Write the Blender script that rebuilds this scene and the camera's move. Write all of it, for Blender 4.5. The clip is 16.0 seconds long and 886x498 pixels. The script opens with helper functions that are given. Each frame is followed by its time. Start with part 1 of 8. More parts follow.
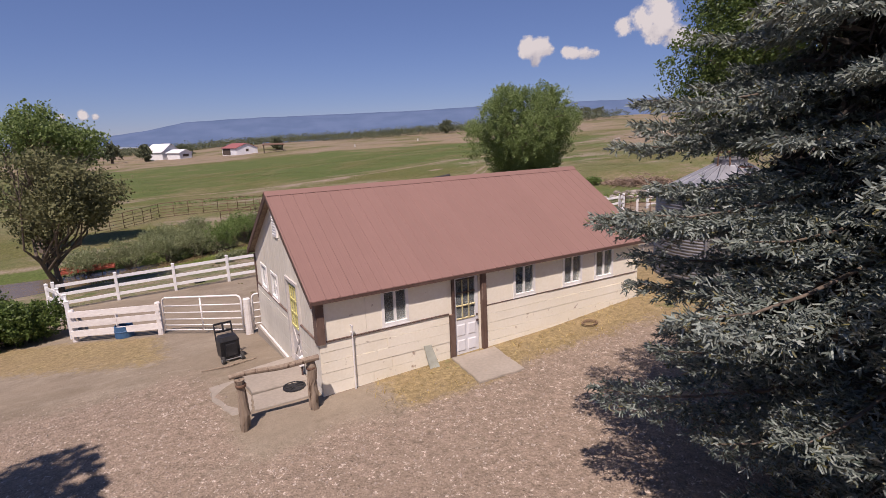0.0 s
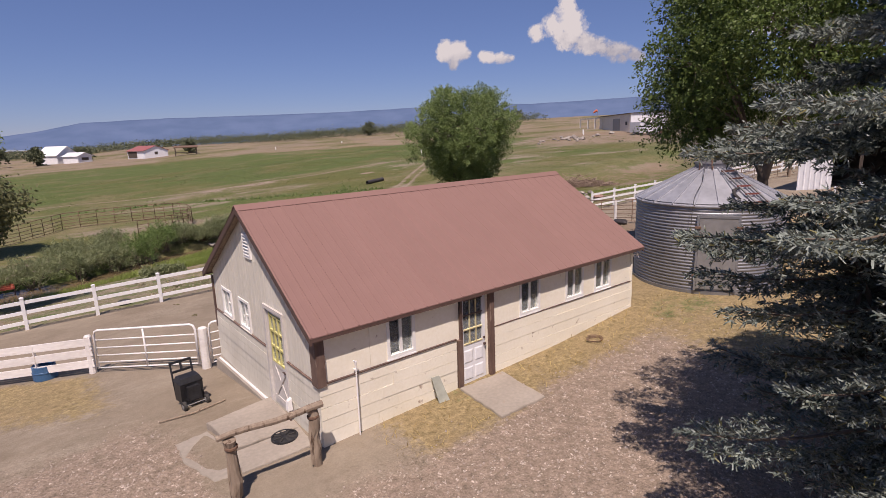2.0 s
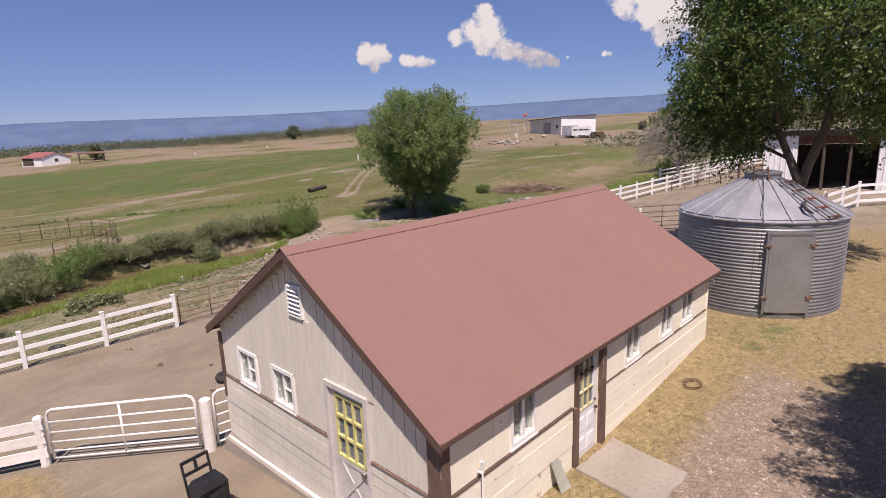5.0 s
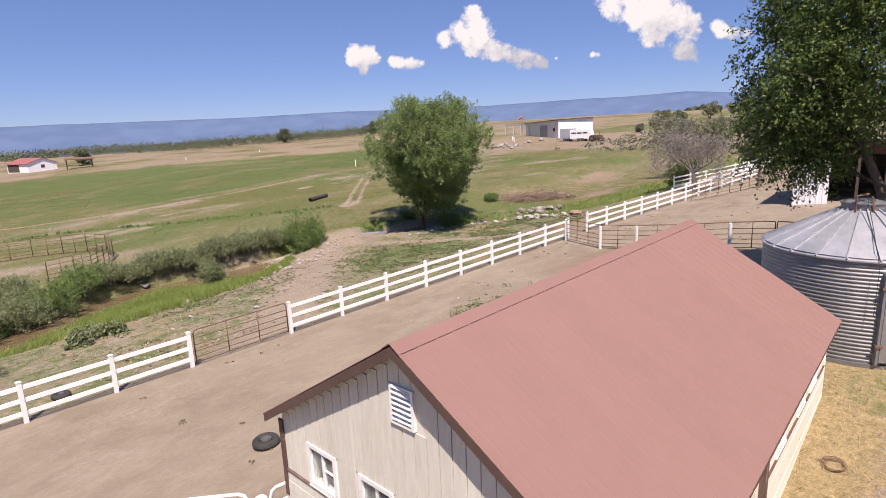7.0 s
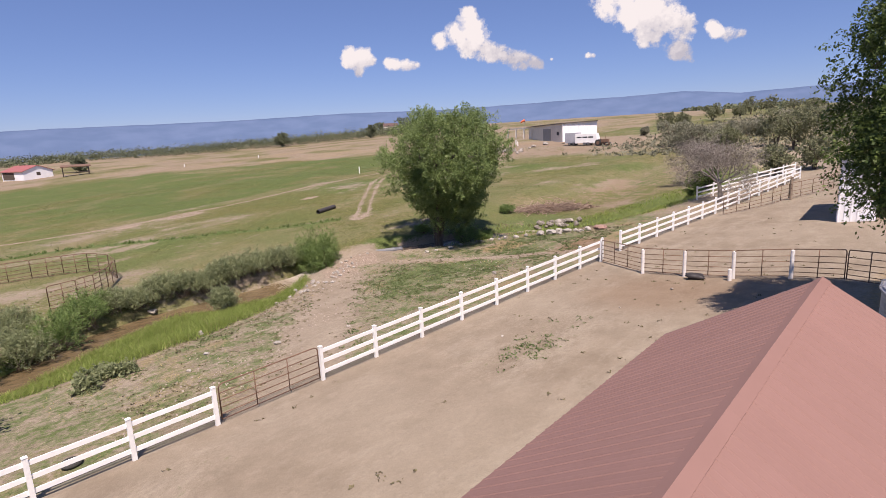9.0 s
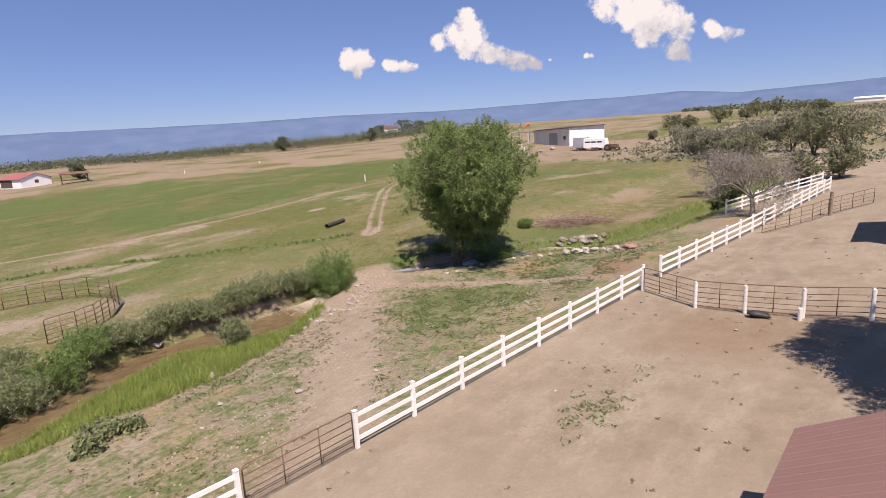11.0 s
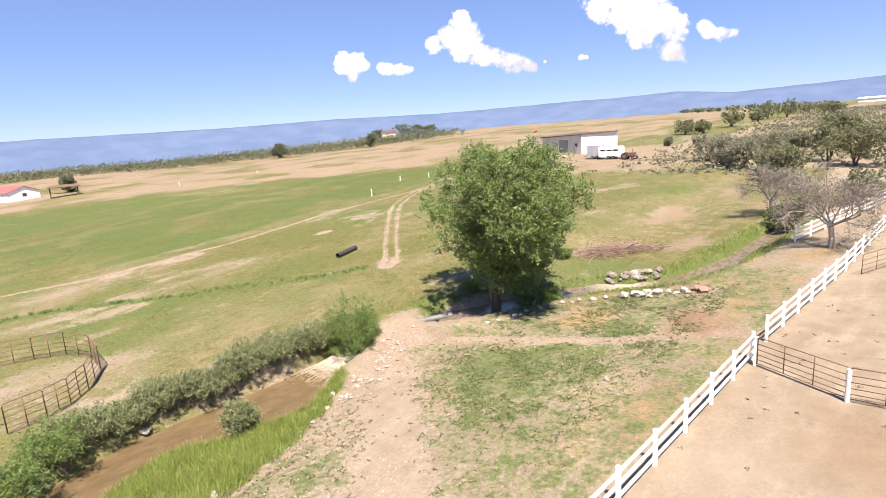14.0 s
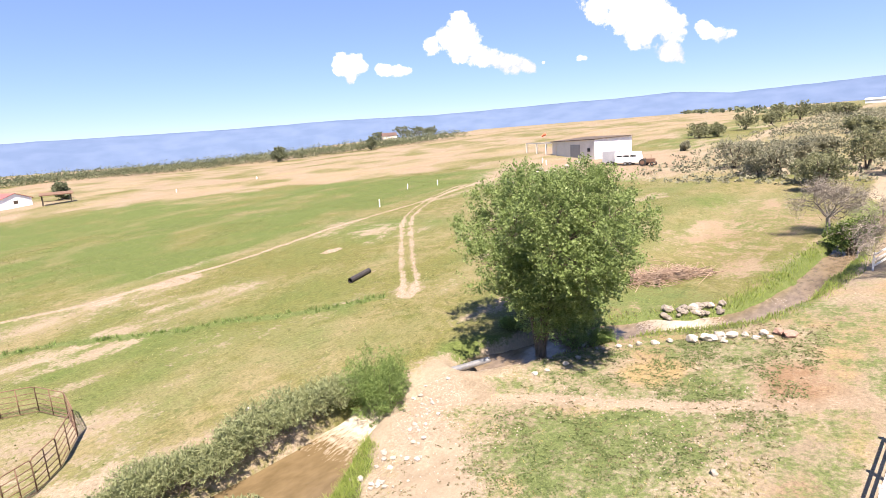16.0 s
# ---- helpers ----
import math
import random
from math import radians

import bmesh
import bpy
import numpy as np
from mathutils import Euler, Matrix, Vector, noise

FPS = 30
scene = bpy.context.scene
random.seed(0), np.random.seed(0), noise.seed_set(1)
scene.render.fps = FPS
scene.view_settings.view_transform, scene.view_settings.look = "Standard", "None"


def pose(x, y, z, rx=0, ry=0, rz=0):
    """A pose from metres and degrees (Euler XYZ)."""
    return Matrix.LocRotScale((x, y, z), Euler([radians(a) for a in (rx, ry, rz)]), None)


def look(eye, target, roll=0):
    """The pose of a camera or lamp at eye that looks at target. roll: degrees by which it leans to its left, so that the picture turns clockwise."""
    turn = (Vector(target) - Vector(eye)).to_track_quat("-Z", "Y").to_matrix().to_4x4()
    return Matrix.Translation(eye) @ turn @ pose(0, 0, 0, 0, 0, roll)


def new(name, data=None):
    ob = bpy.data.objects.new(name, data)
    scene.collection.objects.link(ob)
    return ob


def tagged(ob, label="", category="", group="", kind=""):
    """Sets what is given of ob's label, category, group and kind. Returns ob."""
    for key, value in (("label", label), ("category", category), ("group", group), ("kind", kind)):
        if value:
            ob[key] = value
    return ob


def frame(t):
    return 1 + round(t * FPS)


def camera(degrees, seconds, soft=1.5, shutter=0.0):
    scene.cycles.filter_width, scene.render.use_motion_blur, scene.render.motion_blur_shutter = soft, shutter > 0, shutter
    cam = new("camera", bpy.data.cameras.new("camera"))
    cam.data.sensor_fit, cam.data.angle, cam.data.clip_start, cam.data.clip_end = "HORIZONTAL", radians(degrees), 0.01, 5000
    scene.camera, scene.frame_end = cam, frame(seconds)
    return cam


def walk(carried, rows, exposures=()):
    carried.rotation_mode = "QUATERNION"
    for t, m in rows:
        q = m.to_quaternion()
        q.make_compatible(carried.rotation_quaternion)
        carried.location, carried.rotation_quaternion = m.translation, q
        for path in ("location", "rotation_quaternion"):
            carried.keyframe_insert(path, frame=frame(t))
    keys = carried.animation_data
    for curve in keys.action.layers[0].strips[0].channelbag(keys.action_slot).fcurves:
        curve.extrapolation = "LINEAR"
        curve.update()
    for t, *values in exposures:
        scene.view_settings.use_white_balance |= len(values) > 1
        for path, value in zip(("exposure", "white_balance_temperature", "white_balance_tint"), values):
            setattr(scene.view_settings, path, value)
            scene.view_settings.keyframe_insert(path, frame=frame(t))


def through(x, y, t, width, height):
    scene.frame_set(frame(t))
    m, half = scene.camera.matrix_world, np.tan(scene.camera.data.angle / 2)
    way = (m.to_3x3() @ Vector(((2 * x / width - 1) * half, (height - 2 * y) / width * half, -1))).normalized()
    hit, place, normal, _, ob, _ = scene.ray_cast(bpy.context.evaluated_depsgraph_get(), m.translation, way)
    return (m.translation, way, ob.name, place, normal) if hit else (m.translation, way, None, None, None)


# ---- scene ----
cam = camera(78.6, 16.0, soft=0.6)
METRES, EYE, TILT, LEAN, TURN = 29.6, 7.75, 0.0, 0.0, -29.9
ROWS = [
    (0.0, 0.0, 0.0, 0.0, -0.44, -12.18, 2.02),
    (0.5, -0.0124, 0.0119, 0.0006, -2.02, -12.19, 2.03),
    (1.0, -0.0264, 0.0247, 0.0013, -4.06, -12.22, 1.98),
    (1.5, -0.0412, 0.0384, 0.002, -6.38, -12.23, 1.91),
    (2.0, -0.056, 0.0534, 0.0026, -8.67, -12.23, 1.87),
    (2.5, -0.0718, 0.0688, 0.003, -10.91, -12.22, 1.79),
    (3.0, -0.0871, 0.0852, 0.0037, -12.84, -12.25, 1.78),
    (3.5, -0.1019, 0.1026, 0.0047, -14.25, -12.25, 1.8),
    (4.0, -0.116, 0.1219, 0.0055, -15.26, -12.23, 1.88),
    (6.5, -0.172, 0.2252, 0.0285, -17.61, -12.1, 2.26),
    (7.0, -0.1804, 0.2471, 0.0356, -17.75, -12.09, 2.34),
    (7.5, -0.1888, 0.2696, 0.0433, -17.9, -12.05, 2.46),
    (8.0, -0.1977, 0.2917, 0.0512, -18.02, -12.01, 2.52),
    (8.5, -0.2071, 0.3149, 0.0596, -18.17, -11.99, 2.63),
    (9.0, -0.2157, 0.3394, 0.0684, -18.18, -11.97, 2.73),
    (11.5, -0.2425, 0.4769, 0.1161, -18.46, -11.85, 3.2),
    (12.0, -0.2457, 0.5124, 0.1253, -18.67, -11.81, 3.27),
    (12.5, -0.2479, 0.5524, 0.1348, -18.7, -11.75, 3.35),
    (13.0, -0.249, 0.597, 0.1445, -18.72, -11.68, 3.39),
    (13.5, -0.2508, 0.6436, 0.1538, -18.68, -11.64, 3.54),
    (14.0, -0.255, 0.6924, 0.1648, -18.8, -11.65, 3.62),
    (14.5, -0.259, 0.743, 0.175, -18.84, -11.61, 3.66),
    (15.0, -0.262, 0.7953, 0.1846, -18.89, -11.57, 3.74),
    (15.5, -0.2641, 0.8487, 0.194, -18.89, -11.54, 3.75),
    (16.0, -0.2646, 0.9018, 0.2031, -18.98, -11.56, 3.78),
]
EXPOSURES = [(0.0, 0.17, 6920, 24), (4.0, 0.18, 7000, 24.5), (6.5, 0.71, 6900, 20), (9.0, 0.61, 6950, 21.5), (12.0, 0.72, 7200, 19), (14.0, 1.36, 7380, 16), (16.0, 1.61, 7450, 16)]
walk(cam, [(t, pose(0, 0, EYE, TILT, LEAN, TURN) @ pose(METRES * x, METRES * y, METRES * z, 90 + pitch, roll, yaw)) for t, x, y, z, yaw, pitch, roll in ROWS], EXPOSURES)

# ---- world and sun ----
SUN_WAY = Vector((0.85, 1.0, -2.35)).normalized()
SUN_ELEVATION = math.asin(-SUN_WAY.z)
SUN_AZIMUTH = math.atan2(-SUN_WAY.x, -SUN_WAY.y)
world = bpy.data.worlds.new("sky")
scene.world = world
world.use_nodes = True
sky = world.node_tree.nodes.new("ShaderNodeTexSky")
sky.sky_type, sky.sun_disc = "NISHITA", False
sky.sun_elevation, sky.sun_rotation = SUN_ELEVATION, SUN_AZIMUTH
sky.altitude, sky.air_density, sky.dust_density, sky.ozone_density = 1500, 1.0, 0.3, 7.0
world.node_tree.nodes["Background"].inputs[1].default_value = 0.056
air = world.node_tree.nodes.new("ShaderNodeMix")
air.data_type, air.blend_type = "RGBA", "MULTIPLY"
air.inputs[0].default_value, air.inputs[7].default_value = 1.0, (1.02, 1.0, 1.16, 1)
haze = world.node_tree.nodes.new("ShaderNodeMix")
haze.data_type = "RGBA"
haze.inputs[0].default_value, haze.inputs[7].default_value = 0.26, (2.5, 4.5, 8.2, 1)
world.node_tree.links.new(sky.outputs[0], haze.inputs[6])
world.node_tree.links.new(haze.outputs[2], air.inputs[6])
world.node_tree.links.new(air.outputs[2], world.node_tree.nodes["Background"].inputs[0])
sun_data = bpy.data.lights.new("sun", "SUN")
sun_data.energy, sun_data.angle, sun_data.color = 4.75, radians(0.55), (1.0, 0.95, 0.88)
sun = new("sun", sun_data)
sun.matrix_world = look((0, 0, 60), Vector((0, 0, 60)) + SUN_WAY)


# ---- materials ----
def nodes_of(name):
    m = bpy.data.materials.new(name)
    m.use_nodes = True
    return m, m.node_tree.nodes, m.node_tree.links, m.node_tree.nodes["Principled BSDF"]


def tex(nodes, links, kind, scale, detail=4.0, coord="Object", stretch=None):
    co = nodes.new("ShaderNodeTexCoord")
    n = nodes.new(kind)
    n.inputs["Scale"].default_value = scale
    if "Detail" in n.inputs:
        n.inputs["Detail"].default_value = detail
    if stretch:
        mp = nodes.new("ShaderNodeMapping")
        mp.inputs["Scale"].default_value = stretch
        links.new(co.outputs[coord], mp.inputs[0])
        links.new(mp.outputs[0], n.inputs["Vector"])
    else:
        links.new(co.outputs[coord], n.inputs["Vector"])
    return n


def ramp(nodes, links, source, lo, hi, a=(0, 0, 0), b=(1, 1, 1)):
    r = nodes.new("ShaderNodeValToRGB")
    r.color_ramp.elements[0].position, r.color_ramp.elements[1].position = lo, hi
    r.color_ramp.elements[0].color, r.color_ramp.elements[1].color = (*a, 1), (*b, 1)
    links.new(source, r.inputs[0])
    return r.outputs[0]


def mixed(nodes, links, fac, a, b, blend="MIX"):
    m = nodes.new("ShaderNodeMix")
    m.data_type, m.blend_type = "RGBA", blend
    for sock, v in ((m.inputs[0], fac), (m.inputs[6], a), (m.inputs[7], b)):
        if isinstance(v, (int, float)):
            sock.default_value = v
        elif isinstance(v, tuple):
            sock.default_value = (*v, 1)
        else:
            links.new(v, sock)
    return m.outputs[2]


def arith(nodes, links, op, a, b=0.0, c=0.0):
    m = nodes.new("ShaderNodeMath")
    m.operation = op
    for sock, v in zip(m.inputs, (a, b, c)):
        if isinstance(v, (int, float)):
            sock.default_value = v
        else:
            links.new(v, sock)
    return m.outputs[0]


def bumped(nodes, links, shader, source, strength, distance=0.02):
    b = nodes.new("ShaderNodeBump")
    b.inputs["Strength"].default_value, b.inputs["Distance"].default_value = strength, distance
    links.new(source, b.inputs["Height"])
    links.new(b.outputs[0], shader.inputs["Normal"])


def surface(name, low, high, rough=0.6, metal=0.0, grain=30.0, stain=1.5, bump=0.25, stretch=None, wear=None, piece=0.12, coat=0.0):
    """A worn surface: grain and stains at two scales, some difference from piece to piece, and worn spots."""
    m, nodes, links, shader = nodes_of(name)
    fine = tex(nodes, links, "ShaderNodeTexNoise", grain, 6, stretch=stretch)
    broad = tex(nodes, links, "ShaderNodeTexNoise", stain, 5, stretch=stretch)
    both = arith(nodes, links, "ADD", arith(nodes, links, "MULTIPLY", fine.outputs["Fac"], 0.45), arith(nodes, links, "MULTIPLY", broad.outputs["Fac"], 0.55))
    colour = mixed(nodes, links, ramp(nodes, links, both, 0.36, 0.64), low, high)
    if wear:
        spots = tex(nodes, links, "ShaderNodeTexNoise", stain * 4.3, 8, stretch=stretch)
        colour = mixed(nodes, links, ramp(nodes, links, spots.outputs["Fac"], wear[1], wear[1] + 0.07), colour, wear[0])
    if piece:
        info = nodes.new("ShaderNodeObjectInfo")
        level = arith(nodes, links, "ADD", arith(nodes, links, "MULTIPLY", info.outputs["Random"], piece), 1 - piece / 2)
        grey = nodes.new("ShaderNodeCombineColor")
        for k in range(3):
            links.new(level, grey.inputs[k])
        colour = mixed(nodes, links, 1.0, colour, grey.outputs[0], "MULTIPLY")
    links.new(colour, shader.inputs["Base Color"])
    links.new(ramp(nodes, links, broad.outputs["Fac"], 0.3, 0.7, (rough * 0.85,) * 3, (min(1, rough * 1.15),) * 3), shader.inputs["Roughness"])
    shader.inputs["Metallic"].default_value = metal
    shader.inputs["Coat Weight"].default_value = coat
    if bump:
        bumped(nodes, links, shader, fine.outputs["Fac"], bump, 0.01)
    return m


def leafy(name, low, high, through=0.35, rough=0.6, dry=None):
    m, nodes, links, shader = nodes_of(name)
    geo = nodes.new("ShaderNodeNewGeometry")
    broad = tex(nodes, links, "ShaderNodeTexNoise", 0.8, 3)
    t = arith(nodes, links, "ADD", arith(nodes, links, "MULTIPLY", geo.outputs["Random Per Island"], 0.6), arith(nodes, links, "MULTIPLY", broad.outputs["Fac"], 0.4))
    colour = mixed(nodes, links, ramp(nodes, links, t, 0.2, 0.8), low, high)
    if dry:
        colour = mixed(nodes, links, ramp(nodes, links, geo.outputs["Random Per Island"], dry[1], dry[1] + 0.02), colour, dry[0])
    links.new(colour, shader.inputs["Base Color"])
    shader.inputs["Roughness"].default_value = rough
    shader.inputs["Specular IOR Level"].default_value = 0.3
    back = nodes.new("ShaderNodeBsdfTranslucent")
    links.new(colour, back.inputs[0])
    blend = nodes.new("ShaderNodeMixShader")
    blend.inputs[0].default_value = through
    links.new(shader.outputs[0], blend.inputs[1])
    links.new(back.outputs[0], blend.inputs[2])
    links.new(blend.outputs[0], nodes["Material Output"].inputs[0])
    return m


def ground_material():
    """Bare soil, gravel, straw and grass, mixed by the weights that the sheet carries."""
    m, nodes, links, shader = nodes_of("ground_cover")
    cover = nodes.new("ShaderNodeVertexColor")
    cover.layer_name = "cover"
    kinds = nodes.new("ShaderNodeSeparateColor")
    links.new(cover.outputs[0], kinds.inputs[0])
    grass, gravel, straw = kinds.outputs[0], kinds.outputs[1], kinds.outputs[2]
    tone = nodes.new("ShaderNodeVertexColor")
    tone.layer_name = "tone"
    tones = nodes.new("ShaderNodeSeparateColor")
    links.new(tone.outputs[0], tones.inputs[0])
    lush, rust, weeds = tones.outputs[0], tones.outputs[1], tones.outputs[2]
    fine = tex(nodes, links, "ShaderNodeTexNoise", 11.0, 8)
    speck = tex(nodes, links, "ShaderNodeTexNoise", 3.6, 6)
    mid = tex(nodes, links, "ShaderNodeTexNoise", 0.9, 6)
    broad = tex(nodes, links, "ShaderNodeTexNoise", 0.16, 5)
    wide = tex(nodes, links, "ShaderNodeTexNoise", 0.04, 5, stretch=(1.0, 2.4, 1.0))
    pebbles = tex(nodes, links, "ShaderNodeTexVoronoi", 16.0)
    grit = tex(nodes, links, "ShaderNodeTexVoronoi", 38.0)
    for n in (speck, fine):
        n.inputs["Roughness"].default_value = 0.68
    mix = lambda *pairs: arith(nodes, links, "ADD", arith(nodes, links, "MULTIPLY", pairs[0][0], pairs[0][1]), arith(nodes, links, "MULTIPLY", pairs[1][0], pairs[1][1]))
    f_fine, f_speck, f_mid, f_broad, f_wide = (n.outputs["Fac"] for n in (fine, speck, mid, broad, wide))
    patchy = tex(nodes, links, "ShaderNodeTexNoise", 1.7, 9, stretch=(1.0, 1.5, 1.0))
    patchy.inputs["Roughness"].default_value = 0.76
    clumps = tex(nodes, links, "ShaderNodeTexNoise", 0.42, 8, stretch=(0.8, 1.7, 1.0))
    clumps.inputs["Roughness"].default_value = 0.7
    f_patchy, f_clumps = patchy.outputs["Fac"], clumps.outputs["Fac"]
    soil = mixed(nodes, links, ramp(nodes, links, f_mid, 0.32, 0.70), (0.192, 0.153, 0.111), (0.25, 0.203, 0.15))
    soil = mixed(nodes, links, arith(nodes, links, "MULTIPLY", ramp(nodes, links, f_broad, 0.4, 0.62), 0.6), soil, (0.264, 0.219, 0.165))
    soil = mixed(nodes, links, arith(nodes, links, "MULTIPLY", ramp(nodes, links, mix((f_clumps, 0.65), (f_patchy, 0.35)), 0.49, 0.62), 0.55), soil, (0.312, 0.266, 0.205))
    soil = mixed(nodes, links, arith(nodes, links, "MULTIPLY", ramp(nodes, links, mix((f_clumps, 0.45), (f_patchy, 0.55)), 0.34, 0.43, (1, 1, 1), (0, 0, 0)), 0.4), soil, (0.15, 0.112, 0.082))
    soil = mixed(nodes, links, rust, soil, (0.185, 0.12, 0.074))
    soil = mixed(nodes, links, arith(nodes, links, "MULTIPLY", ramp(nodes, links, f_fine, 0.58, 0.78), 0.25), soil, (0.15, 0.11, 0.078))
    soil = mixed(nodes, links, arith(nodes, links, "MULTIPLY", ramp(nodes, links, f_fine, 0.25, 0.42, (1, 1, 1), (0, 0, 0)), 0.25), soil, (0.36, 0.295, 0.23))
    sparse = ramp(nodes, links, arith(nodes, links, "ADD", mix((f_mid, 0.6), (f_speck, 0.4)), arith(nodes, links, "MULTIPLY", arith(nodes, links, "SUBTRACT", gravel, 0.5), 0.45)), 0.40, 0.60)
    cell = nodes.new("ShaderNodeSeparateColor")
    links.new(pebbles.outputs["Color"], cell.inputs[0])
    cell2 = nodes.new("ShaderNodeSeparateColor")
    links.new(grit.outputs["Color"], cell2.inputs[0])
    stone = mixed(nodes, links, ramp(nodes, links, cell.outputs[0], 0.05, 0.98), (0.25, 0.20, 0.16), (0.66, 0.575, 0.49))
    stone = mixed(nodes, links, ramp(nodes, links, pebbles.outputs["Distance"], 0.28, 0.62), stone, (0.26, 0.20, 0.152))
    small = mixed(nodes, links, ramp(nodes, links, cell2.outputs[0], 0.1, 0.9), (0.285, 0.225, 0.18), (0.575, 0.485, 0.41))
    stone = mixed(nodes, links, ramp(nodes, links, cell.outputs[1], 0.35, 0.45), small, stone)
    colour = mixed(nodes, links, arith(nodes, links, "MULTIPLY", sparse, arith(nodes, links, "MINIMUM", arith(nodes, links, "MULTIPLY", gravel, 1.6), 1.0)), soil, stone)
    threshold = lambda weight, noise_out, soft=0.2, gain=1.9: ramp(nodes, links, arith(nodes, links, "ADD", weight, arith(nodes, links, "MULTIPLY", arith(nodes, links, "SUBTRACT", noise_out, 0.5), gain)), 0.5 - soft / 2, 0.5 + soft / 2)
    mottle = mix((f_mid, 0.5), (f_speck, 0.5))
    fleck = mix((f_speck, 0.6), (f_fine, 0.4))
    hay = mixed(nodes, links, ramp(nodes, links, f_fine, 0.3, 0.7), (0.165, 0.12, 0.056), (0.335, 0.262, 0.142))
    hay = mixed(nodes, links, ramp(nodes, links, f_mid, 0.4, 0.62), hay, (0.25, 0.188, 0.102))
    colour = mixed(nodes, links, threshold(straw, fleck, 0.35), colour, hay)
    pale = mixed(nodes, links, ramp(nodes, links, fleck, 0.36, 0.64), (0.070, 0.076, 0.022), (0.148, 0.138, 0.052))
    pale = mixed(nodes, links, ramp(nodes, links, mix((f_wide, 0.6), (f_mid, 0.4)), 0.44, 0.6), pale, (0.19, 0.157, 0.09))
    deep = mixed(nodes, links, ramp(nodes, links, fleck, 0.36, 0.64), (0.056, 0.082, 0.022), (0.108, 0.132, 0.043))
    turf = mixed(nodes, links, threshold(lush, mix((f_broad, 0.5), (mix((f_wide, 0.6), (f_mid, 0.4)), 0.5)), 0.5, 2.2), pale, deep)
    colour = mixed(nodes, links, threshold(grass, mottle, 0.3), colour, turf)
    leaf = mixed(nodes, links, ramp(nodes, links, f_fine, 0.35, 0.65), (0.06, 0.085, 0.03), (0.13, 0.155, 0.06))
    colour = mixed(nodes, links, threshold(weeds, mix((mix((f_mid, 0.55), (f_speck, 0.45)), 0.75), (f_fine, 0.25)), 0.3, 2.3), colour, leaf)
    tufts = ramp(nodes, links, mix((f_patchy, 0.6), (f_clumps, 0.4)), 0.52, 0.6)
    colour = mixed(nodes, links, arith(nodes, links, "MULTIPLY", arith(nodes, links, "MULTIPLY", tufts, grass), 0.75), colour, (0.064, 0.084, 0.026))
    bleached = ramp(nodes, links, mix((f_patchy, 0.7), (f_broad, 0.3)), 0.36, 0.44, (1, 1, 1), (0, 0, 0))
    colour = mixed(nodes, links, arith(nodes, links, "MULTIPLY", arith(nodes, links, "MULTIPLY", bleached, arith(nodes, links, "MAXIMUM", grass, straw)), 0.36), colour, (0.255, 0.22, 0.138))
    crumb = tex(nodes, links, "ShaderNodeTexNoise", 27.0, 5)
    crumb.inputs["Roughness"].default_value = 0.7
    tuft = tex(nodes, links, "ShaderNodeTexNoise", 6.5, 6)
    tuft.inputs["Roughness"].default_value = 0.72
    level = ramp(nodes, links, mix((crumb.outputs["Fac"], 0.5), (tuft.outputs["Fac"], 0.5)), 0.36, 0.64, (0.52, 0.52, 0.50), (1.46, 1.46, 1.48))
    rough_cover = arith(nodes, links, "MINIMUM", arith(nodes, links, "ADD", 0.22, arith(nodes, links, "ADD", arith(nodes, links, "ADD", grass, straw), arith(nodes, links, "ADD", weeds, gravel))), 1.0)
    level = mixed(nodes, links, rough_cover, (1.0, 1.0, 1.0), level)
    colour = mixed(nodes, links, 1.0, colour, level, "MULTIPLY")
    links.new(colour, shader.inputs["Base Color"])
    shader.inputs["Roughness"].default_value = 0.95
    shader.inputs["Specular IOR Level"].default_value = 0.15
    height = arith(nodes, links, "ADD", arith(nodes, links, "MULTIPLY", f_fine, 0.7), arith(nodes, links, "MULTIPLY", arith(nodes, links, "SUBTRACT", 1.0, pebbles.outputs["Distance"]), gravel))
    bumped(nodes, links, shader, height, 0.6, 0.05)
    return m


def water_material(name, low, high):
    m, nodes, links, shader = nodes_of(name)
    flow = tex(nodes, links, "ShaderNodeTexNoise", 1.2, 6, stretch=(1.0, 2.0, 1.0))
    foam = nodes.new("ShaderNodeVertexColor")
    foam.layer_name = "foam"
    white = tex(nodes, links, "ShaderNodeTexNoise", 3.2, 9, stretch=(1.0, 2.4, 1.0))
    base = mixed(nodes, links, ramp(nodes, links, flow.outputs["Fac"], 0.35, 0.65), low, high)
    part_white = ramp(nodes, links, arith(nodes, links, "ADD", arith(nodes, links, "SUBTRACT", white.outputs["Fac"], 0.5), foam.outputs[0]), 0.40, 0.80)
    links.new(mixed(nodes, links, part_white, base, (0.40, 0.35, 0.29)), shader.inputs["Base Color"])
    links.new(ramp(nodes, links, part_white, 0.0, 1.0, (0.24,) * 3, (0.7,) * 3), shader.inputs["Roughness"])
    bumped(nodes, links, shader, flow.outputs["Fac"], 0.35, 0.12)
    return m


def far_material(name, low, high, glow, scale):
    """Land or cloud so far off that the air's haze is put into its colour and glow."""
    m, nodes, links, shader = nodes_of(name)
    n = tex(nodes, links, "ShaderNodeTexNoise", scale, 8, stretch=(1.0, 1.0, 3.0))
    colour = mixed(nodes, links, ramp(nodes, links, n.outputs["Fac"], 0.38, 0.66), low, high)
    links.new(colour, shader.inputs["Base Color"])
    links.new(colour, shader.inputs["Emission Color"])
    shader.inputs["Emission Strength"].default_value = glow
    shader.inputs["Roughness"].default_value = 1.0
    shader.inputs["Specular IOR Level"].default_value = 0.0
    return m


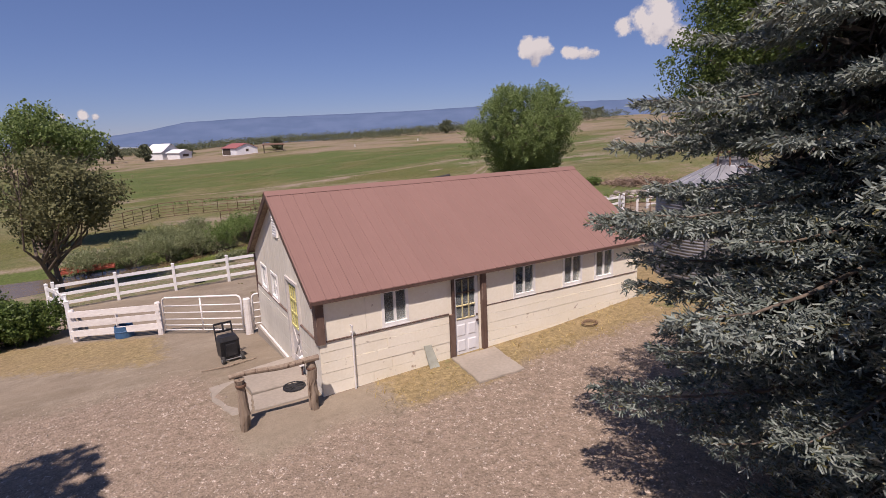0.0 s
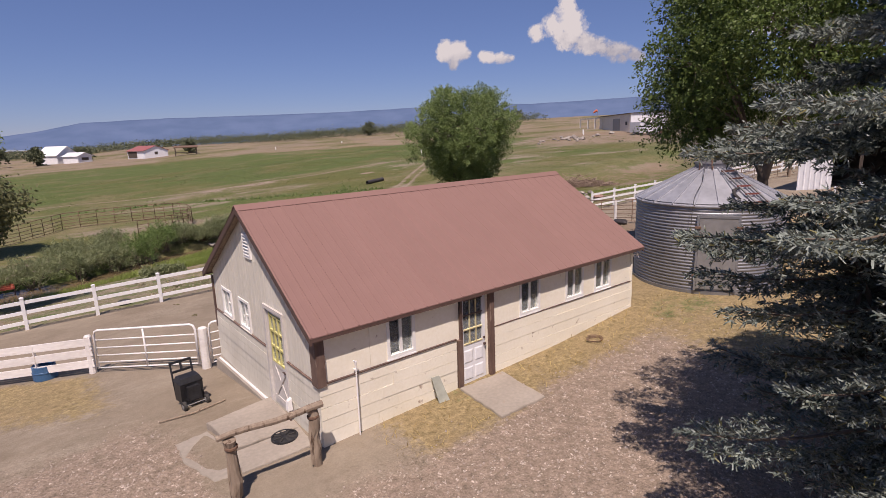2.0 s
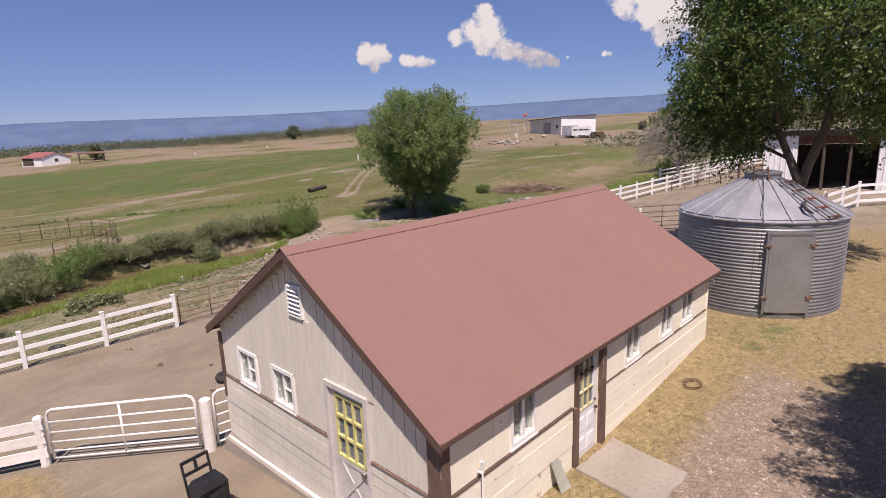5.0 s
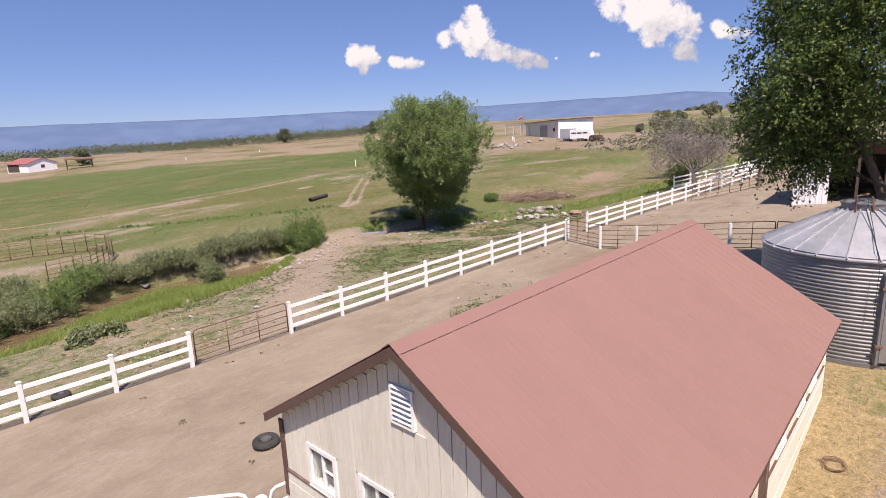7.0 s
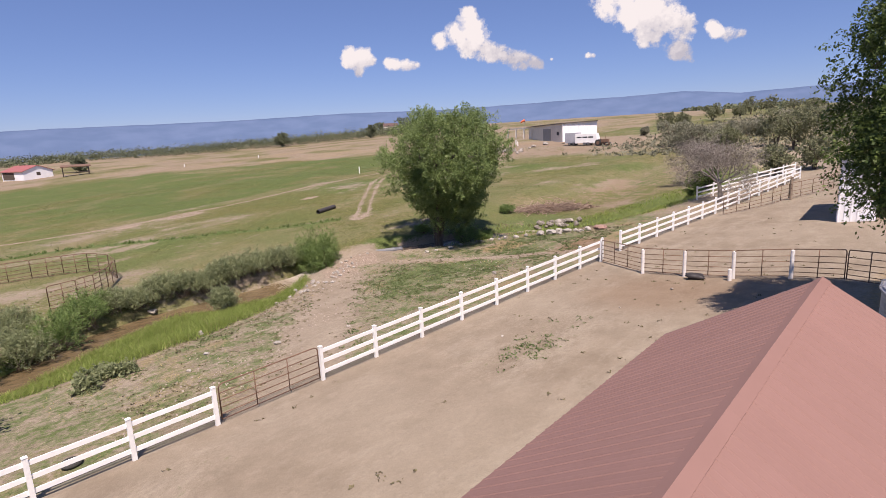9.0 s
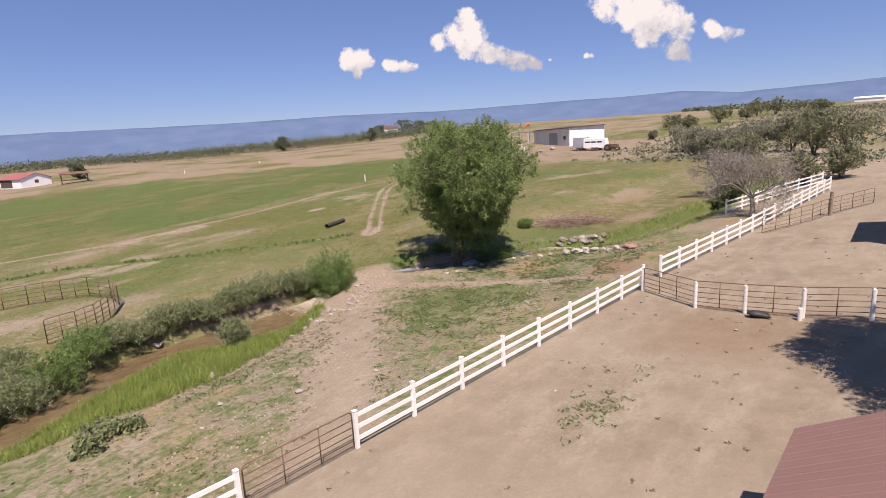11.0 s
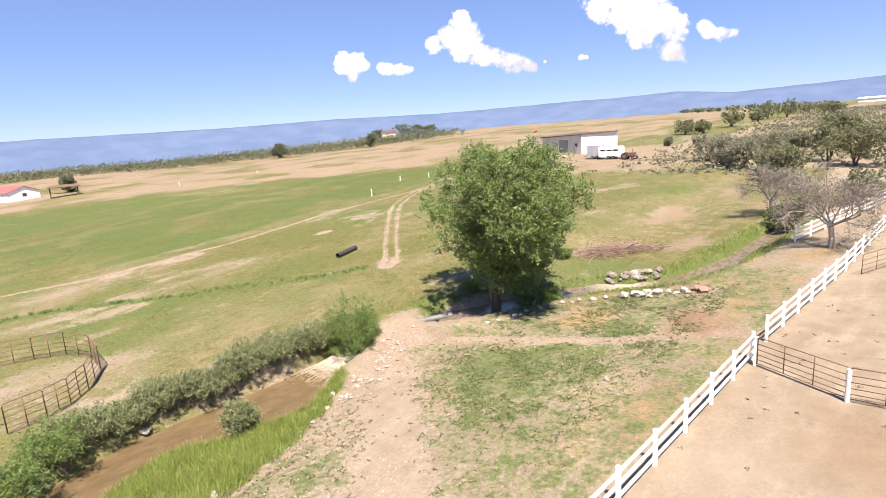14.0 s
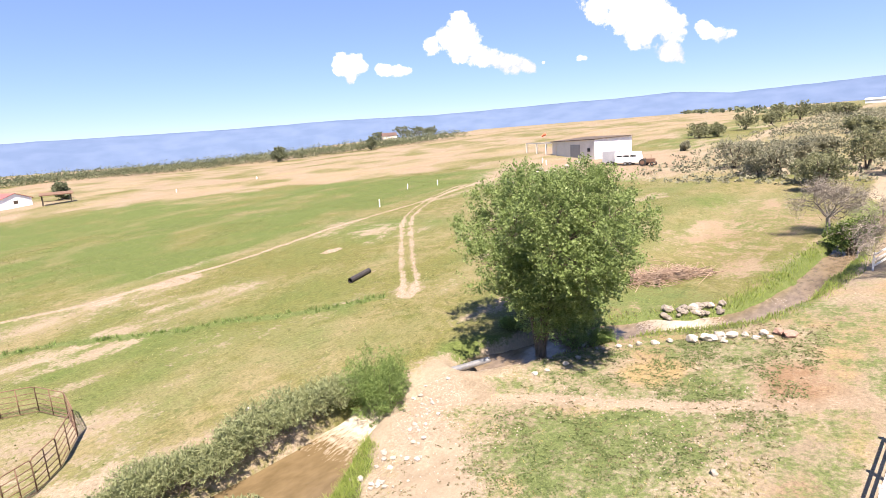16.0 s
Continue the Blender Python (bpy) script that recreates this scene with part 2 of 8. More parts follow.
def cloud_material(seed):
    m, nodes, links, shader = nodes_of("cloud_vapour")
    co = nodes.new("ShaderNodeTexCoord")
    puff = nodes.new("ShaderNodeTexNoise")
    puff.noise_dimensions = "4D"
    puff.inputs["W"].default_value = seed
    puff.inputs["Scale"].default_value, puff.inputs["Detail"].default_value, puff.inputs["Roughness"].default_value = 0.013, 10, 0.66
    links.new(co.outputs["Object"], puff.inputs["Vector"])
    body = nodes.new("ShaderNodeVertexColor")
    body.layer_name = "body"
    parts = nodes.new("ShaderNodeSeparateColor")
    links.new(body.outputs[0], parts.inputs[0])
    dense = arith(nodes, links, "ADD", parts.outputs[0], arith(nodes, links, "MULTIPLY", arith(nodes, links, "SUBTRACT", puff.outputs["Fac"], 0.5), 1.5))
    alpha = ramp(nodes, links, dense, 0.41, 0.68)
    # Sunlit tops and grey undersides are painted in; the sheet glows by itself.
    shade = arith(nodes, links, "ADD", parts.outputs[1], arith(nodes, links, "MULTIPLY", arith(nodes, links, "SUBTRACT", puff.outputs["Fac"], 0.5), 1.5))
    colour = ramp(nodes, links, shade, 0.12, 0.62, (0.56, 0.58, 0.66), (0.96, 0.96, 0.96))
    glow = nodes.new("ShaderNodeEmission")
    links.new(colour, glow.inputs[0])
    glow.inputs[1].default_value = 0.6
    clear = nodes.new("ShaderNodeBsdfTransparent")
    blend = nodes.new("ShaderNodeMixShader")
    links.new(alpha, blend.inputs[0])
    links.new(clear.outputs[0], blend.inputs[1])
    links.new(glow.outputs[0], blend.inputs[2])
    links.new(blend.outputs[0], nodes["Material Output"].inputs[0])
    return m


def glass_material(name, tint, rough=0.05):
    m, nodes, links, shader = nodes_of(name)
    grime = tex(nodes, links, "ShaderNodeTexNoise", 6.0, 5)
    shader.inputs["Base Color"].default_value = (*tint, 1)
    shader.inputs["Transmission Weight"].default_value = 0.85
    shader.inputs["IOR"].default_value = 1.45
    links.new(ramp(nodes, links, grime.outputs["Fac"], 0.4, 0.7, (rough,) * 3, (rough + 0.12,) * 3), shader.inputs["Roughness"])
    return m


GROUND = ground_material()
WATER = water_material("muddy_water", (0.112, 0.08, 0.042), (0.15, 0.108, 0.06))
SHALLOWS = water_material("shallow_stream_water", (0.12, 0.09, 0.06), (0.19, 0.145, 0.10))
CREAM = surface("cream_painted_boards", (0.79, 0.73, 0.59), (0.86, 0.81, 0.69), 0.75, grain=18, stain=1.2, bump=0.3, wear=((0.42, 0.33, 0.25), 0.68), piece=0.05)
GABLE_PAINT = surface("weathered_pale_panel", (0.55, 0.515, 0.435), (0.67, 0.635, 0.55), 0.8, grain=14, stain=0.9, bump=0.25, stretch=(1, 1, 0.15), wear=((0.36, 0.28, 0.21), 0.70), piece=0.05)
ROOF = surface("matt_red_metal_roofing", (0.226, 0.131, 0.112), (0.239, 0.139, 0.12), 0.85, grain=2, stain=0.25, bump=0.0, piece=0.04)
ROOF.node_tree.nodes["Principled BSDF"].inputs["Specular IOR Level"].default_value = 0.2
BROWN = surface("dark_brown_trim_paint", (0.075, 0.043, 0.035), (0.115, 0.068, 0.054), 0.6, grain=25, stain=3, wear=((0.22, 0.14, 0.09), 0.69))
OLD_POST = surface("worn_brown_post_paint", (0.10, 0.058, 0.045), (0.17, 0.11, 0.085), 0.8, grain=20, stain=3, stretch=(1, 1, 0.2), wear=((0.3, 0.22, 0.17), 0.62))
WHITE = surface("white_vinyl", (0.74, 0.74, 0.73), (0.82, 0.82, 0.81), 0.4, grain=12, stain=1.0, bump=0.05, piece=0.04)
WHITE_WOOD = surface("white_painted_timber", (0.62, 0.58, 0.55), (0.78, 0.75, 0.72), 0.7, grain=20, stain=2, bump=0.3, stretch=(0.3, 0.3, 1), wear=((0.4, 0.32, 0.26), 0.66))
WHITE_TUBE = surface("white_painted_tube", (0.70, 0.68, 0.66), (0.80, 0.78, 0.76), 0.45, grain=20, stain=2, bump=0.08, wear=((0.35, 0.2, 0.12), 0.72))
WINDOW_FRAME = surface("white_window_frame", (0.72, 0.70, 0.67), (0.80, 0.79, 0.77), 0.5, grain=20, stain=3, bump=0.05)
DOOR_WHITE = surface("white_door_paint", (0.70, 0.70, 0.71), (0.78, 0.78, 0.79), 0.5, grain=15, stain=2, bump=0.08, wear=((0.5, 0.42, 0.36), 0.72))
DOOR_GREY = surface("faded_grey_door_paint", (0.46, 0.43, 0.40), (0.58, 0.55, 0.52), 0.7, grain=15, stain=2, bump=0.2, wear=((0.3, 0.22, 0.16), 0.7))
YELLOW = surface("yellow_muntin_paint", (0.50, 0.455, 0.16), (0.60, 0.55, 0.25), 0.6, grain=20, stain=4, bump=0.1, wear=((0.5, 0.42, 0.3), 0.72))
CREAM_MUNTIN = surface("cream_muntin_paint", (0.50, 0.43, 0.24), (0.60, 0.53, 0.33), 0.6, grain=20, stain=4, bump=0.1)
GLASS = glass_material("window_glass", (0.6, 0.65, 0.66))
DARK_ROOM = surface("dim_interior_lining", (0.05, 0.045, 0.04), (0.09, 0.08, 0.07), 0.9, grain=5, stain=1)
CURTAIN = surface("pale_curtain_cloth", (0.22, 0.205, 0.185), (0.32, 0.30, 0.27), 0.9, grain=20, stain=3)
CONCRETE = surface("dusty_concrete", (0.255, 0.22, 0.18), (0.335, 0.29, 0.24), 0.9, grain=14, stain=1.4, bump=0.3, wear=((0.3, 0.23, 0.17), 0.66))
GALV = surface("dull_galvanised_steel", (0.24, 0.241, 0.253), (0.32, 0.321, 0.333), 0.48, 0.6, grain=6, stain=0.8, bump=0.05, piece=0.1)
GALV_ROOF = surface("bright_galvanised_roof", (0.34, 0.345, 0.375), (0.44, 0.445, 0.48), 0.5, 0.5, grain=6, stain=0.8, bump=0.04, wear=((0.30, 0.27, 0.25), 0.68), piece=0.1)
GREY_DOOR = surface("grey_sheet_door", (0.23, 0.225, 0.22), (0.29, 0.285, 0.28), 0.55, 0.3, grain=8, stain=1.2, bump=0.05)
RUST = surface("rusty_brown_pipe", (0.115, 0.065, 0.043), (0.20, 0.12, 0.082), 0.85, 0.1, grain=25, stain=3, wear=((0.2, 0.11, 0.06), 0.63))
RED_RUNG = surface("faded_red_ladder_paint", (0.14, 0.035, 0.03), (0.22, 0.07, 0.055), 0.7, grain=20, stain=3)
BLACK = surface("black_grill_enamel", (0.012, 0.012, 0.014), (0.03, 0.03, 0.034), 0.5, 0.2, grain=20, stain=3, bump=0.08)
RUBBER = surface("dusty_black_rubber", (0.02, 0.019, 0.018), (0.05, 0.046, 0.042), 0.85, grain=25, stain=4)
LOG = surface("weathered_log", (0.16, 0.115, 0.08), (0.33, 0.26, 0.195), 0.9, grain=16, stain=3, bump=0.6, stretch=(1, 1, 0.25), wear=((0.09, 0.055, 0.035), 0.6))
BARK = surface("grey_brown_bark", (0.07, 0.052, 0.038), (0.16, 0.125, 0.095), 0.95, grain=14, stain=3, bump=0.8, stretch=(1, 1, 0.3))
DEAD = surface("bleached_dead_wood", (0.18, 0.152, 0.13), (0.30, 0.262, 0.23), 0.95, grain=14, stain=3, bump=0.5)
ROCK = surface("pale_field_rock", (0.23, 0.20, 0.17), (0.40, 0.365, 0.325), 0.9, grain=9, stain=2, bump=0.6, piece=0.35)
DARK_ROCK = surface("wet_grey_rock", (0.13, 0.112, 0.095), (0.29, 0.255, 0.215), 0.85, grain=9, stain=2, bump=0.6, piece=0.4)
SIDING = surface("white_ribbed_steel_siding", (0.74, 0.74, 0.75), (0.82, 0.82, 0.83), 0.45, grain=6, stain=1, bump=0.04)
BEIGE_STEEL = surface("beige_steel_siding", (0.60, 0.55, 0.485), (0.70, 0.65, 0.58), 0.6, grain=3, stain=0.4, bump=0.05)
RED_ROOF = surface("bright_red_roofing", (0.25, 0.078, 0.074), (0.31, 0.11, 0.10), 0.6, grain=4, stain=0.6, bump=0.04)
SHED_TIMBER = surface("dark_red_shed_timber", (0.06, 0.02, 0.015), (0.12, 0.045, 0.03), 0.85, grain=14, stain=2)
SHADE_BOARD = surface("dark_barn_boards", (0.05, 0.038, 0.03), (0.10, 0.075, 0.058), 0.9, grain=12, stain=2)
BLACK_PIPE = surface("black_plastic_pipe", (0.02, 0.017, 0.018), (0.045, 0.038, 0.038), 0.6, grain=10, stain=2)
COTTONWOOD = leafy("cottonwood_leaves", (0.12, 0.175, 0.05), (0.24, 0.31, 0.118), 0.42, 0.45)
ELM = leafy("elm_leaves", (0.042, 0.075, 0.016), (0.135, 0.19, 0.048), 0.3, 0.5)
WILLOW = leafy("willow_leaves", (0.105, 0.165, 0.045), (0.21, 0.29, 0.095), 0.38)
SAGE_WILLOW = leafy("coyote_willow_leaves", (0.155, 0.185, 0.085), (0.30, 0.325, 0.175), 0.36)
JUNIPER = leafy("juniper_sprays", (0.135, 0.15, 0.078), (0.255, 0.26, 0.155), 0.35, 0.8)
DUSTY = leafy("dusty_boxelder_leaves", (0.10, 0.108, 0.048), (0.215, 0.215, 0.105), 0.3, 0.8)
GREY_JUNIPER = leafy("grey_juniper_sprays", (0.19, 0.195, 0.13), (0.33, 0.32, 0.235), 0.35, 0.85)
# Near-black twig colour carries the shade inside the spruce crown.
INNER_SHADE_TWIG = surface("twigs_darkened_for_inner_shade", (0.022, 0.018, 0.014), (0.055, 0.044, 0.034), 0.95, grain=12, stain=3, bump=0)
SPRUCE = leafy("blue_spruce_needles", (0.06, 0.08, 0.064), (0.27, 0.305, 0.268), 0.05, 0.6, dry=((0.15, 0.14, 0.055), 0.94))
REED = leafy("bank_grass_blades", (0.185, 0.25, 0.052), (0.35, 0.42, 0.12), 0.42, 0.6, dry=((0.36, 0.32, 0.15), 0.93))
DRY_STEM = leafy("dry_grass_blades", (0.32, 0.225, 0.085), (0.52, 0.40, 0.17), 0.3, 0.8)
WEED = leafy("low_weed_leaves", (0.085, 0.12, 0.042), (0.18, 0.22, 0.09), 0.3, 0.7)
CLOD = leafy("withered_weed_leaves", (0.11, 0.10, 0.055), (0.22, 0.19, 0.11), 0.3, 0.9)
SAGE = leafy("grey_sagebrush", (0.13, 0.135, 0.09), (0.25, 0.245, 0.175), 0.15, 0.9)
ORCHARD = leafy("orchard_leaves", (0.12, 0.14, 0.082), (0.155, 0.172, 0.105), 0.35, 0.95)
# The ridge's blue is air haze, set as base colour and emission.
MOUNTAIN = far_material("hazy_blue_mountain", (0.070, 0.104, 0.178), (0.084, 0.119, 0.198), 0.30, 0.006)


# ---- mesh tools ----
class Shape:
    """Gathers vertices and faces of one part, in world places."""

    def __init__(self):
        self.v, self.f = [], []

    def face(self, *points):
        n = len(self.v)
        self.v.extend(tuple(p) for p in points)
        self.f.append(tuple(range(n, n + len(points))))

    def block(self, corners):
        n = len(self.v)
        self.v.extend(tuple(c) for c in corners)
        for q in ((0, 3, 2, 1), (4, 5, 6, 7), (0, 1, 5, 4), (1, 2, 6, 5), (2, 3, 7, 6), (3, 0, 4, 7)):
            self.f.append(tuple(n + k for k in q))
        return self

    def box(self, a, b):
        (x0, y0, z0), (x1, y1, z1) = a, b
        return self.block([(x0, y0, z0), (x1, y0, z0), (x1, y1, z0), (x0, y1, z0), (x0, y0, z1), (x1, y0, z1), (x1, y1, z1), (x0, y1, z1)])

    def beam(self, p, q, wide, high, up=(0, 0, 1)):
        """A straight bar from p to q."""
        p, q = Vector(p), Vector(q)
        along = (q - p).normalized()
        side = along.cross(Vector(up))
        side = (side if side.length > 1e-4 else Vector((1, 0, 0))).normalized()
        top = side.cross(along).normalized()
        s, u = side * wide / 2, top * high / 2
        return self.block([p - s - u, p + s - u, q + s - u, q - s - u, p - s + u, p + s + u, q + s + u, q - s + u])

    def tube(self, points, radii, sides=8, caps=True):
        points = [Vector(p) for p in points]
        if isinstance(radii, (int, float)):
            radii = [radii] * len(points)
        rings, n0 = [], len(self.v)
        ref = Vector((0.31, 0.17, 0.93))
        for i, p in enumerate(points):
            d = (points[min(i + 1, len(points) - 1)] - points[max(i - 1, 0)]).normalized()
            a = d.cross(ref)
            a = (a if a.length > 1e-3 else d.cross(Vector((1, 0, 0)))).normalized()
            b = d.cross(a)
            for k in range(sides):
                w = 2 * math.pi * k / sides
                self.v.append(tuple(p + (a * math.cos(w) + b * math.sin(w)) * radii[i]))
        for i in range(len(points) - 1):
            for k in range(sides):
                k2 = (k + 1) % sides
                self.f.append((n0 + i * sides + k, n0 + i * sides + k2, n0 + (i + 1) * sides + k2, n0 + (i + 1) * sides + k))
        if caps:
            self.f.append(tuple(n0 + k for k in reversed(range(sides))))
            e = n0 + (len(points) - 1) * sides
            self.f.append(tuple(e + k for k in range(sides)))
        return self

    def turned(self, centre, profile, sides=24):
        """A body of revolution about the upright through centre; profile: (radius, height)."""
        cx, cy, cz = centre
        n0 = len(self.v)
        for r, h in profile:
            for k in range(sides):
                w = 2 * math.pi * k / sides
                self.v.append((cx + r * math.cos(w), cy + r * math.sin(w), cz + h))
        for i in range(len(profile) - 1):
            for k in range(sides):
                k2 = (k + 1) % sides
                self.f.append((n0 + i * sides + k, n0 + i * sides + k2, n0 + (i + 1) * sides + k2, n0 + (i + 1) * sides + k))
        return self

    def lump(self, centre, size, seed, rough=0.25):
        """An uneven stone."""
        bm = bmesh.new()
        bmesh.ops.create_icosphere(bm, subdivisions=2, radius=1.0)
        n0 = len(self.v)
        for v in bm.verts:
            k = 1 + rough * noise.noise(v.co * 1.3 + Vector((seed * 7.1, seed * 3.3, seed)))
            self.v.append(tuple(Vector(centre) + Vector((v.co.x * size[0], v.co.y * size[1], v.co.z * size[2])) * k))
        for f in bm.faces:
            self.f.append(tuple(n0 + v.index for v in f.verts))
        bm.free()
        return self


def thing(name, place, label, category, group="", kind=""):
    ob = new(name)
    ob.empty_display_size = 0.2
    ob.location = place
    ob["base"] = tuple(place)
    return tagged(ob, label, category, group, kind)


def root_of(ob):
    while ob.parent:
        ob = ob.parent
    return ob


def mesh_of(name, shape, material, origin=(0, 0, 0), smooth=False):
    me = bpy.data.meshes.new(name)
    o = origin
    me.from_pydata([(x - o[0], y - o[1], z - o[2]) for x, y, z in shape.v], [], shape.f)
    me.materials.append(material)
    if smooth:
        me.polygons.foreach_set("use_smooth", [True] * len(me.polygons))
    me.update()
    return me


def part(name, shape, material, parent, label="", smooth=False, kind=""):
    """One mesh under a thing or under a part of it."""
    ob = new(name, mesh_of(name, shape, material, root_of(parent).location, smooth))
    ob.parent = parent
    return tagged(ob, label, kind=kind)


def solid(name, shape, material, label, category="", kind="", group="", smooth=False, place=None):
    """A thing that is one mesh."""
    if place is None:
        low = min(shape.v, key=lambda p: p[2])
        place = (sum(p[0] for p in shape.v) / len(shape.v), sum(p[1] for p in shape.v) / len(shape.v), low[2])
    ob = new(name, mesh_of(name, shape, material, place, smooth))
    ob.location = place
    return tagged(ob, label, category, group, kind)


def quads_mesh(name, quads, material, origin):
    """Many loose four-cornered leaves as one mesh; quads: (n, 4, 3)."""
    n = len(quads)
    me = bpy.data.meshes.new(name)
    me.vertices.add(n * 4)
    me.vertices.foreach_set("co", (quads - np.array(origin)).astype(np.float32).ravel())
    me.loops.add(n * 4)
    me.loops.foreach_set("vertex_index", np.arange(n * 4, dtype=np.int32))
    me.polygons.add(n)
    me.polygons.foreach_set("loop_start", np.arange(0, n * 4, 4, dtype=np.int32))
    me.materials.append(material)
    me.update(calc_edges=True)
    return me


def leaves(centres, size, rng, aspect=0.6, droop=0.0, tilt=1.0):
    """Diamond leaves of uneven size and turn about the given places."""
    n = len(centres)
    a = rng.normal(size=(n, 3)) * np.array([1, 1, tilt])
    a[:, 2] -= droop
    a /= np.linalg.norm(a, axis=1)[:, None] + 1e-9
    b = np.cross(a, rng.normal(size=(n, 3)))
    b /= np.linalg.norm(b, axis=1)[:, None] + 1e-9
    s = (size * rng.uniform(0.6, 1.3, n))[:, None]
    a, b = a * s, b * s * aspect
    mid = centres + a * 0.1
    return np.stack([centres - a, mid + b, centres + a, mid - b], axis=1)


def leaf_part(name, quads, material, parent, label=""):
    ob = new(name, quads_mesh(name, quads, material, root_of(parent).location))
    ob.parent = parent
    return tagged(ob, label)


def leaf_thing(name, quads, material, label, category="", kind="stuff", group="", place=None):
    if place is None:
        place = (*quads[:, :, :2].mean(axis=(0, 1)), quads[:, :, 2].min())
    ob = new(name, quads_mesh(name, quads, material, place))
    ob.location = place
    return tagged(ob, label, category, group, kind)


# ---- the lie of the land ----
def step(a, b, v):
    u = np.clip((v - a) / (b - a), 0, 1)
    return u * u * (3 - 2 * u)


def grain(x, y, scale, seed=0.0):
    """Smooth value noise from 0 to 1."""
    x, y = x * scale + seed * 17.3, y * scale + seed * 9.7
    xi, yi = np.floor(x), np.floor(y)
    u, v = x - xi, y - yi
    u, v = u * u * (3 - 2 * u), v * v * (3 - 2 * v)
    chance = lambda i, j: np.mod(np.abs(np.sin(i * 127.1 + j * 311.7 + seed * 1.3) * 43758.5453), 1.0)
    return (chance(xi, yi) * (1 - u) + chance(xi + 1, yi) * u) * (1 - v) + (chance(xi, yi + 1) * (1 - u) + chance(xi + 1, yi + 1) * u) * v


def layered(x, y, scale, seed=0.0, octaves=4):
    total, level = 0.0, 0.5
    for k in range(octaves):
        total = total + level * grain(x, y, scale * 2 ** k, seed + k)
        level *= 0.5
    return total / (1 - 0.5 ** octaves)


def away(x, y, line):
    """Distance to a line of points, and how far along it that is."""
    best, along, run = np.full(np.shape(x), 1e9), np.zeros(np.shape(x)), 0.0
    for (ax, ay), (bx, by) in zip(line, line[1:]):
        dx, dy = bx - ax, by - ay
        length = math.hypot(dx, dy)
        u = np.clip(((x - ax) * dx + (y - ay) * dy) / length ** 2, 0, 1)
        d = np.hypot(x - ax - u * dx, y - ay - u * dy)
        along = np.where(d < best, run + u * length, along)
        best = np.minimum(best, d)
        run += length
    return best, along


LOWER_STREAM = [(-12, 41.3), (-2, 42.4), (3, 44.4), (5.4, 46.0), (8, 47.4), (9.6, 47.9), (11.5, 48.4), (13, 48.1), (15, 47.6), (18, 47.4), (20, 47.9), (22, 48.3), (24.2, 48.6)]
POOL_X, POOL_HALF = (-12, 3, 5, 8, 9.5, 12, 14, 16, 18, 20, 22, 24), (0.5, 0.7, 1.0, 1.2, 1.2, 1.3, 1.8, 2.1, 2.2, 1.6, 0.9, 0.6)
UPPER_STREAM = [(30.8, 47.0), (33.6, 45.2), (36.5, 43.6), (39.6, 41.9), (41.7, 39.7), (43.0, 37.5), (44.6, 35.6), (46.8, 34.6), (50.2, 33.5), (55, 32.8), (60.5, 32.2), (70, 31.4), (85, 30)]
GATE_TRACK = [(8.3, 27.5), (10.5, 30), (14.5, 34.5), (19, 39.5), (22.5, 43.0)]
FIELD_TRACK = [(-40, 97), (5, 92), (14.7, 89.4), (20.6, 86.6), (28.6, 86.2), (35.1, 86.4), (43.5, 87.7), (54, 89.4), (67, 91.2), (81, 92.9), (96, 96), (112, 95)]
DITCH = [(-20, 84), (5, 80.5), (12.8, 78.3), (16.1, 76.7), (19, 73.4), (22, 70), (25.6, 68), (28.6, 64.6), (32.1, 61.9), (35.5, 60.3)]
TRACK_BRANCH = [(36.9, 58.6), (39.9, 61.3), (44.5, 66.2), (49.9, 71.6), (56.5, 78.2), (62.5, 83.6), (69.5, 88.2), (79.5, 93.4), (92, 97)]
FOOTPATH = [(26.5, 45), (28.2, 42.4), (29.1, 40.4), (29.8, 37.6), (30.9, 34), (32.3, 31), (33.9, 27.9)]
RISE_X = (-2000, -300, -40, 0, 15, 36, 55, 75, 125, 250, 420, 900, 2000)
RISE_Z = (-14, -6, -1.2, -0.6, -0.1, 1.1, 2.4, 3.2, 5.6, 12, 17, 26, 30)


def weed_field(x, y):
    """How thick the low weeds stand on the slope between the corral fence and the stream."""
    blur = 1.1 * (layered(x, y, 0.35, 1) - 0.5) + 0.8 * (layered(x, y, 0.08, 2) - 0.5)
    main = 1 - step(0.5, 1.2, np.hypot((x - 25.8) / 7.5, (y - 36.6) / 6.0) + blur)
    side = 0.9 * (1 - step(0.55, 1.2, np.hypot((x - 33.5) / 9.0, (y - 35.4) / 6.4) + blur))
    return np.maximum(main, side)


def lower_level(run):
    return -1.15 + 0.25 * step(33.4, 35.5, run) + 0.35 * step(35.5, 38.5, run)


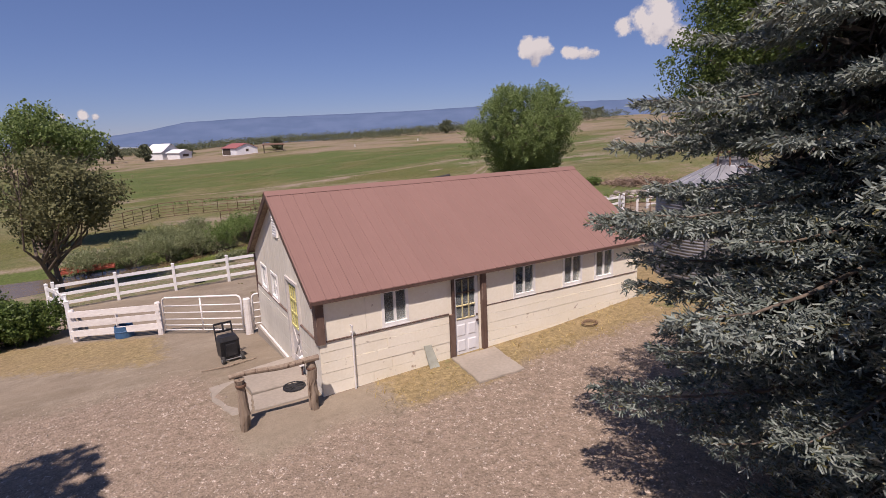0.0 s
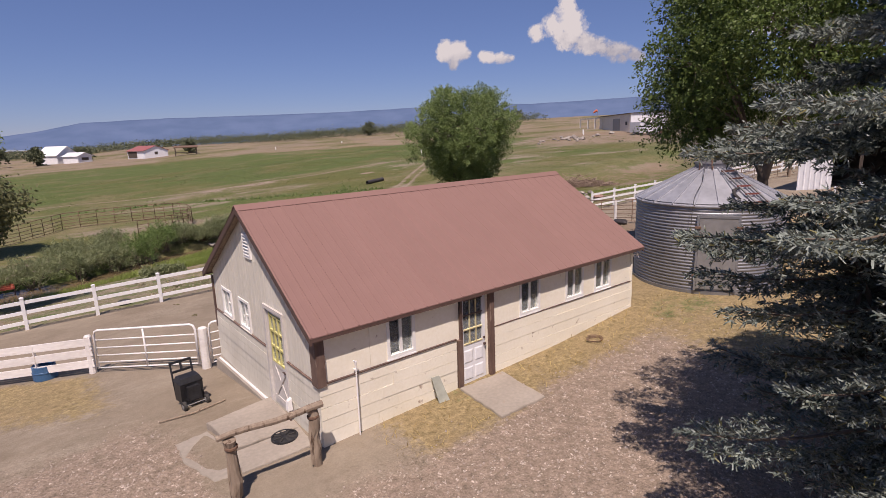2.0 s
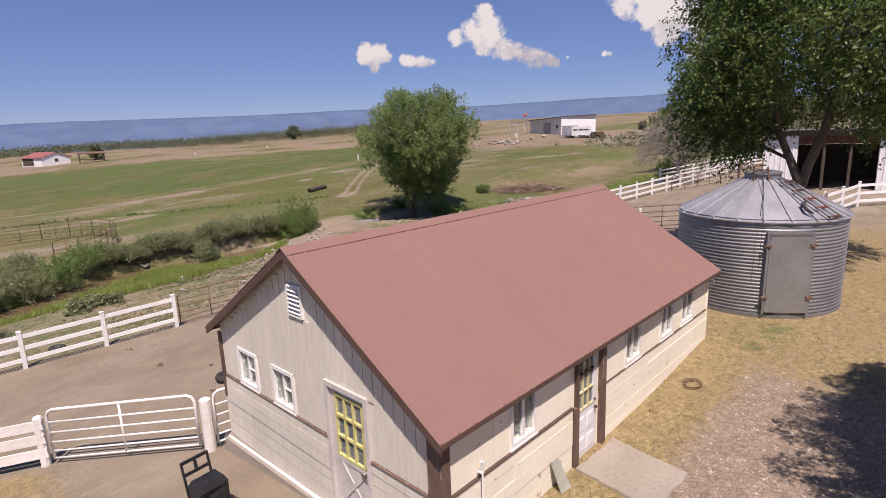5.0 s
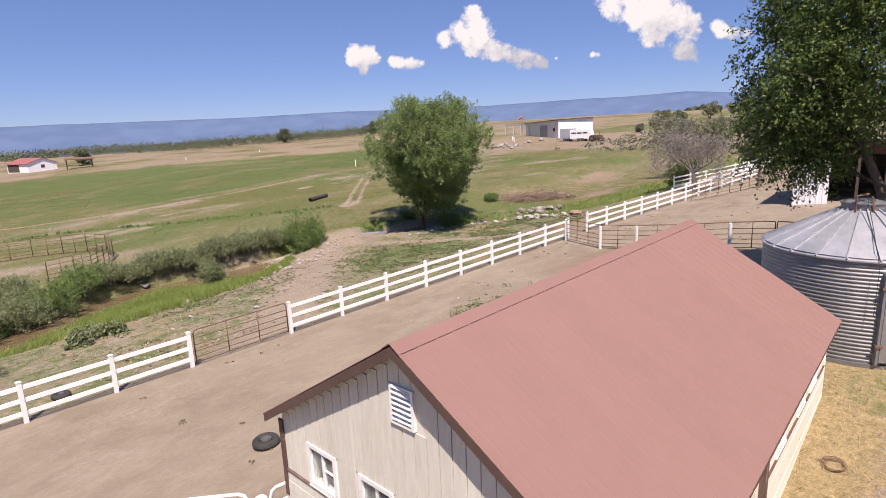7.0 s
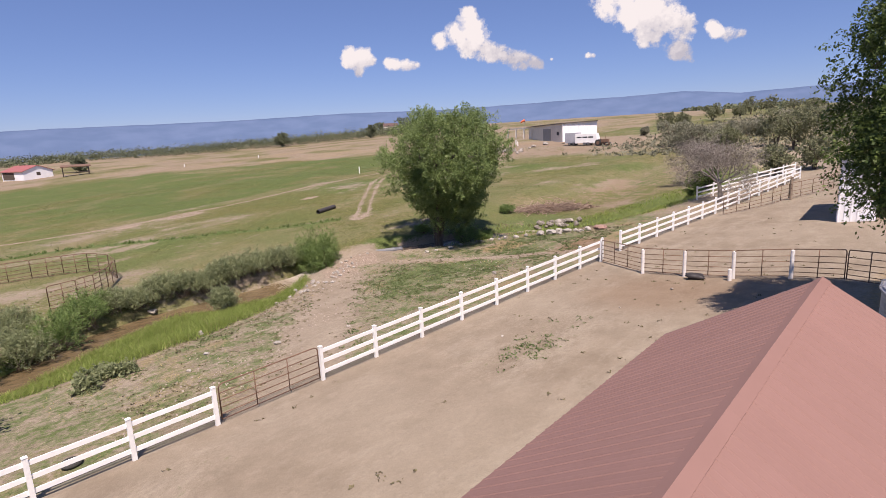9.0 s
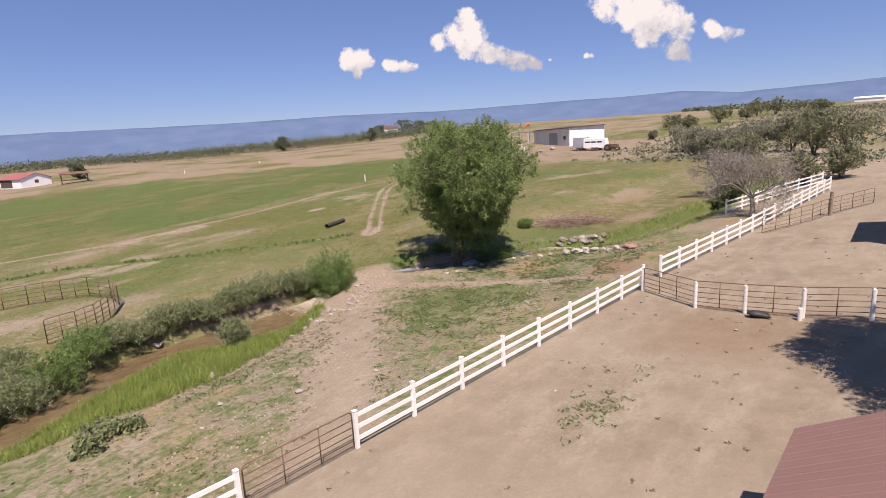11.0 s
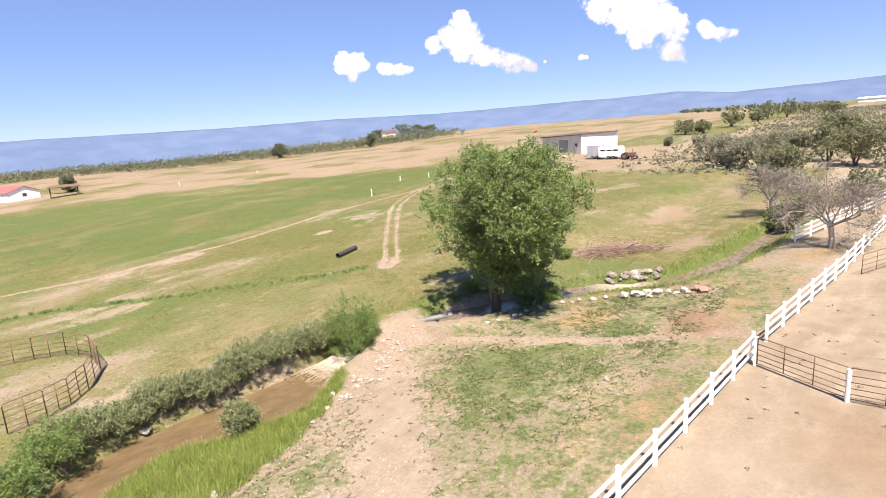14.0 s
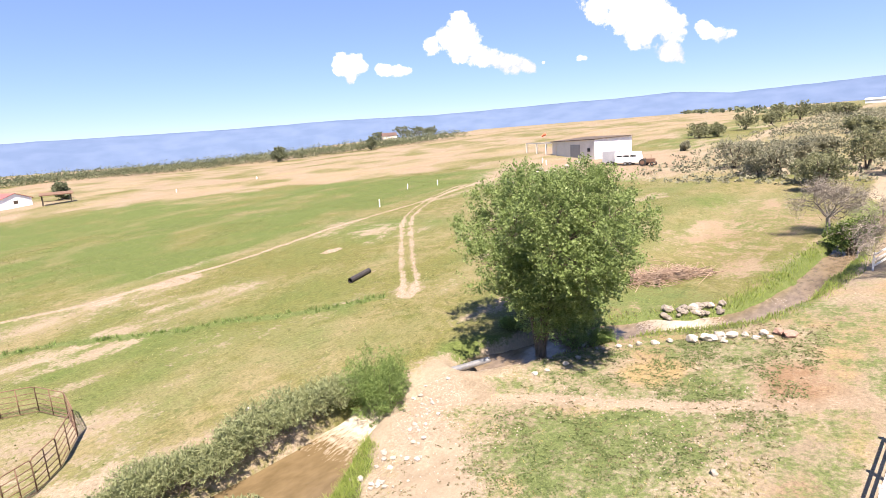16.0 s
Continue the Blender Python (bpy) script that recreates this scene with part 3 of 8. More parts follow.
def land(x, y):
    """Height of the ground."""
    x, y = np.asarray(x, float), np.asarray(y, float)
    near = 2.45 + 0.03 * (np.clip(x, -20, 90) - 5) - 0.105 * np.maximum(np.minimum(y, 60) - 12, 0)
    far = np.interp(x, RISE_X, RISE_Z) + 0.004 * (np.minimum(y, 200) - 60)
    near = near + 0.17 * step(8.5, 13.5, x) * (1 - step(24, 32, x)) * (1 - step(13, 18, y))
    k = np.maximum(step(39, 50, y), step(58, 100, x))
    z = near * (1 - k) + far * k
    z = z - 2.0 * step(190, 300, y) * step(80, 150, x) * (1 - step(250, 340, x))
    gone = step(420, 800, y) * (1 - step(0.95, 1.25, x / np.maximum(y, 1.0)))
    z = z * (1 - gone) - 30 * gone
    z = z + 0.10 * (layered(x, y, 0.25, 3) - 0.5) * step(27, 33, y)
    z = z + 0.5 * (layered(x, y, 0.05, 5) - 0.5) * step(60, 90, y)
    d, run = away(x, y, LOWER_STREAM)
    half = np.interp(x, POOL_X, POOL_HALF)
    z = np.where(d < 9, z - 0.3 * (1 - step(half + 0.5, half + 4.0, d)) * (y < np.interp(x, (5, 8, 12, 15, 20, 24), (46.0, 47.4, 48.4, 47.5, 47.9, 48.5))), z)
    z = np.where(d < 8, z + (np.minimum(z, lower_level(run) - 0.6) - z) * (1 - step(half * 0.7, half + 0.9, d)), z)
    d, run = away(x, y, UPPER_STREAM)
    bed = 0.02 + 0.034 * run - 0.45
    z = np.where(d < 5, z + (np.minimum(z, bed) - z) * (1 - step(0.75, 1.9, d + 0.9 * (layered(x, y, 0.55, 27) - 0.5))), z)
    return z


def floor_at(x, y, lift=0.0):
    return (x, y, float(land(x, y)) + lift)


def axis(fine_from, fine_to, fine, ends):
    """Grid places, fine in the middle and ever coarser outwards."""
    mid = list(np.arange(fine_from, fine_to, fine))
    low, s, p = [], fine, fine_from
    while p > ends[0]:
        s *= 1.10
        p -= s
        low.append(p)
    high, s, p = [], fine, mid[-1]
    while p < ends[1]:
        s *= 1.06
        p += s
        high.append(p)
    return np.array(low[::-1] + mid + high)


def build_ground():
    xs, ys = axis(-8, 62, 0.45, (-3800, 4300)), axis(2, 94, 0.47, (-1500, 4600))
    gx, gy = np.meshgrid(xs, ys)
    gz = land(gx, gy)
    nx, ny = len(xs), len(ys)
    me = bpy.data.meshes.new("ground")
    me.vertices.add(nx * ny)
    me.vertices.foreach_set("co", np.stack([gx, gy, gz], axis=-1).astype(np.float32).ravel())
    k = (np.arange(ny - 1)[:, None] * nx + np.arange(nx - 1)[None, :]).ravel()
    loops = np.stack([k, k + 1, k + nx + 1, k + nx], axis=1).astype(np.int32)
    me.loops.add(loops.size)
    me.loops.foreach_set("vertex_index", loops.ravel())
    me.polygons.add(len(k))
    me.polygons.foreach_set("loop_start", np.arange(0, loops.size, 4, dtype=np.int32))
    me.update(calc_edges=True)
    me.polygons.foreach_set("use_smooth", [True] * len(me.polygons))
    x, y = gx, gy
    n1, n2, n3 = layered(x, y, 0.35, 1), layered(x, y, 0.08, 2), layered(x, y, 1.3, 4)
    grass, gravel, straw = np.zeros_like(x), np.zeros_like(x), np.zeros_like(x)
    lush, rust, weeds = np.zeros_like(x), np.zeros_like(x), np.zeros_like(x)
    # drive before the house
    drive = (1 - step(8.4, 9.8, y + 0.8 * (n1 - 0.5) - 0.06 * (x - 4))) * (1 - step(9, 15, x))
    left_drive = (1 - step(12.5, 15.5, y + 2 * (n1 - 0.5))) * (1 - step(0.6, 1.6, x))
    gravel = np.maximum(gravel, np.maximum(drive, left_drive) * 0.92)
    # straw beside the house wall, by the bin and before the board fence
    wall_strip = step(8.3, 9.2, y + 0.9 * (n1 - 0.5) - 0.02 * x) * (1 - step(10.6, 11, y)) * step(3.6, 4.6, x)
    straw = np.maximum(straw, wall_strip * (1 - step(14, 22, x)) * 0.8)
    straw = np.maximum(straw, step(9.5, 12.5, x + 2 * (n1 - 0.5)) * step(2, 5, y) * (1 - step(12, 15, y)) * (1 - step(26, 34, x)) * 0.72)
    board_side = 21.3 - (x + 2.2) * 0.72
    straw = np.maximum(straw, step(-5.2, -3.2, y - board_side) * (1 - step(-0.6, 0.2, y - board_side)) * (1 - step(-0.5, 1.2, x)) * 0.78)
    weeds = np.maximum(weeds, 0.5 * (1 - step(0.3, 1.6, np.hypot((x - 13.6) / 1.6, (y - 9.4) / 0.9))))
    weeds = np.maximum(weeds, 0.5 * (1 - step(0.3, 1.4, np.hypot((x - 5.9) / 1.2, (y - 10.2) / 0.4))))
    # corral
    weeds = np.maximum(weeds, 0.3 * (1 - step(0.4, 1.3, np.hypot((x - 16.5) / 3.8, (y - 22.6) / 1.5))))
    weeds = np.maximum(weeds, 0.18 * step(17, 20, y) * (1 - step(27, 28, y)) * step(0.55, 0.66, n1))
    rust = np.maximum(rust, 0.5 * (1 - step(0.4, 1.3, np.hypot((x - 24.5) / 3.4, (y - 20.5) / 4.5) + 0.8 * (n1 - 0.5))))
    # beyond the corral fence
    fence_y = np.where(x < 31, 29.25 - 0.082 * x, 26.75 - 0.07 * (x - 32.9))
    outside = step(0.1, 0.9, y - fence_y)
    slope = outside * (1 - step(44, 47, y + 0.02 * x)) * (1 - step(52, 62, x))
    gravel = np.maximum(gravel, slope * np.clip(0.22 + 0.6 * (n2 - 0.35), 0, 0.6))
    straw = np.maximum(straw, slope * np.clip(0.24 + 1.2 * (n1 - 0.45), 0, 0.52))
    patch = weed_field(x, y) * outside
    weeds = np.maximum(weeds, patch * (0.62 + 0.5 * (n1 - 0.4)))
    weeds = np.maximum(weeds, slope * np.clip(0.38 + 1.1 * (n2 - 0.5), 0, 0.5))
    rust = np.maximum(rust, slope * step(30, 34, x) * np.clip(1.6 * (n1 - 0.35), 0, 0.8))
    rust = np.maximum(rust, 0.7 * (1 - step(0.5, 1.2, np.hypot((x - 24) / 4, (y - 29.2) / 1.1))))
    red_soil = 1 - step(0.4, 1.2, np.hypot((x - 35.2) / 3.0, (y - 30.4) / 2.2) + 0.9 * (n1 - 0.5))
    rust, weeds, straw = np.maximum(rust, red_soil), weeds * (1 - 0.6 * red_soil), straw * (1 - 0.5 * red_soil)
    hay = 1 - step(0.4, 1.2, np.hypot((x - 34) / 2.6, (y - 37) / 2.2) + 0.9 * (n1 - 0.5))
    straw, weeds = np.maximum(straw, 0.75 * hay * outside), weeds * (1 - 0.7 * hay)
    # lush bank
    d_low, _ = away(x, y, LOWER_STREAM)
    shore = np.interp(x, (-10, 5, 12, 15, 18, 20.5, 22), (41, 41, 40.2, 41.2, 42.8, 44.8, 46.2))
    near_bank = step(-0.6, 0.8, y - shore + 2.2 * (n1 - 0.5)) * (1 - step(46.5, 48.5, y)) * (1 - step(20.5, 22, x))
    weeds, straw, gravel = weeds * (1 - near_bank), straw * (1 - near_bank), gravel * (1 - near_bank)
    grass, lush = np.maximum(grass, near_bank), np.maximum(lush, near_bank)
    # meadow past the stream
    across = np.interp(x, (-40, 26, 30, 33.5, 37, 40.5, 43.5, 46, 50, 54, 60, 70, 85, 200), (47.5, 48.5, 48.2, 46.8, 45.0, 43.2, 39.4, 37.0, 35.4, 34.8, 34.0, 33.0, 31.5, 30))
    meadow = step(-1.0, 1.5, y - across)
    n5 = layered(x * 0.6, y * 1.5, 0.22, 19)
    dry = np.clip(1.6 * (n2 - 0.44) + 2.6 * (n5 - 0.47), 0, 1)
    grass = np.maximum(grass, meadow * np.clip(0.98 - 0.62 * dry, 0, 1))
    lush = np.maximum(lush, meadow * np.clip(0.37 + 0.9 * (n2 - 0.45), 0, 1))
    d_up, _ = away(x, y, UPPER_STREAM)
    reeds = 1 - step(1.6, 3.4, d_up + 1.0 * (n1 - 0.5))
    grass, lush = np.maximum(grass, reeds * step(37, 40, x) * 0.9), np.maximum(lush, reeds * 0.8)
    pad = 1 - step(0.6, 1.2, np.hypot((x - 10) / 6.5, (y - 58) / 6.5))
    grass = grass * (1 - 0.42 * pad)
    stony = (1 - step(1.0, 3.4, np.abs(y - 51.8 + 0.12 * (x - 14)))) * step(8, 12, x) * (1 - step(20, 24, x))
    grass = grass * (1 - 0.6 * stony)
    gravel = np.maximum(gravel, stony * 0.5)
    # the irrigated field and the stubble beyond it
    d_field, _ = away(x, y, FIELD_TRACK)
    field = step(1.5, 6, y - np.interp(x, [p[0] for p in FIELD_TRACK], [p[1] for p in FIELD_TRACK]))
    edge = np.interp(x, (-300, 20, 61, 96, 112, 130), (205, 190, 168, 140, 118, 96))
    irrigated = field * (1 - step(-8, 8, y - edge + 34 * (n2 - 0.5)))
    grass = np.maximum(grass, (0.84 + 0.3 * (layered(x, y, 0.5, 24) - 0.5)) * irrigated)
    lush = np.where(irrigated > 0.02, np.maximum(lush, irrigated * (0.68 + 0.9 * (n2 - 0.5) + 0.7 * (layered(x * 0.5, y, 0.3, 23) - 0.5))), lush)
    stubble = step(-8, 8, y - edge + 34 * (n2 - 0.5))
    grass = grass * (1 - stubble * np.clip(0.5 + 1.6 * (n2 - 0.5), 0.1, 0.85))
    rust = np.maximum(rust, stubble * np.clip(0.16 + 0.7 * (n2 - 0.4), 0, 0.5))
    straw = np.maximum(straw, stubble * np.clip(0.3 + 0.8 * (layered(x * 0.3, y * 1.4, 0.12, 33) - 0.5), 0.05, 0.6))
    lush = lush * (1 - 0.8 * stubble)
    bare = (1 - step(0.4, 1.3, np.hypot((x - 20) / 12, (y - 84) / 4.5) + 1.2 * (n5 - 0.5))) * (1 - field)
    grass = grass * (1 - 0.4 * bare)
    for px, py, pr in ((22.2, 85.0, 0.9), (28.9, 85.0, 1.6), (44, 78.3, 0.9)):
        spot = 1 - step(0.5, 1.3, np.hypot((x - px) / (1.7 * pr), (y - py) / pr) + 0.8 * (n3 - 0.5))
        grass, gravel = grass * (1 - spot), np.maximum(gravel, spot)
    d_ditch, _ = away(x, y, DITCH)
    wet = (1 - step(0.25, 0.9, d_ditch + 0.7 * (n3 - 0.5)))
    lush, grass = np.maximum(lush, wet), np.maximum(grass, wet)
    weeds = np.maximum(weeds, wet * 0.55)
    # ground about the steel shed, and the hillside
    yard = 1 - step(0.6, 1.25, np.hypot((x - 122) / 30, (y - 82) / 26))
    grass = grass * (1 - 0.9 * yard)
    rust = np.maximum(rust, yard * np.clip(0.2 + 0.9 * (n2 - 0.4), 0, 0.6))
    brown = (1 - step(0.5, 1.2, np.hypot((x - 70) / 20, (y - 40) / 8) + 0.7 * (n1 - 0.5)))
    grass = grass * (1 - 0.42 * brown)
    rust = np.maximum(rust, brown * 0.45)
    hill = step(95, 125, x) * (1 - step(58, 75, y + 0.05 * (x - 120)))
    grass = np.maximum(grass * (1 - hill), hill * 0.55)
    lush = lush * (1 - 0.8 * hill)
    right = step(40, 55, x) * (1 - step(26, 34, y)) * (1 - step(60, 80, x))
    grass = np.maximum(grass, right * 0.3 * step(5, 12, x - 40))
    # tracks
    for line, wide, level in ((GATE_TRACK, 1.5, 0.95), (FIELD_TRACK, 0.42, 0.7), (FOOTPATH, 0.42, 0.95)):
        d, _ = away(x, y, line)
        wear = (1 - step(wide * 0.5, wide * 1.5, d + 0.7 * wide * (n3 - 0.5))) * level
        grass, weeds, straw, lush = grass * (1 - wear), weeds * (1 - wear), straw * (1 - 0.8 * wear), lush * (1 - wear)
        if line is GATE_TRACK:
            gravel = gravel * (1 - 0.75 * wear)
        if line is FIELD_TRACK:
            gravel, rust = np.maximum(gravel, wear), rust * (1 - wear)
    d, _ = away(x, y, TRACK_BRANCH)
    ruts = (1 - step(0.1, 0.45, np.abs(d - 0.6) + 0.5 * (n3 - 0.5))) * 0.7
    blob = 1 - step(0.3, 1.2, np.hypot((x - 37.8) / 3.0, (y - 59.6) / 2.4) + 0.9 * (n3 - 0.5) + 0.5 * (n1 - 0.5))
    grass, gravel = grass * (1 - 0.45 * blob), np.maximum(gravel, 0.6 * blob)
    grass = grass * (1 - ruts)
    gravel = np.maximum(gravel, ruts * 0.9)
    cross = (1 - step(0.5, 1.25, np.hypot((x - 25 + 0.8 * (y - 45.2)) / 5.6, (y - 45.2 - 0.5 * (x - 25)) / 2.6) + 0.6 * (n1 - 0.5)))
    gravel, straw, rust = np.maximum(gravel, cross * 0.85), straw * (1 - 0.7 * cross), rust * (1 - cross)
    grass = grass * (1 - 0.7 * cross)
    for layer, channels in (("cover", (grass, gravel, straw)), ("tone", (lush, rust, weeds))):
        attr = me.color_attributes.new(layer, "FLOAT_COLOR", "POINT")
        data = np.stack([*(np.clip(c, 0, 1) for c in channels), np.ones_like(x)], axis=-1).astype(np.float32)
        attr.data.foreach_set("color", data.ravel())
    me.materials.append(GROUND)
    return tagged(new("ground", me), "gravel drive, bare dirt corral and dry green pasture", "ground", kind="structure")


build_ground()


def build_stream(name, line, width, level, foam_at, label, material):
    """A ribbon of water along a line; level: height along the run; foam_at: (from, to) of the run."""
    xs, rows = Shape(), []
    run = 0.0
    pts = []
    for (ax, ay), (bx, by) in zip(line, line[1:]):
        n = max(2, int(math.hypot(bx - ax, by - ay) / 0.5))
        for i in range(n):
            pts.append((ax + (bx - ax) * i / n, ay + (by - ay) * i / n))
    pts.append(line[-1])
    foam = []
    for i, p in enumerate(pts):
        q0, q1 = pts[max(0, i - 1)], pts[min(len(pts) - 1, i + 1)]
        if i:
            run += math.hypot(p[0] - pts[i - 1][0], p[1] - pts[i - 1][1])
        d = Vector((q1[0] - q0[0], q1[1] - q0[1])).normalized()
        for k in range(9):
            o = (k / 8 - 0.5) * 2 * width
            xs.v.append((p[0] - d.y * o, p[1] + d.x * o, level(run)))
            foam.append(max((1 - abs(run - (a + b) / 2) / ((b - a) / 2)) * s for a, b, s in foam_at))
        if i:
            for k in range(8):
                a = (i - 1) * 9 + k
                xs.f.append((a, a + 1, a + 10, a + 9))
    me = mesh_of(name, xs, material, smooth=True)
    attr = me.color_attributes.new("foam", "FLOAT_COLOR", "POINT")
    for k, f in enumerate(foam):
        f = min(1, max(0, f))
        attr.data[k].color = (f, f, f, 1)
    return tagged(new(name, me), label, "water", kind="structure")


build_stream("water", LOWER_STREAM, 3.4, lambda r: float(lower_level(r)), [(32.2, 41, 0.88)], "muddy brown stream water with white riffles", WATER)
build_stream("water", UPPER_STREAM, 3.0, lambda r: -0.12 + 0.034 * r, [(10.0, 20.0, 0.85), (21, 27, 0.35)], "shallow muddy stream between green banks", SHALLOWS)


# ---- far backdrop ----
def build_mountains():
    """The long blue ridge on the skyline."""
    bearing = (-75, -40, -12, -6, -1.4, 2, 5.6, 12, 19.9, 27, 38, 48, 61, 66, 71, 74, 76, 81.7, 87, 100, 130, 160)
    height = (0.2, 0.3, 0.35, 0.4, 0.55, 1.0, 1.72, 1.98, 2.1, 2.18, 2.5, 2.42, 2.69, 2.7, 2.86, 2.6, 2.36, 2.5, 2.65, 2.9, 2.0, 1.0)
    s = Shape()
    count = 900
    for i in range(count + 1):
        b = -75 + 235 * i / count
        h = float(np.interp(b, bearing, height)) + 0.08 * (float(layered(np.array(b), np.array(0.0), 0.6, 8)) - 0.5)
        w = radians(b)
        for j, (dist, share) in enumerate(((3600, -0.4), (3700, 0.22), (3850, 0.55), (4000, 0.86), (4100, 1.0), (4300, 0.4))):
            rough = 60 * (float(layered(np.array(b * 1.0), np.array(j * 3.0), 0.9, 6)) - 0.5) if 0 < j < 5 else 0
            z = 11.5 + share * math.tan(radians(h)) * 4100
            s.v.append((math.sin(w) * (dist + rough), math.cos(w) * (dist + rough), z))
        if i:
            for j in range(5):
                a = (i - 1) * 6 + j
                s.f.append((a, a + 6, a + 7, a + 1))
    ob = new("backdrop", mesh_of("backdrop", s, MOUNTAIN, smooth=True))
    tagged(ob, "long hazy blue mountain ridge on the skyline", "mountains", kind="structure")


build_mountains()


def build_cloud(bearing, rise, across, tall, lobes, seed):
    """A cumulus far off: a plain sheet of vapour, dense where its lobes are."""
    dist = 3400.0
    w, e = radians(bearing), radians(rise)
    c = Vector((math.sin(w) * math.cos(e), math.cos(w) * math.cos(e), math.sin(e))) * dist + Vector((3, 12, 10))
    side = Vector((math.cos(w), -math.sin(w), 0))
    up = side.cross(c.normalized()) 
    wide, high = math.tan(radians(across)) * dist, math.tan(radians(tall)) * dist
    nx, ny = 72, 48
    s, body = Shape(), []
    for j in range(ny + 1):
        for i in range(nx + 1):
            u, v = (i / nx - 0.5) * 1.3, (j / ny - 0.5) * 1.3
            s.v.append(tuple(side * u * wide + up * v * high))
            dense, light = 0.0, 0.0
            for lu, lv, lr in lobes:
                d = math.hypot((u - lu), (v - lv) * high / wide) / lr
                dense += math.exp(-2.6 * d * d)
            light = 0.45 + 1.1 * (v - 0.0) + 0.25 * (0.5 - u)
            border = min(1, 5 * (0.65 - abs(u)), 5 * (0.65 - abs(v)))
            body.append(((1 - math.exp(-1.25 * dense)) * max(0, border), min(1, max(0, light))))
        if j:
            for i in range(nx):
                a = (j - 1) * (nx + 1) + i
                s.f.append((a, a + 1, a + nx + 2, a + nx + 1))
    me = mesh_of("cloud", s, cloud_material(seed), smooth=True)
    attr = me.color_attributes.new("body", "FLOAT_COLOR", "POINT")
    for k, (d, l) in enumerate(body):
        attr.data[k].color = (d, l, 0, 1)
    ob = new("cloud", me)
    ob.location = c
    ob.visible_shadow = False
    return tagged(ob, "white fair-weather cloud with a grey underside", "cloud", kind="structure")


build_cloud(40.0, 7.5, 4.4, 3.4, [(-0.16, 0.18, 0.30), (0.12, 0.12, 0.30), (-0.26, -0.05, 0.24), (0.28, -0.02, 0.2), (-0.02, -0.1, 0.24), (-0.05, -0.34, 0.17)], 1.0)
build_cloud(44.2, 6.9, 4.6, 2.0, [(-0.28, 0.12, 0.2), (-0.08, 0.02, 0.22), (0.14, -0.02, 0.2), (0.32, 0.0, 0.16)], 2.0)
build_cloud(52.7, 9.0, 12.2, 6.8, [(-0.36, 0.0, 0.11), (-0.25, 0.12, 0.14), (-0.14, 0.34, 0.12), (-0.07, 0.2, 0.13), (-0.15, -0.06, 0.16), (-0.02, -0.12, 0.15), (0.1, -0.2, 0.13), (0.22, -0.28, 0.13), (0.34, -0.35, 0.12), (0.43, -0.4, 0.08)], 3.0)
build_cloud(67.3, 9.3, 10.2, 8.2, [(-0.3, 0.24, 0.22), (-0.1, 0.34, 0.26), (0.14, 0.28, 0.25), (0.0, 0.06, 0.25), (0.22, 0.02, 0.22), (0.4, -0.08, 0.15), (0.1, -0.14, 0.2), (0.32, -0.32, 0.15), (0.42, -0.4, 0.13)], 4.0)
build_cloud(74.6, 7.7, 4.2, 2.6, [(-0.28, 0.26, 0.2), (-0.15, 0.02, 0.24), (0.08, -0.12, 0.24), (0.32, -0.12, 0.18)], 5.0)
build_cloud(62.9, 6.75, 1.8, 1.0, [(-0.1, 0.05, 0.3), (0.18, -0.05, 0.22)], 6.0)
build_cloud(59.2, 6.7, 1.0, 0.7, [(0, 0, 0.33)], 7.0)
build_cloud(-3.0, 2.4, 5.0, 1.5, [(-0.2, 0, 0.13), (0.08, 0.05, 0.15), (0.28, -0.05, 0.1)], 8.0)


# ---- the house ----
WALL_X, WALL_Y, EAVE_Z, RIDGE = (3.0, 12.47), (10.44, 16.36), 4.56, (13.4, 6.47)
SLOPE = (RIDGE[1] - EAVE_Z) / (RIDGE[0] - 10.25)


def roof_z(y):
    return RIDGE[1] - SLOPE * abs(y - RIDGE[0])


def spans(a, b, holes):
    """What is left of a..b without the holes."""
    left = [(a, b)]
    for h0, h1 in holes:
        left = [piece for p, q in left for piece in ((p, min(q, h0)), (max(p, h1), q)) if piece[1] - piece[0] > 0.02]
    return left


FRONT_HOLES = [(4.45, 5.0, 3.68, 4.41), (8.03, 8.63, 3.68, 4.41), (9.66, 10.26, 3.68, 4.41), (10.82, 11.44, 3.68, 4.41), (6.24, 6.95, 2.44, 4.43)]
GABLE_HOLES = [(15.00, 15.61, 3.66, 4.27), (13.78, 14.38, 3.66, 4.27), (11.87, 12.73, 2.40, 4.46), (13.27, 13.62, 5.40, 5.86)]


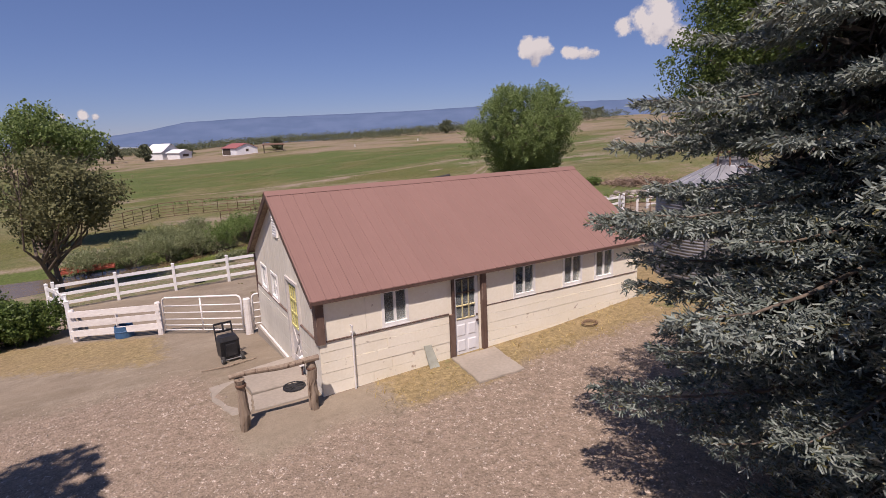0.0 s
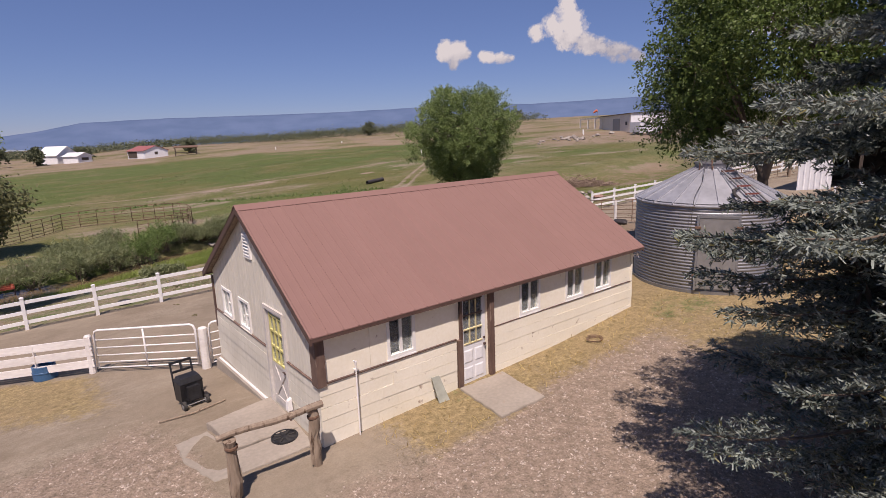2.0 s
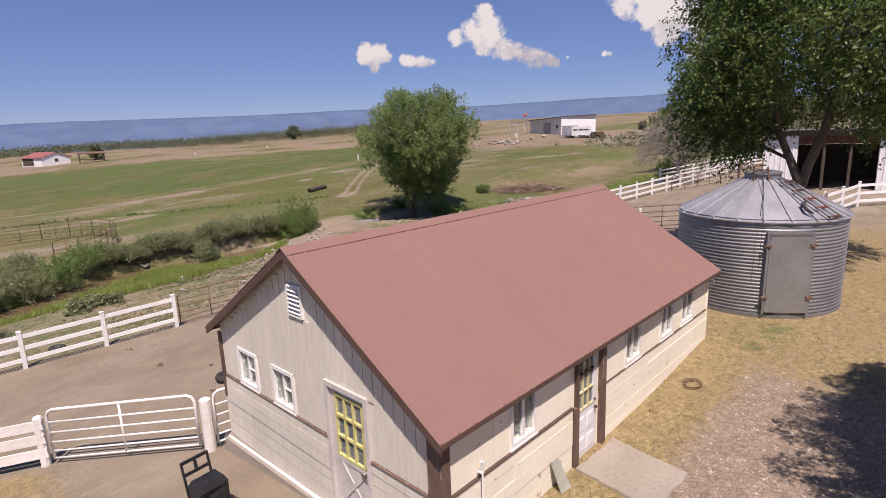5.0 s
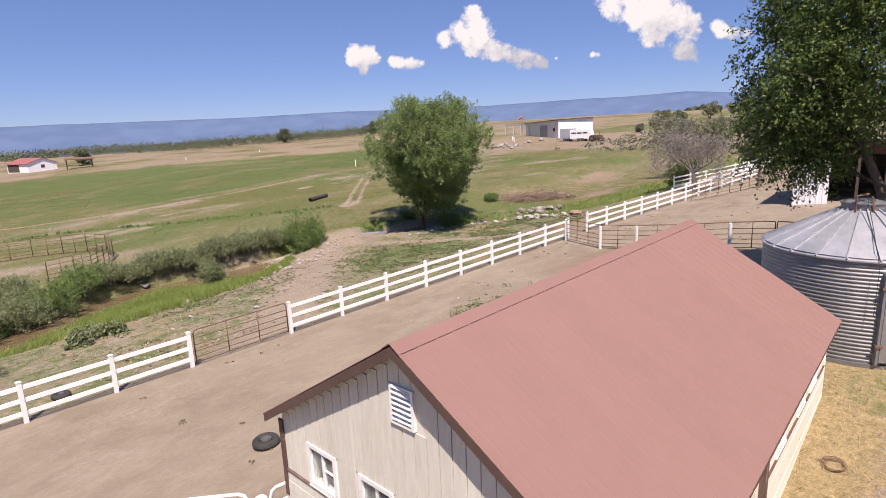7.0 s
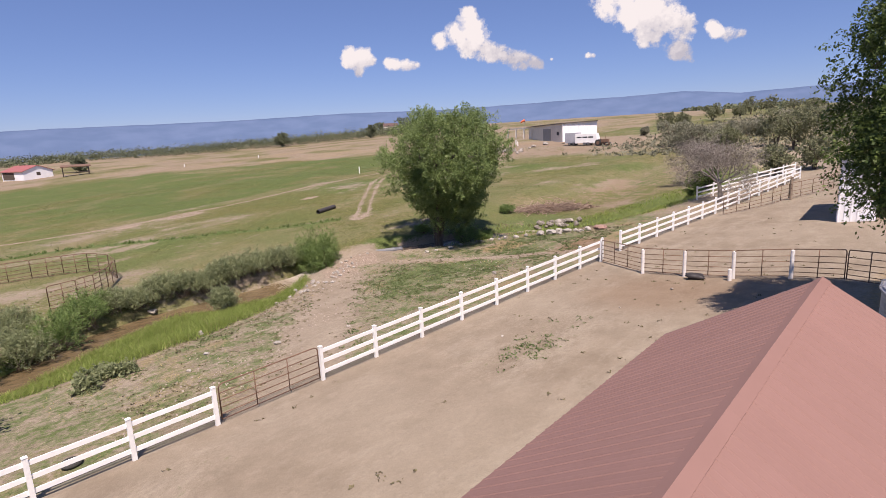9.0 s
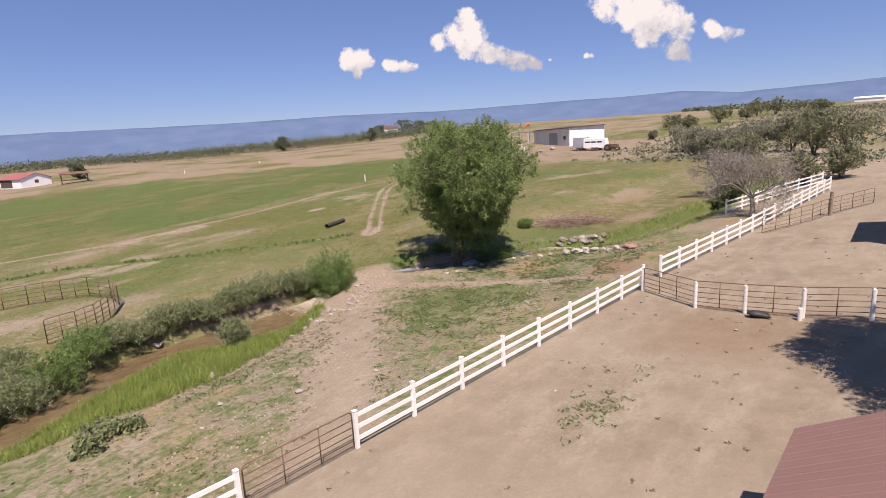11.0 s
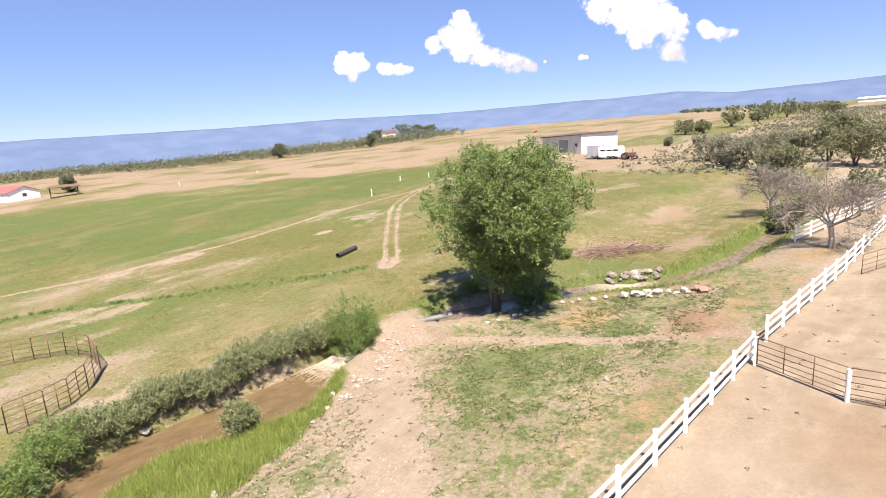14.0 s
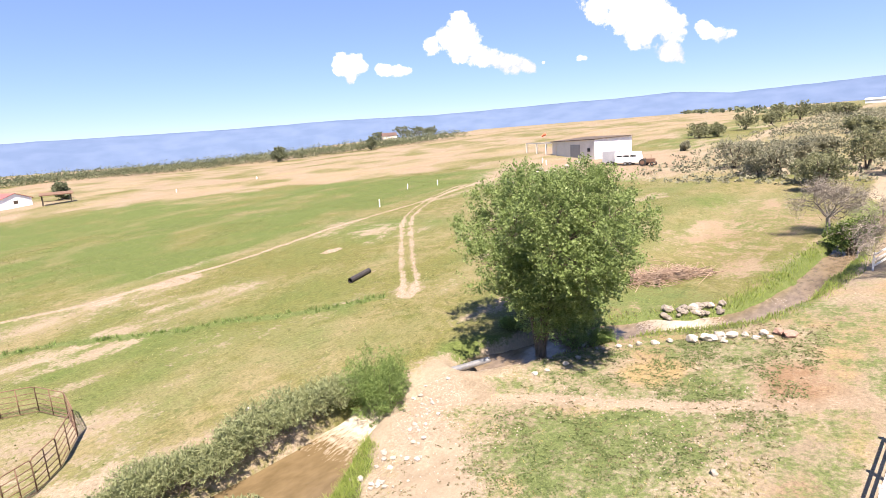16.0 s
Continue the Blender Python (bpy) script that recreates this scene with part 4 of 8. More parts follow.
def build_house():
    house = thing("farm_outbuilding", (7.7, 13.4, 2.3), "long low cream-painted timber outbuilding with a red metal roof", "building")
    # front wall core, cut round its openings
    core = Shape()
    zs = sorted({2.2, 4.5, *[h[2] for h in FRONT_HOLES], *[h[3] for h in FRONT_HOLES]})
    for z0, z1 in zip(zs, zs[1:]):
        for a, b in spans(WALL_X[0], WALL_X[1], [(h[0], h[1]) for h in FRONT_HOLES if h[2] < z1 - 0.001 and h[3] > z0 + 0.001]):
            core.box((a, WALL_Y[0], z0), (b, WALL_Y[0] + 0.12, z1))
    front = part("front_wall", core, CREAM, house)
    # gable wall core, in columns up to the roof
    core = Shape()
    ys = sorted({WALL_Y[0] + 0.12, WALL_Y[1], RIDGE[0], *[h[0] for h in GABLE_HOLES], *[h[1] for h in GABLE_HOLES]})
    for y0, y1 in zip(ys, ys[1:]):
        tops = (roof_z(y0) - 0.07, roof_z(y1) - 0.07)
        cuts = sorted((h[2], h[3]) for h in GABLE_HOLES if h[0] < y1 - 0.001 and h[1] > y0 + 0.001)
        low = 1.6
        for z0, z1 in [*cuts, (None, None)]:
            h0, h1 = (z0, z0) if z0 else tops
            core.block([(3.0, y0, low), (3.12, y0, low), (3.12, y1, low), (3.0, y1, low), (3.0, y0, h0), (3.12, y0, h0), (3.12, y1, h1), (3.0, y1, h1)])
            low = z1
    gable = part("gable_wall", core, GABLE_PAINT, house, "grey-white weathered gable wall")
    # the far gable and the back wall
    s = Shape()
    for y0, y1 in ((WALL_Y[0] + 0.12, RIDGE[0]), (RIDGE[0], WALL_Y[1] - 0.12)):
        s.block([(12.35, y0, 1.6), (12.47, y0, 1.6), (12.47, y1, 1.6), (12.35, y1, 1.6), (12.35, y0, roof_z(y0) - 0.07), (12.47, y0, roof_z(y0) - 0.07), (12.47, y1, roof_z(y1) - 0.07), (12.35, y1, roof_z(y1) - 0.07)])
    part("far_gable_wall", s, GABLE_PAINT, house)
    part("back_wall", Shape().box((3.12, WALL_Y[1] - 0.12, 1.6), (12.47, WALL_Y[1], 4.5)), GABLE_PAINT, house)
    part("room_floor", Shape().box((3.12, 10.56, 2.3), (12.35, 16.24, 2.42)), DARK_ROOM, house)
    # lower boards of the front: uneven courses that stand proud of the wall
    rnd = random.Random(4)
    courses = (2.25, 2.66, 2.90, 3.13, 3.36, 3.58)
    for z0, z1 in zip(courses, courses[1:]):
        for a, b in spans(WALL_X[0] - 0.03, WALL_X[1] + 0.02, [(6.08, 7.14)]):
            joints = [a, *sorted(rnd.uniform(a + 0.8, b - 0.8) for _ in range(1 if b - a > 2.5 else 0)), b]
            for j0, j1 in zip(joints, joints[1:]):
                out = 0.035 + rnd.uniform(-0.006, 0.006)
                sag, sag2 = rnd.uniform(-0.004, 0.004), 0.0
                y0 = WALL_Y[0] - out
                part("plank", Shape().block([(j0 + 0.002, y0, z0 + 0.003 + sag), (j1 - 0.002, y0, z0 + 0.003 - sag), (j1 - 0.002, WALL_Y[0] - 0.003, z0 + 0.003 - sag), (j0 + 0.002, WALL_Y[0] - 0.003, z0 + 0.003 + sag),
                                             (j0 + 0.002, y0, z1 - 0.003 + sag2), (j1 - 0.002, y0, z1 - 0.003 - sag2), (j1 - 0.002, WALL_Y[0] - 0.003, z1 - 0.003 - sag2), (j0 + 0.002, WALL_Y[0] - 0.003, z1 - 0.003 + sag2)]), CREAM, front)
    # lower boards of the gable
    courses = (2.28, 2.58, 2.80, 3.02, 3.22, 3.40, 3.57)
    for z0, z1 in zip(courses, courses[1:]):
        for a, b in spans(WALL_Y[0] - 0.02, WALL_Y[1] + 0.02, [(11.78, 12.82)]):
            out = 0.035 + rnd.uniform(-0.008, 0.008)
            sag = rnd.uniform(-0.006, 0.006)
            x0 = 3.0 - out
            part("plank", Shape().block([(x0 - 0.004, a, z0 + 0.004 + sag), (2.997, a, z0 + 0.004 + sag), (2.997, b, z0 + 0.004 - sag), (x0 - 0.004, b, z0 + 0.004 - sag),
                                         (x0, a, z1 - 0.006), (2.997, a, z1 - 0.006), (2.997, b, z1 - 0.006), (x0, b, z1 - 0.006)]), GABLE_PAINT, gable)
    # upright grooved panels of the upper gable
    y = WALL_Y[0]
    while y < WALL_Y[1] - 0.05:
        y1 = min(y + 0.203, WALL_Y[1])
        holes = sorted((h[2] - 0.05, h[3] + 0.05) for h in GABLE_HOLES if h[0] - 0.05 < y1 - 0.01 and h[1] + 0.05 > y + 0.01)
        for z0, z1 in spans(3.60, min(roof_z(y), roof_z(y1)) - 0.08, holes):
            part("panel_board", Shape().box((2.985, y + 0.008, z0), (2.998, y1 - 0.008, z1)), GABLE_PAINT, gable)
        y += 0.203
    # upper panels of the front
    for a, b in spans(WALL_X[0], WALL_X[1], [(6.08, 7.14)]):
        n = max(1, round((b - a) / 1.22))
        for i in range(n):
            p, q = a + (b - a) * i / n + 0.004, a + (b - a) * (i + 1) / n - 0.004
            holes = [(h[0] - 0.05, h[1] + 0.05) for h in FRONT_HOLES[:4]]
            s = Shape()
            for u, v in spans(p, q, holes):
                s.box((u, WALL_Y[0] - 0.012, 3.60), (v, WALL_Y[0] - 0.002, 4.47))
            for h in FRONT_HOLES[:4]:
                u, v = max(p, h[0] - 0.05), min(q, h[1] + 0.05)
                if v > u:
                    s.box((u, WALL_Y[0] - 0.012, 3.60), (v, WALL_Y[0] - 0.002, h[2] - 0.05))
            part("wall_panel", s, CREAM, front)
    # Brown drip strip left of the door; right of it a painted shadow line.
    part("drip_strip", Shape().box((3.0, 10.385, 3.58), (6.08, 10.44, 3.597)).box((7.14, 10.395, 3.588), (12.47, 10.44, 3.597)), BROWN, front)
    # Thin brown strip stands in for the shadow line along the gable.
    part("drip_strip", Shape().box((2.952, 10.44, 3.574), (2.998, 11.78, 3.59)).box((2.952, 12.82, 3.574), (2.998, 16.36, 3.59)), OLD_POST, gable)
    # footing
    part("footing", Shape().block([(2.80, 12.9, 2.0), (3.0, 12.9, 2.0), (3.0, 16.45, 1.5), (2.80, 16.45, 1.5), (2.86, 12.9, 2.30), (3.0, 12.9, 2.36), (3.0, 16.45, 2.26), (2.86, 16.45, 2.18)]), CONCRETE, house, "rough concrete footing with flaking whitewash")
    part("footing_edge", Shape().block([(2.90, 12.9, 2.32), (2.96, 12.9, 2.32), (2.96, 16.4, 2.20), (2.90, 16.4, 2.20), (2.91, 12.9, 2.345), (2.95, 12.9, 2.35), (2.95, 16.4, 2.23), (2.91, 16.4, 2.22)]), WHITE_WOOD, house)
    # roof sheets with ribs, laid edge to edge on both slopes
    sheets = 11
    x_from, x_to = 2.80, 12.75
    for side in (-1, 1):
        for i in range(sheets):
            a, b = x_from + (x_to - x_from) * i / sheets, x_from + (x_to - x_from) * (i + 1) / sheets
            s = Shape()
            y_eave = RIDGE[0] + side * 3.17
            outline = []
            ribs = 3
            for k in range(ribs):
                p = a + (b - a) * k / ribs
                w = (b - a) / ribs
                outline += [(p, 0.0), (p + 0.013, 0.014), (p + 0.036, 0.014), (p + 0.048, 0.0), (p + w * 0.5, 0.0), (p + w * 0.5 + 0.006, 0.002), (p + w * 0.5 + 0.02, 0.002), (p + w * 0.5 + 0.026, 0.0)]
            outline.append((b, 0.0))
            n = len(outline)
            for y, z in ((RIDGE[0] + side * 0.02, RIDGE[1]), (y_eave, roof_z(y_eave))):
                s.v.extend((x, y, z + h) for x, h in outline)
            s.v.extend((x, RIDGE[0] + side * 0.02, RIDGE[1] - 0.02) for x, h in (outline[0], outline[-1]))
            s.v.extend((x, y_eave, roof_z(y_eave) - 0.02) for x, h in (outline[0], outline[-1]))
            for k in range(n - 1):
                s.f.append((k, k + 1, n + k + 1, n + k) if side > 0 else (k + 1, k, n + k, n + k + 1))
            s.f.append((2 * n, 2 * n + 2, 2 * n + 3, 2 * n + 1))
            s.f.append(tuple(range(n, 2 * n)) + (2 * n + 3, 2 * n + 2))
            part("roof_sheet", s, ROOF, house)
    for a, b in ((2.79, 5.9), (5.902, 9.1), (9.102, 12.76)):
        s = Shape()
        profile = [(-0.15, -0.15 * SLOPE + 0.022), (0.0, 0.026), (0.15, -0.15 * SLOPE + 0.022), (0.15, -0.15 * SLOPE + 0.03), (0.0, 0.042), (-0.15, -0.15 * SLOPE + 0.03)]
        for x in (a, b):
            s.v.extend((x, RIDGE[0] + u, RIDGE[1] + h) for u, h in profile)
        s.f.extend((k, (k + 1) % 6, 6 + (k + 1) % 6, 6 + k) for k in range(6))
        s.f.extend([(5, 4, 3, 2, 1, 0), (6, 7, 8, 9, 10, 11)])
        part("ridge_cap", s, ROOF, house)
    # deck under the sheets, fascia and rake boards
    for side in (-1, 1):
        ye = RIDGE[0] + side * 3.12
        part("roof_deck", Shape().block([(2.84, RIDGE[0], RIDGE[1] - 0.075), (12.71, RIDGE[0], RIDGE[1] - 0.075), (12.71, ye, roof_z(ye) - 0.075), (2.84, ye, roof_z(ye) - 0.075), (2.84, RIDGE[0], RIDGE[1] - 0.022), (12.71, RIDGE[0], RIDGE[1] - 0.022), (12.71, ye, roof_z(ye) - 0.022), (2.84, ye, roof_z(ye) - 0.022)]), LOG, house)
        yf = RIDGE[0] + side * 3.135
        part("fascia", Shape().box((2.82, min(yf, yf + side * 0.03), roof_z(yf) - 0.11), (12.73, max(yf, yf + side * 0.03), roof_z(yf) - 0.022)), BROWN, house)
        for x in (2.80, 12.71):
            ya, yb = RIDGE[0], RIDGE[0] + side * 3.16
            part("rake_board", Shape().block([(x, ya, roof_z(ya) - 0.14), (x + 0.04, ya, roof_z(ya) - 0.14), (x + 0.04, yb, roof_z(yb) - 0.14), (x, yb, roof_z(yb) - 0.14), (x, ya, roof_z(ya) - 0.005), (x + 0.04, ya, roof_z(ya) - 0.005), (x + 0.04, yb, roof_z(yb) - 0.005), (x, yb, roof_z(yb) - 0.005)]), BROWN, house)
    # corner boards
    part("corner_board", Shape().box((2.93, 10.37, 3.55), (3.10, 10.425, 4.46)).box((2.93, 10.427, 3.55), (2.982, 10.60, 4.46)), OLD_POST, house, "dark brown corner board with worn foot")
    part("corner_board", Shape().box((2.95, 16.30, 3.1), (2.982, 16.40, 4.46)), BROWN, house)
    part("corner_board", Shape().box((12.40, 10.40, 2.6), (12.475, 10.425, 4.46)), CREAM, house)
    # front windows: sliding, two lights each
    for x0, x1, z0, z1 in FRONT_HOLES[:4]:
        y = WALL_Y[0]
        win = part("window", Shape().box((x0 - 0.05, y - 0.03, z0 - 0.05), (x0 + 0.015, y + 0.05, z1 + 0.04)).box((x1 - 0.015, y - 0.03, z0 - 0.05), (x1 + 0.05, y + 0.05, z1 + 0.04)).box((x0 + 0.015, y - 0.03, z1 - 0.02), (x1 - 0.015, y + 0.05, z1 + 0.04)).box((x0 + 0.015, y - 0.03, z0 - 0.05), (x1 - 0.015, y + 0.05, z0 + 0.02)), WINDOW_FRAME, house, "white-framed sliding window")
        mid = (x0 + x1) / 2
        part("mullion", Shape().box((mid - 0.03, y - 0.012, z0 + 0.02), (mid + 0.03, y + 0.04, z1 - 0.02)), WINDOW_FRAME, win)
        for a, b in ((x0 + 0.015, mid - 0.03), (mid + 0.03, x1 - 0.015)):
            pane = part("pane", Shape().box((a, y + 0.015, z0 + 0.02), (b, y + 0.02, z1 - 0.02)), GLASS, win)
            pane.visible_shadow = False
        part("curtain", Shape().box((mid + 0.06, y + 0.09, z0 + 0.02), (x1 - 0.02, y + 0.10, z1 - 0.02)), CURTAIN, win)
        part("sill", Shape().box((x0 - 0.06, y - 0.042, z0 - 0.075), (x1 + 0.06, y - 0.014, z0 - 0.052)), WINDOW_FRAME, win)
    # gable windows
    for y0, y1, z0, z1 in GABLE_HOLES[:2]:
        x = 3.0
        win = part("window", Shape().box((x - 0.035, y0 - 0.05, z0 - 0.05), (x + 0.05, y0 + 0.015, z1 + 0.05)).box((x - 0.035, y1 - 0.015, z0 - 0.05), (x + 0.05, y1 + 0.05, z1 + 0.05)).box((x - 0.035, y0 + 0.015, z1 - 0.015), (x + 0.05, y1 - 0.015, z1 + 0.05)).box((x - 0.035, y0 + 0.015, z0 - 0.05), (x + 0.05, y1 - 0.015, z0 + 0.015)), WINDOW_FRAME, house, "white-framed gable window")
        mid = (y0 + y1) / 2
        part("mullion", Shape().box((x - 0.01, mid - 0.02, z0 + 0.015), (x + 0.04, mid + 0.02, z1 - 0.015)), WINDOW_FRAME, win)
        for a, b in ((y0 + 0.015, mid - 0.02), (mid + 0.02, y1 - 0.015)):
            pane = part("pane", Shape().box((x + 0.015, a, z0 + 0.015), (x + 0.02, b, z1 - 0.015)), GLASS, win)
            pane.visible_shadow = False
        part("muntin", Shape().box((x + 0.0, y0 + 0.015, (z0 + z1) / 2 - 0.012), (x + 0.035, mid - 0.02, (z0 + z1) / 2 + 0.012)), WINDOW_FRAME, win)
        part("sill", Shape().box((x - 0.048, y0 - 0.055, z0 - 0.07), (x - 0.016, y1 + 0.055, z0 - 0.052)), GABLE_PAINT, win)
    # louvred vent
    y0, y1, z0, z1 = GABLE_HOLES[3]
    vent = part("vent", Shape().box((2.955, y0 - 0.03, z0 - 0.03), (3.03, y0 + 0.012, z1 + 0.03)).box((2.955, y1 - 0.012, z0 - 0.03), (3.03, y1 + 0.03, z1 + 0.03)).box((2.955, y0 + 0.012, z1 - 0.01), (3.03, y1 - 0.012, z1 + 0.03)).box((2.955, y0 + 0.012, z0 - 0.03), (3.03, y1 - 0.012, z0 + 0.01)), WINDOW_FRAME, house, "white louvred attic vent")
    # Black sheet stands in for the attic's shade behind the slats.
    part("backing", Shape().box((3.035, y0, z0), (3.05, y1, z1)), BLACK, vent)
    for k in range(7):
        z = z0 + 0.03 + k * 0.07
        part("slat", Shape().block([(2.945, y0 + 0.013, z), (3.02, y0 + 0.013, z + 0.045), (3.02, y1 - 0.013, z + 0.045), (2.945, y1 - 0.013, z), (2.945, y0 + 0.013, z + 0.01), (3.02, y0 + 0.013, z + 0.055), (3.02, y1 - 0.013, z + 0.055), (2.945, y1 - 0.013, z + 0.01)]), WINDOW_FRAME, vent)
    # front door between brown posts
    part("door_post", Shape().beam((6.165, 10.41, 2.38), (6.165, 10.41, 3.56), 0.12, 0.10, (0, 1, 0)), OLD_POST, house, "worn brown door post")
    part("door_post", Shape().beam((6.205, 10.415, 3.56), (6.205, 10.415, 4.47), 0.06, 0.08, (0, 1, 0)), BROWN, house)
    part("door_post", Shape().beam((7.07, 10.405, 2.40), (7.05, 10.405, 4.47), 0.13, 0.11, (0, 1, 0)), OLD_POST, house, "worn brown door post")
    door = part("door", Shape().box((6.25, 10.45, 2.47), (6.93, 10.49, 3.36)).box((6.25, 10.45, 3.36), (6.31, 10.49, 4.42)).box((6.84, 10.45, 3.36), (6.93, 10.49, 4.42)).box((6.31, 10.45, 4.37), (6.84, 10.49, 4.42)), DOOR_WHITE, house, "white half-glazed door with cream muntins")
    for k in range(1, 3):
        x = 6.31 + 0.53 * k / 3
        part("muntin", Shape().box((x - 0.010, 10.44, 3.40), (x + 0.010, 10.482, 4.37)), CREAM_MUNTIN, door)
    for k in range(4):
        z = 3.385 + 0.97 * k / 3
        part("muntin", Shape().box((6.31, 10.438, z - 0.012), (6.84, 10.48, z + 0.012)), CREAM_MUNTIN if k < 2 else BROWN, door)
    for i in range(3):
        for j in range(3):
            pane = part("pane", Shape().box((6.325 + 0.1767 * i, 10.465, 3.402 + 0.3233 * j), (6.325 + 0.1767 * i + 0.147, 10.47, 3.402 + 0.3233 * j + 0.29)), GLASS, door)
            pane.visible_shadow = False
    for x0, x1, z0, z1 in ((6.31, 6.56, 2.56, 2.86), (6.61, 6.86, 2.56, 2.86), (6.31, 6.56, 2.95, 3.25), (6.61, 6.86, 2.95, 3.25)):
        part("door_panel", Shape().block([(x0, 10.45, z0), (x1, 10.45, z0), (x1, 10.449, z1), (x0, 10.449, z1), (x0 + 0.03, 10.437, z0 + 0.03), (x1 - 0.03, 10.437, z0 + 0.03), (x1 - 0.03, 10.437, z1 - 0.03), (x0 + 0.03, 10.437, z1 - 0.03)]), DOOR_WHITE, door)
    part("door_knob", Shape().turned((6.885, 10.42, 3.28), [(0.0, -0.03), (0.028, -0.02), (0.034, 0.0), (0.028, 0.02), (0.0, 0.03)], 10).tube([(6.885, 10.45, 3.28), (6.885, 10.42, 3.28)], 0.012, 6), BROWN, door)
    part("deadbolt", Shape().tube([(6.885, 10.45, 3.42), (6.885, 10.43, 3.42)], 0.025, 10), BROWN, door)
    part("threshold", Shape().box((6.2, 10.36, 2.40), (7.0, 10.5, 2.465)), OLD_POST, house)
    # gable door
    y0, y1, z0, z1 = GABLE_HOLES[2]
    part("door_frame", Shape().box((2.945, y0 - 0.08, z0 - 0.05), (3.03, y0, z1 + 0.08)).box((2.945, y1, z0 - 0.05), (3.03, y1 + 0.08, z1 + 0.08)).box((2.945, y0, z1), (3.03, y1, z1 + 0.08)), DOOR_GREY, house, "faded grey-brown door frame")
    door = part("door", Shape().box((3.0, y0, z0), (3.04, y1, 3.37)).box((3.0, y0, 3.37), (3.04, 11.96, z1)).box((3.0, 12.59, 3.37), (3.04, y1, z1)).box((3.0, 11.96, 4.36), (3.04, 12.59, z1)), DOOR_GREY, house, "faded grey door with yellow nine-light window")
    for y in (11.96, 12.17, 12.38, 12.59):
        part("muntin", Shape().box((2.985, y - 0.02, 3.36), (3.03, y + 0.02, 4.37)), YELLOW, door)
    for z in (3.37, 3.70, 4.03, 4.36):
        part("muntin", Shape().box((2.983, 11.94, z - 0.02), (3.028, 12.61, z + 0.02)), YELLOW, door)
    for i in range(3):
        for j in range(3):
            pane = part("pane", Shape().box((3.012, 11.98 + 0.21 * i, 3.39 + 0.33 * j), (3.017, 12.15 + 0.21 * i, 3.68 + 0.33 * j)), GLASS, door)
            pane.visible_shadow = False
    part("brace", Shape().beam((2.995, 11.97, 2.62), (2.995, 12.57, 3.28), 0.07, 0.025, (1, 0, 0)), DOOR_GREY, door)
    part("brace", Shape().beam((2.992, 12.57, 2.62), (2.992, 11.97, 3.28), 0.07, 0.025, (1, 0, 0)), DOOR_GREY, door)
    part("door_rail", Shape().box((2.985, 11.91, 2.50), (3.0, 12.63, 2.60)), DOOR_GREY, door)
    part("door_rail", Shape().box((2.985, 11.91, 3.28), (3.0, 12.63, 3.34)), DOOR_GREY, door)
    part("door_knob", Shape().tube([(3.0, 11.91, 3.30), (2.94, 11.91, 3.30)], 0.03, 8).tube([(2.95, 11.89, 3.30), (2.95, 12.01, 3.29)], 0.012, 6), BROWN, door)
    # utility pipe with its white cap, and the box beside the gable door
    pipe = thing("wall_pipe", (3.66, 10.30, 2.3), "thin white vent pipe standing against the front wall", "pipe")
    part("riser", Shape().tube([(3.66, 10.33, 2.35), (3.665, 10.33, 3.80)], 0.015, 8), WHITE_TUBE, pipe)
    part("cap", Shape().tube([(3.665, 10.33, 3.79), (3.665, 10.33, 3.86)], [0.02, 0.026], 8).tube([(3.665, 10.33, 3.84), (3.63, 10.33, 3.885)], 0.018, 8), WHITE_TUBE, pipe)
    part("bracket", Shape().box((3.64, 10.32, 3.69), (3.69, 10.40, 3.71)), WHITE_TUBE, pipe)
    box = thing("meter_box", (2.86, 11.74, 2.40), "small grey utility box on a stub pipe beside the gable door", "utility box")
    part("box", Shape().block([(2.82, 11.60, 2.66), (2.92, 11.60, 2.66), (2.92, 11.71, 2.66), (2.82, 11.71, 2.66), (2.84, 11.61, 2.86), (2.92, 11.61, 2.90), (2.92, 11.70, 2.90), (2.84, 11.70, 2.86)]), WHITE_TUBE, box)
    part("stub", Shape().tube([(2.88, 11.655, 2.38), (2.88, 11.655, 2.67)], 0.02, 8), BROWN, box)
    lamp = thing("eave_bracket", (12.62, 10.36, 4.25), "small white insulator bracket under the eave", "bracket")
    part("arm", Shape().tube([(12.47, 10.42, 4.33), (12.62, 10.36, 4.33)], 0.02, 6), WHITE_TUBE, lamp)
    part("insulator", Shape().turned((12.62, 10.36, 4.24), [(0.0, 0), (0.05, 0.01), (0.035, 0.06), (0.05, 0.1), (0.0, 0.14)], 10), WHITE_TUBE, lamp)


build_house()


# ---- fences, gates, corral panels ----
def post_shape(x, y, size, high, sunk=0.3):
    z = float(land(x, y))
    h, c = size / 2, size / 2 + 0.012
    s = Shape().box((x - h, y - h, z - sunk), (x + h, y + h, z + high))
    s.block([(x - c, y - c, z + high), (x + c, y - c, z + high), (x + c, y + c, z + high), (x - c, y + c, z + high), (x - c, y - c, z + high + 0.02), (x + c, y - c, z + high + 0.02), (x + c, y + c, z + high + 0.02), (x - c, y + c, z + high + 0.02)])
    n = len(s.v)
    s.v.extend([(x - c, y - c, z + high + 0.0201), (x + c, y - c, z + high + 0.0201), (x + c, y + c, z + high + 0.0201), (x - c, y + c, z + high + 0.0201), (x, y, z + high + 0.06)])
    s.f.extend([(n, n + 1, n + 4), (n + 1, n + 2, n + 4), (n + 2, n + 3, n + 4), (n + 3, n, n + 4)])
    return s


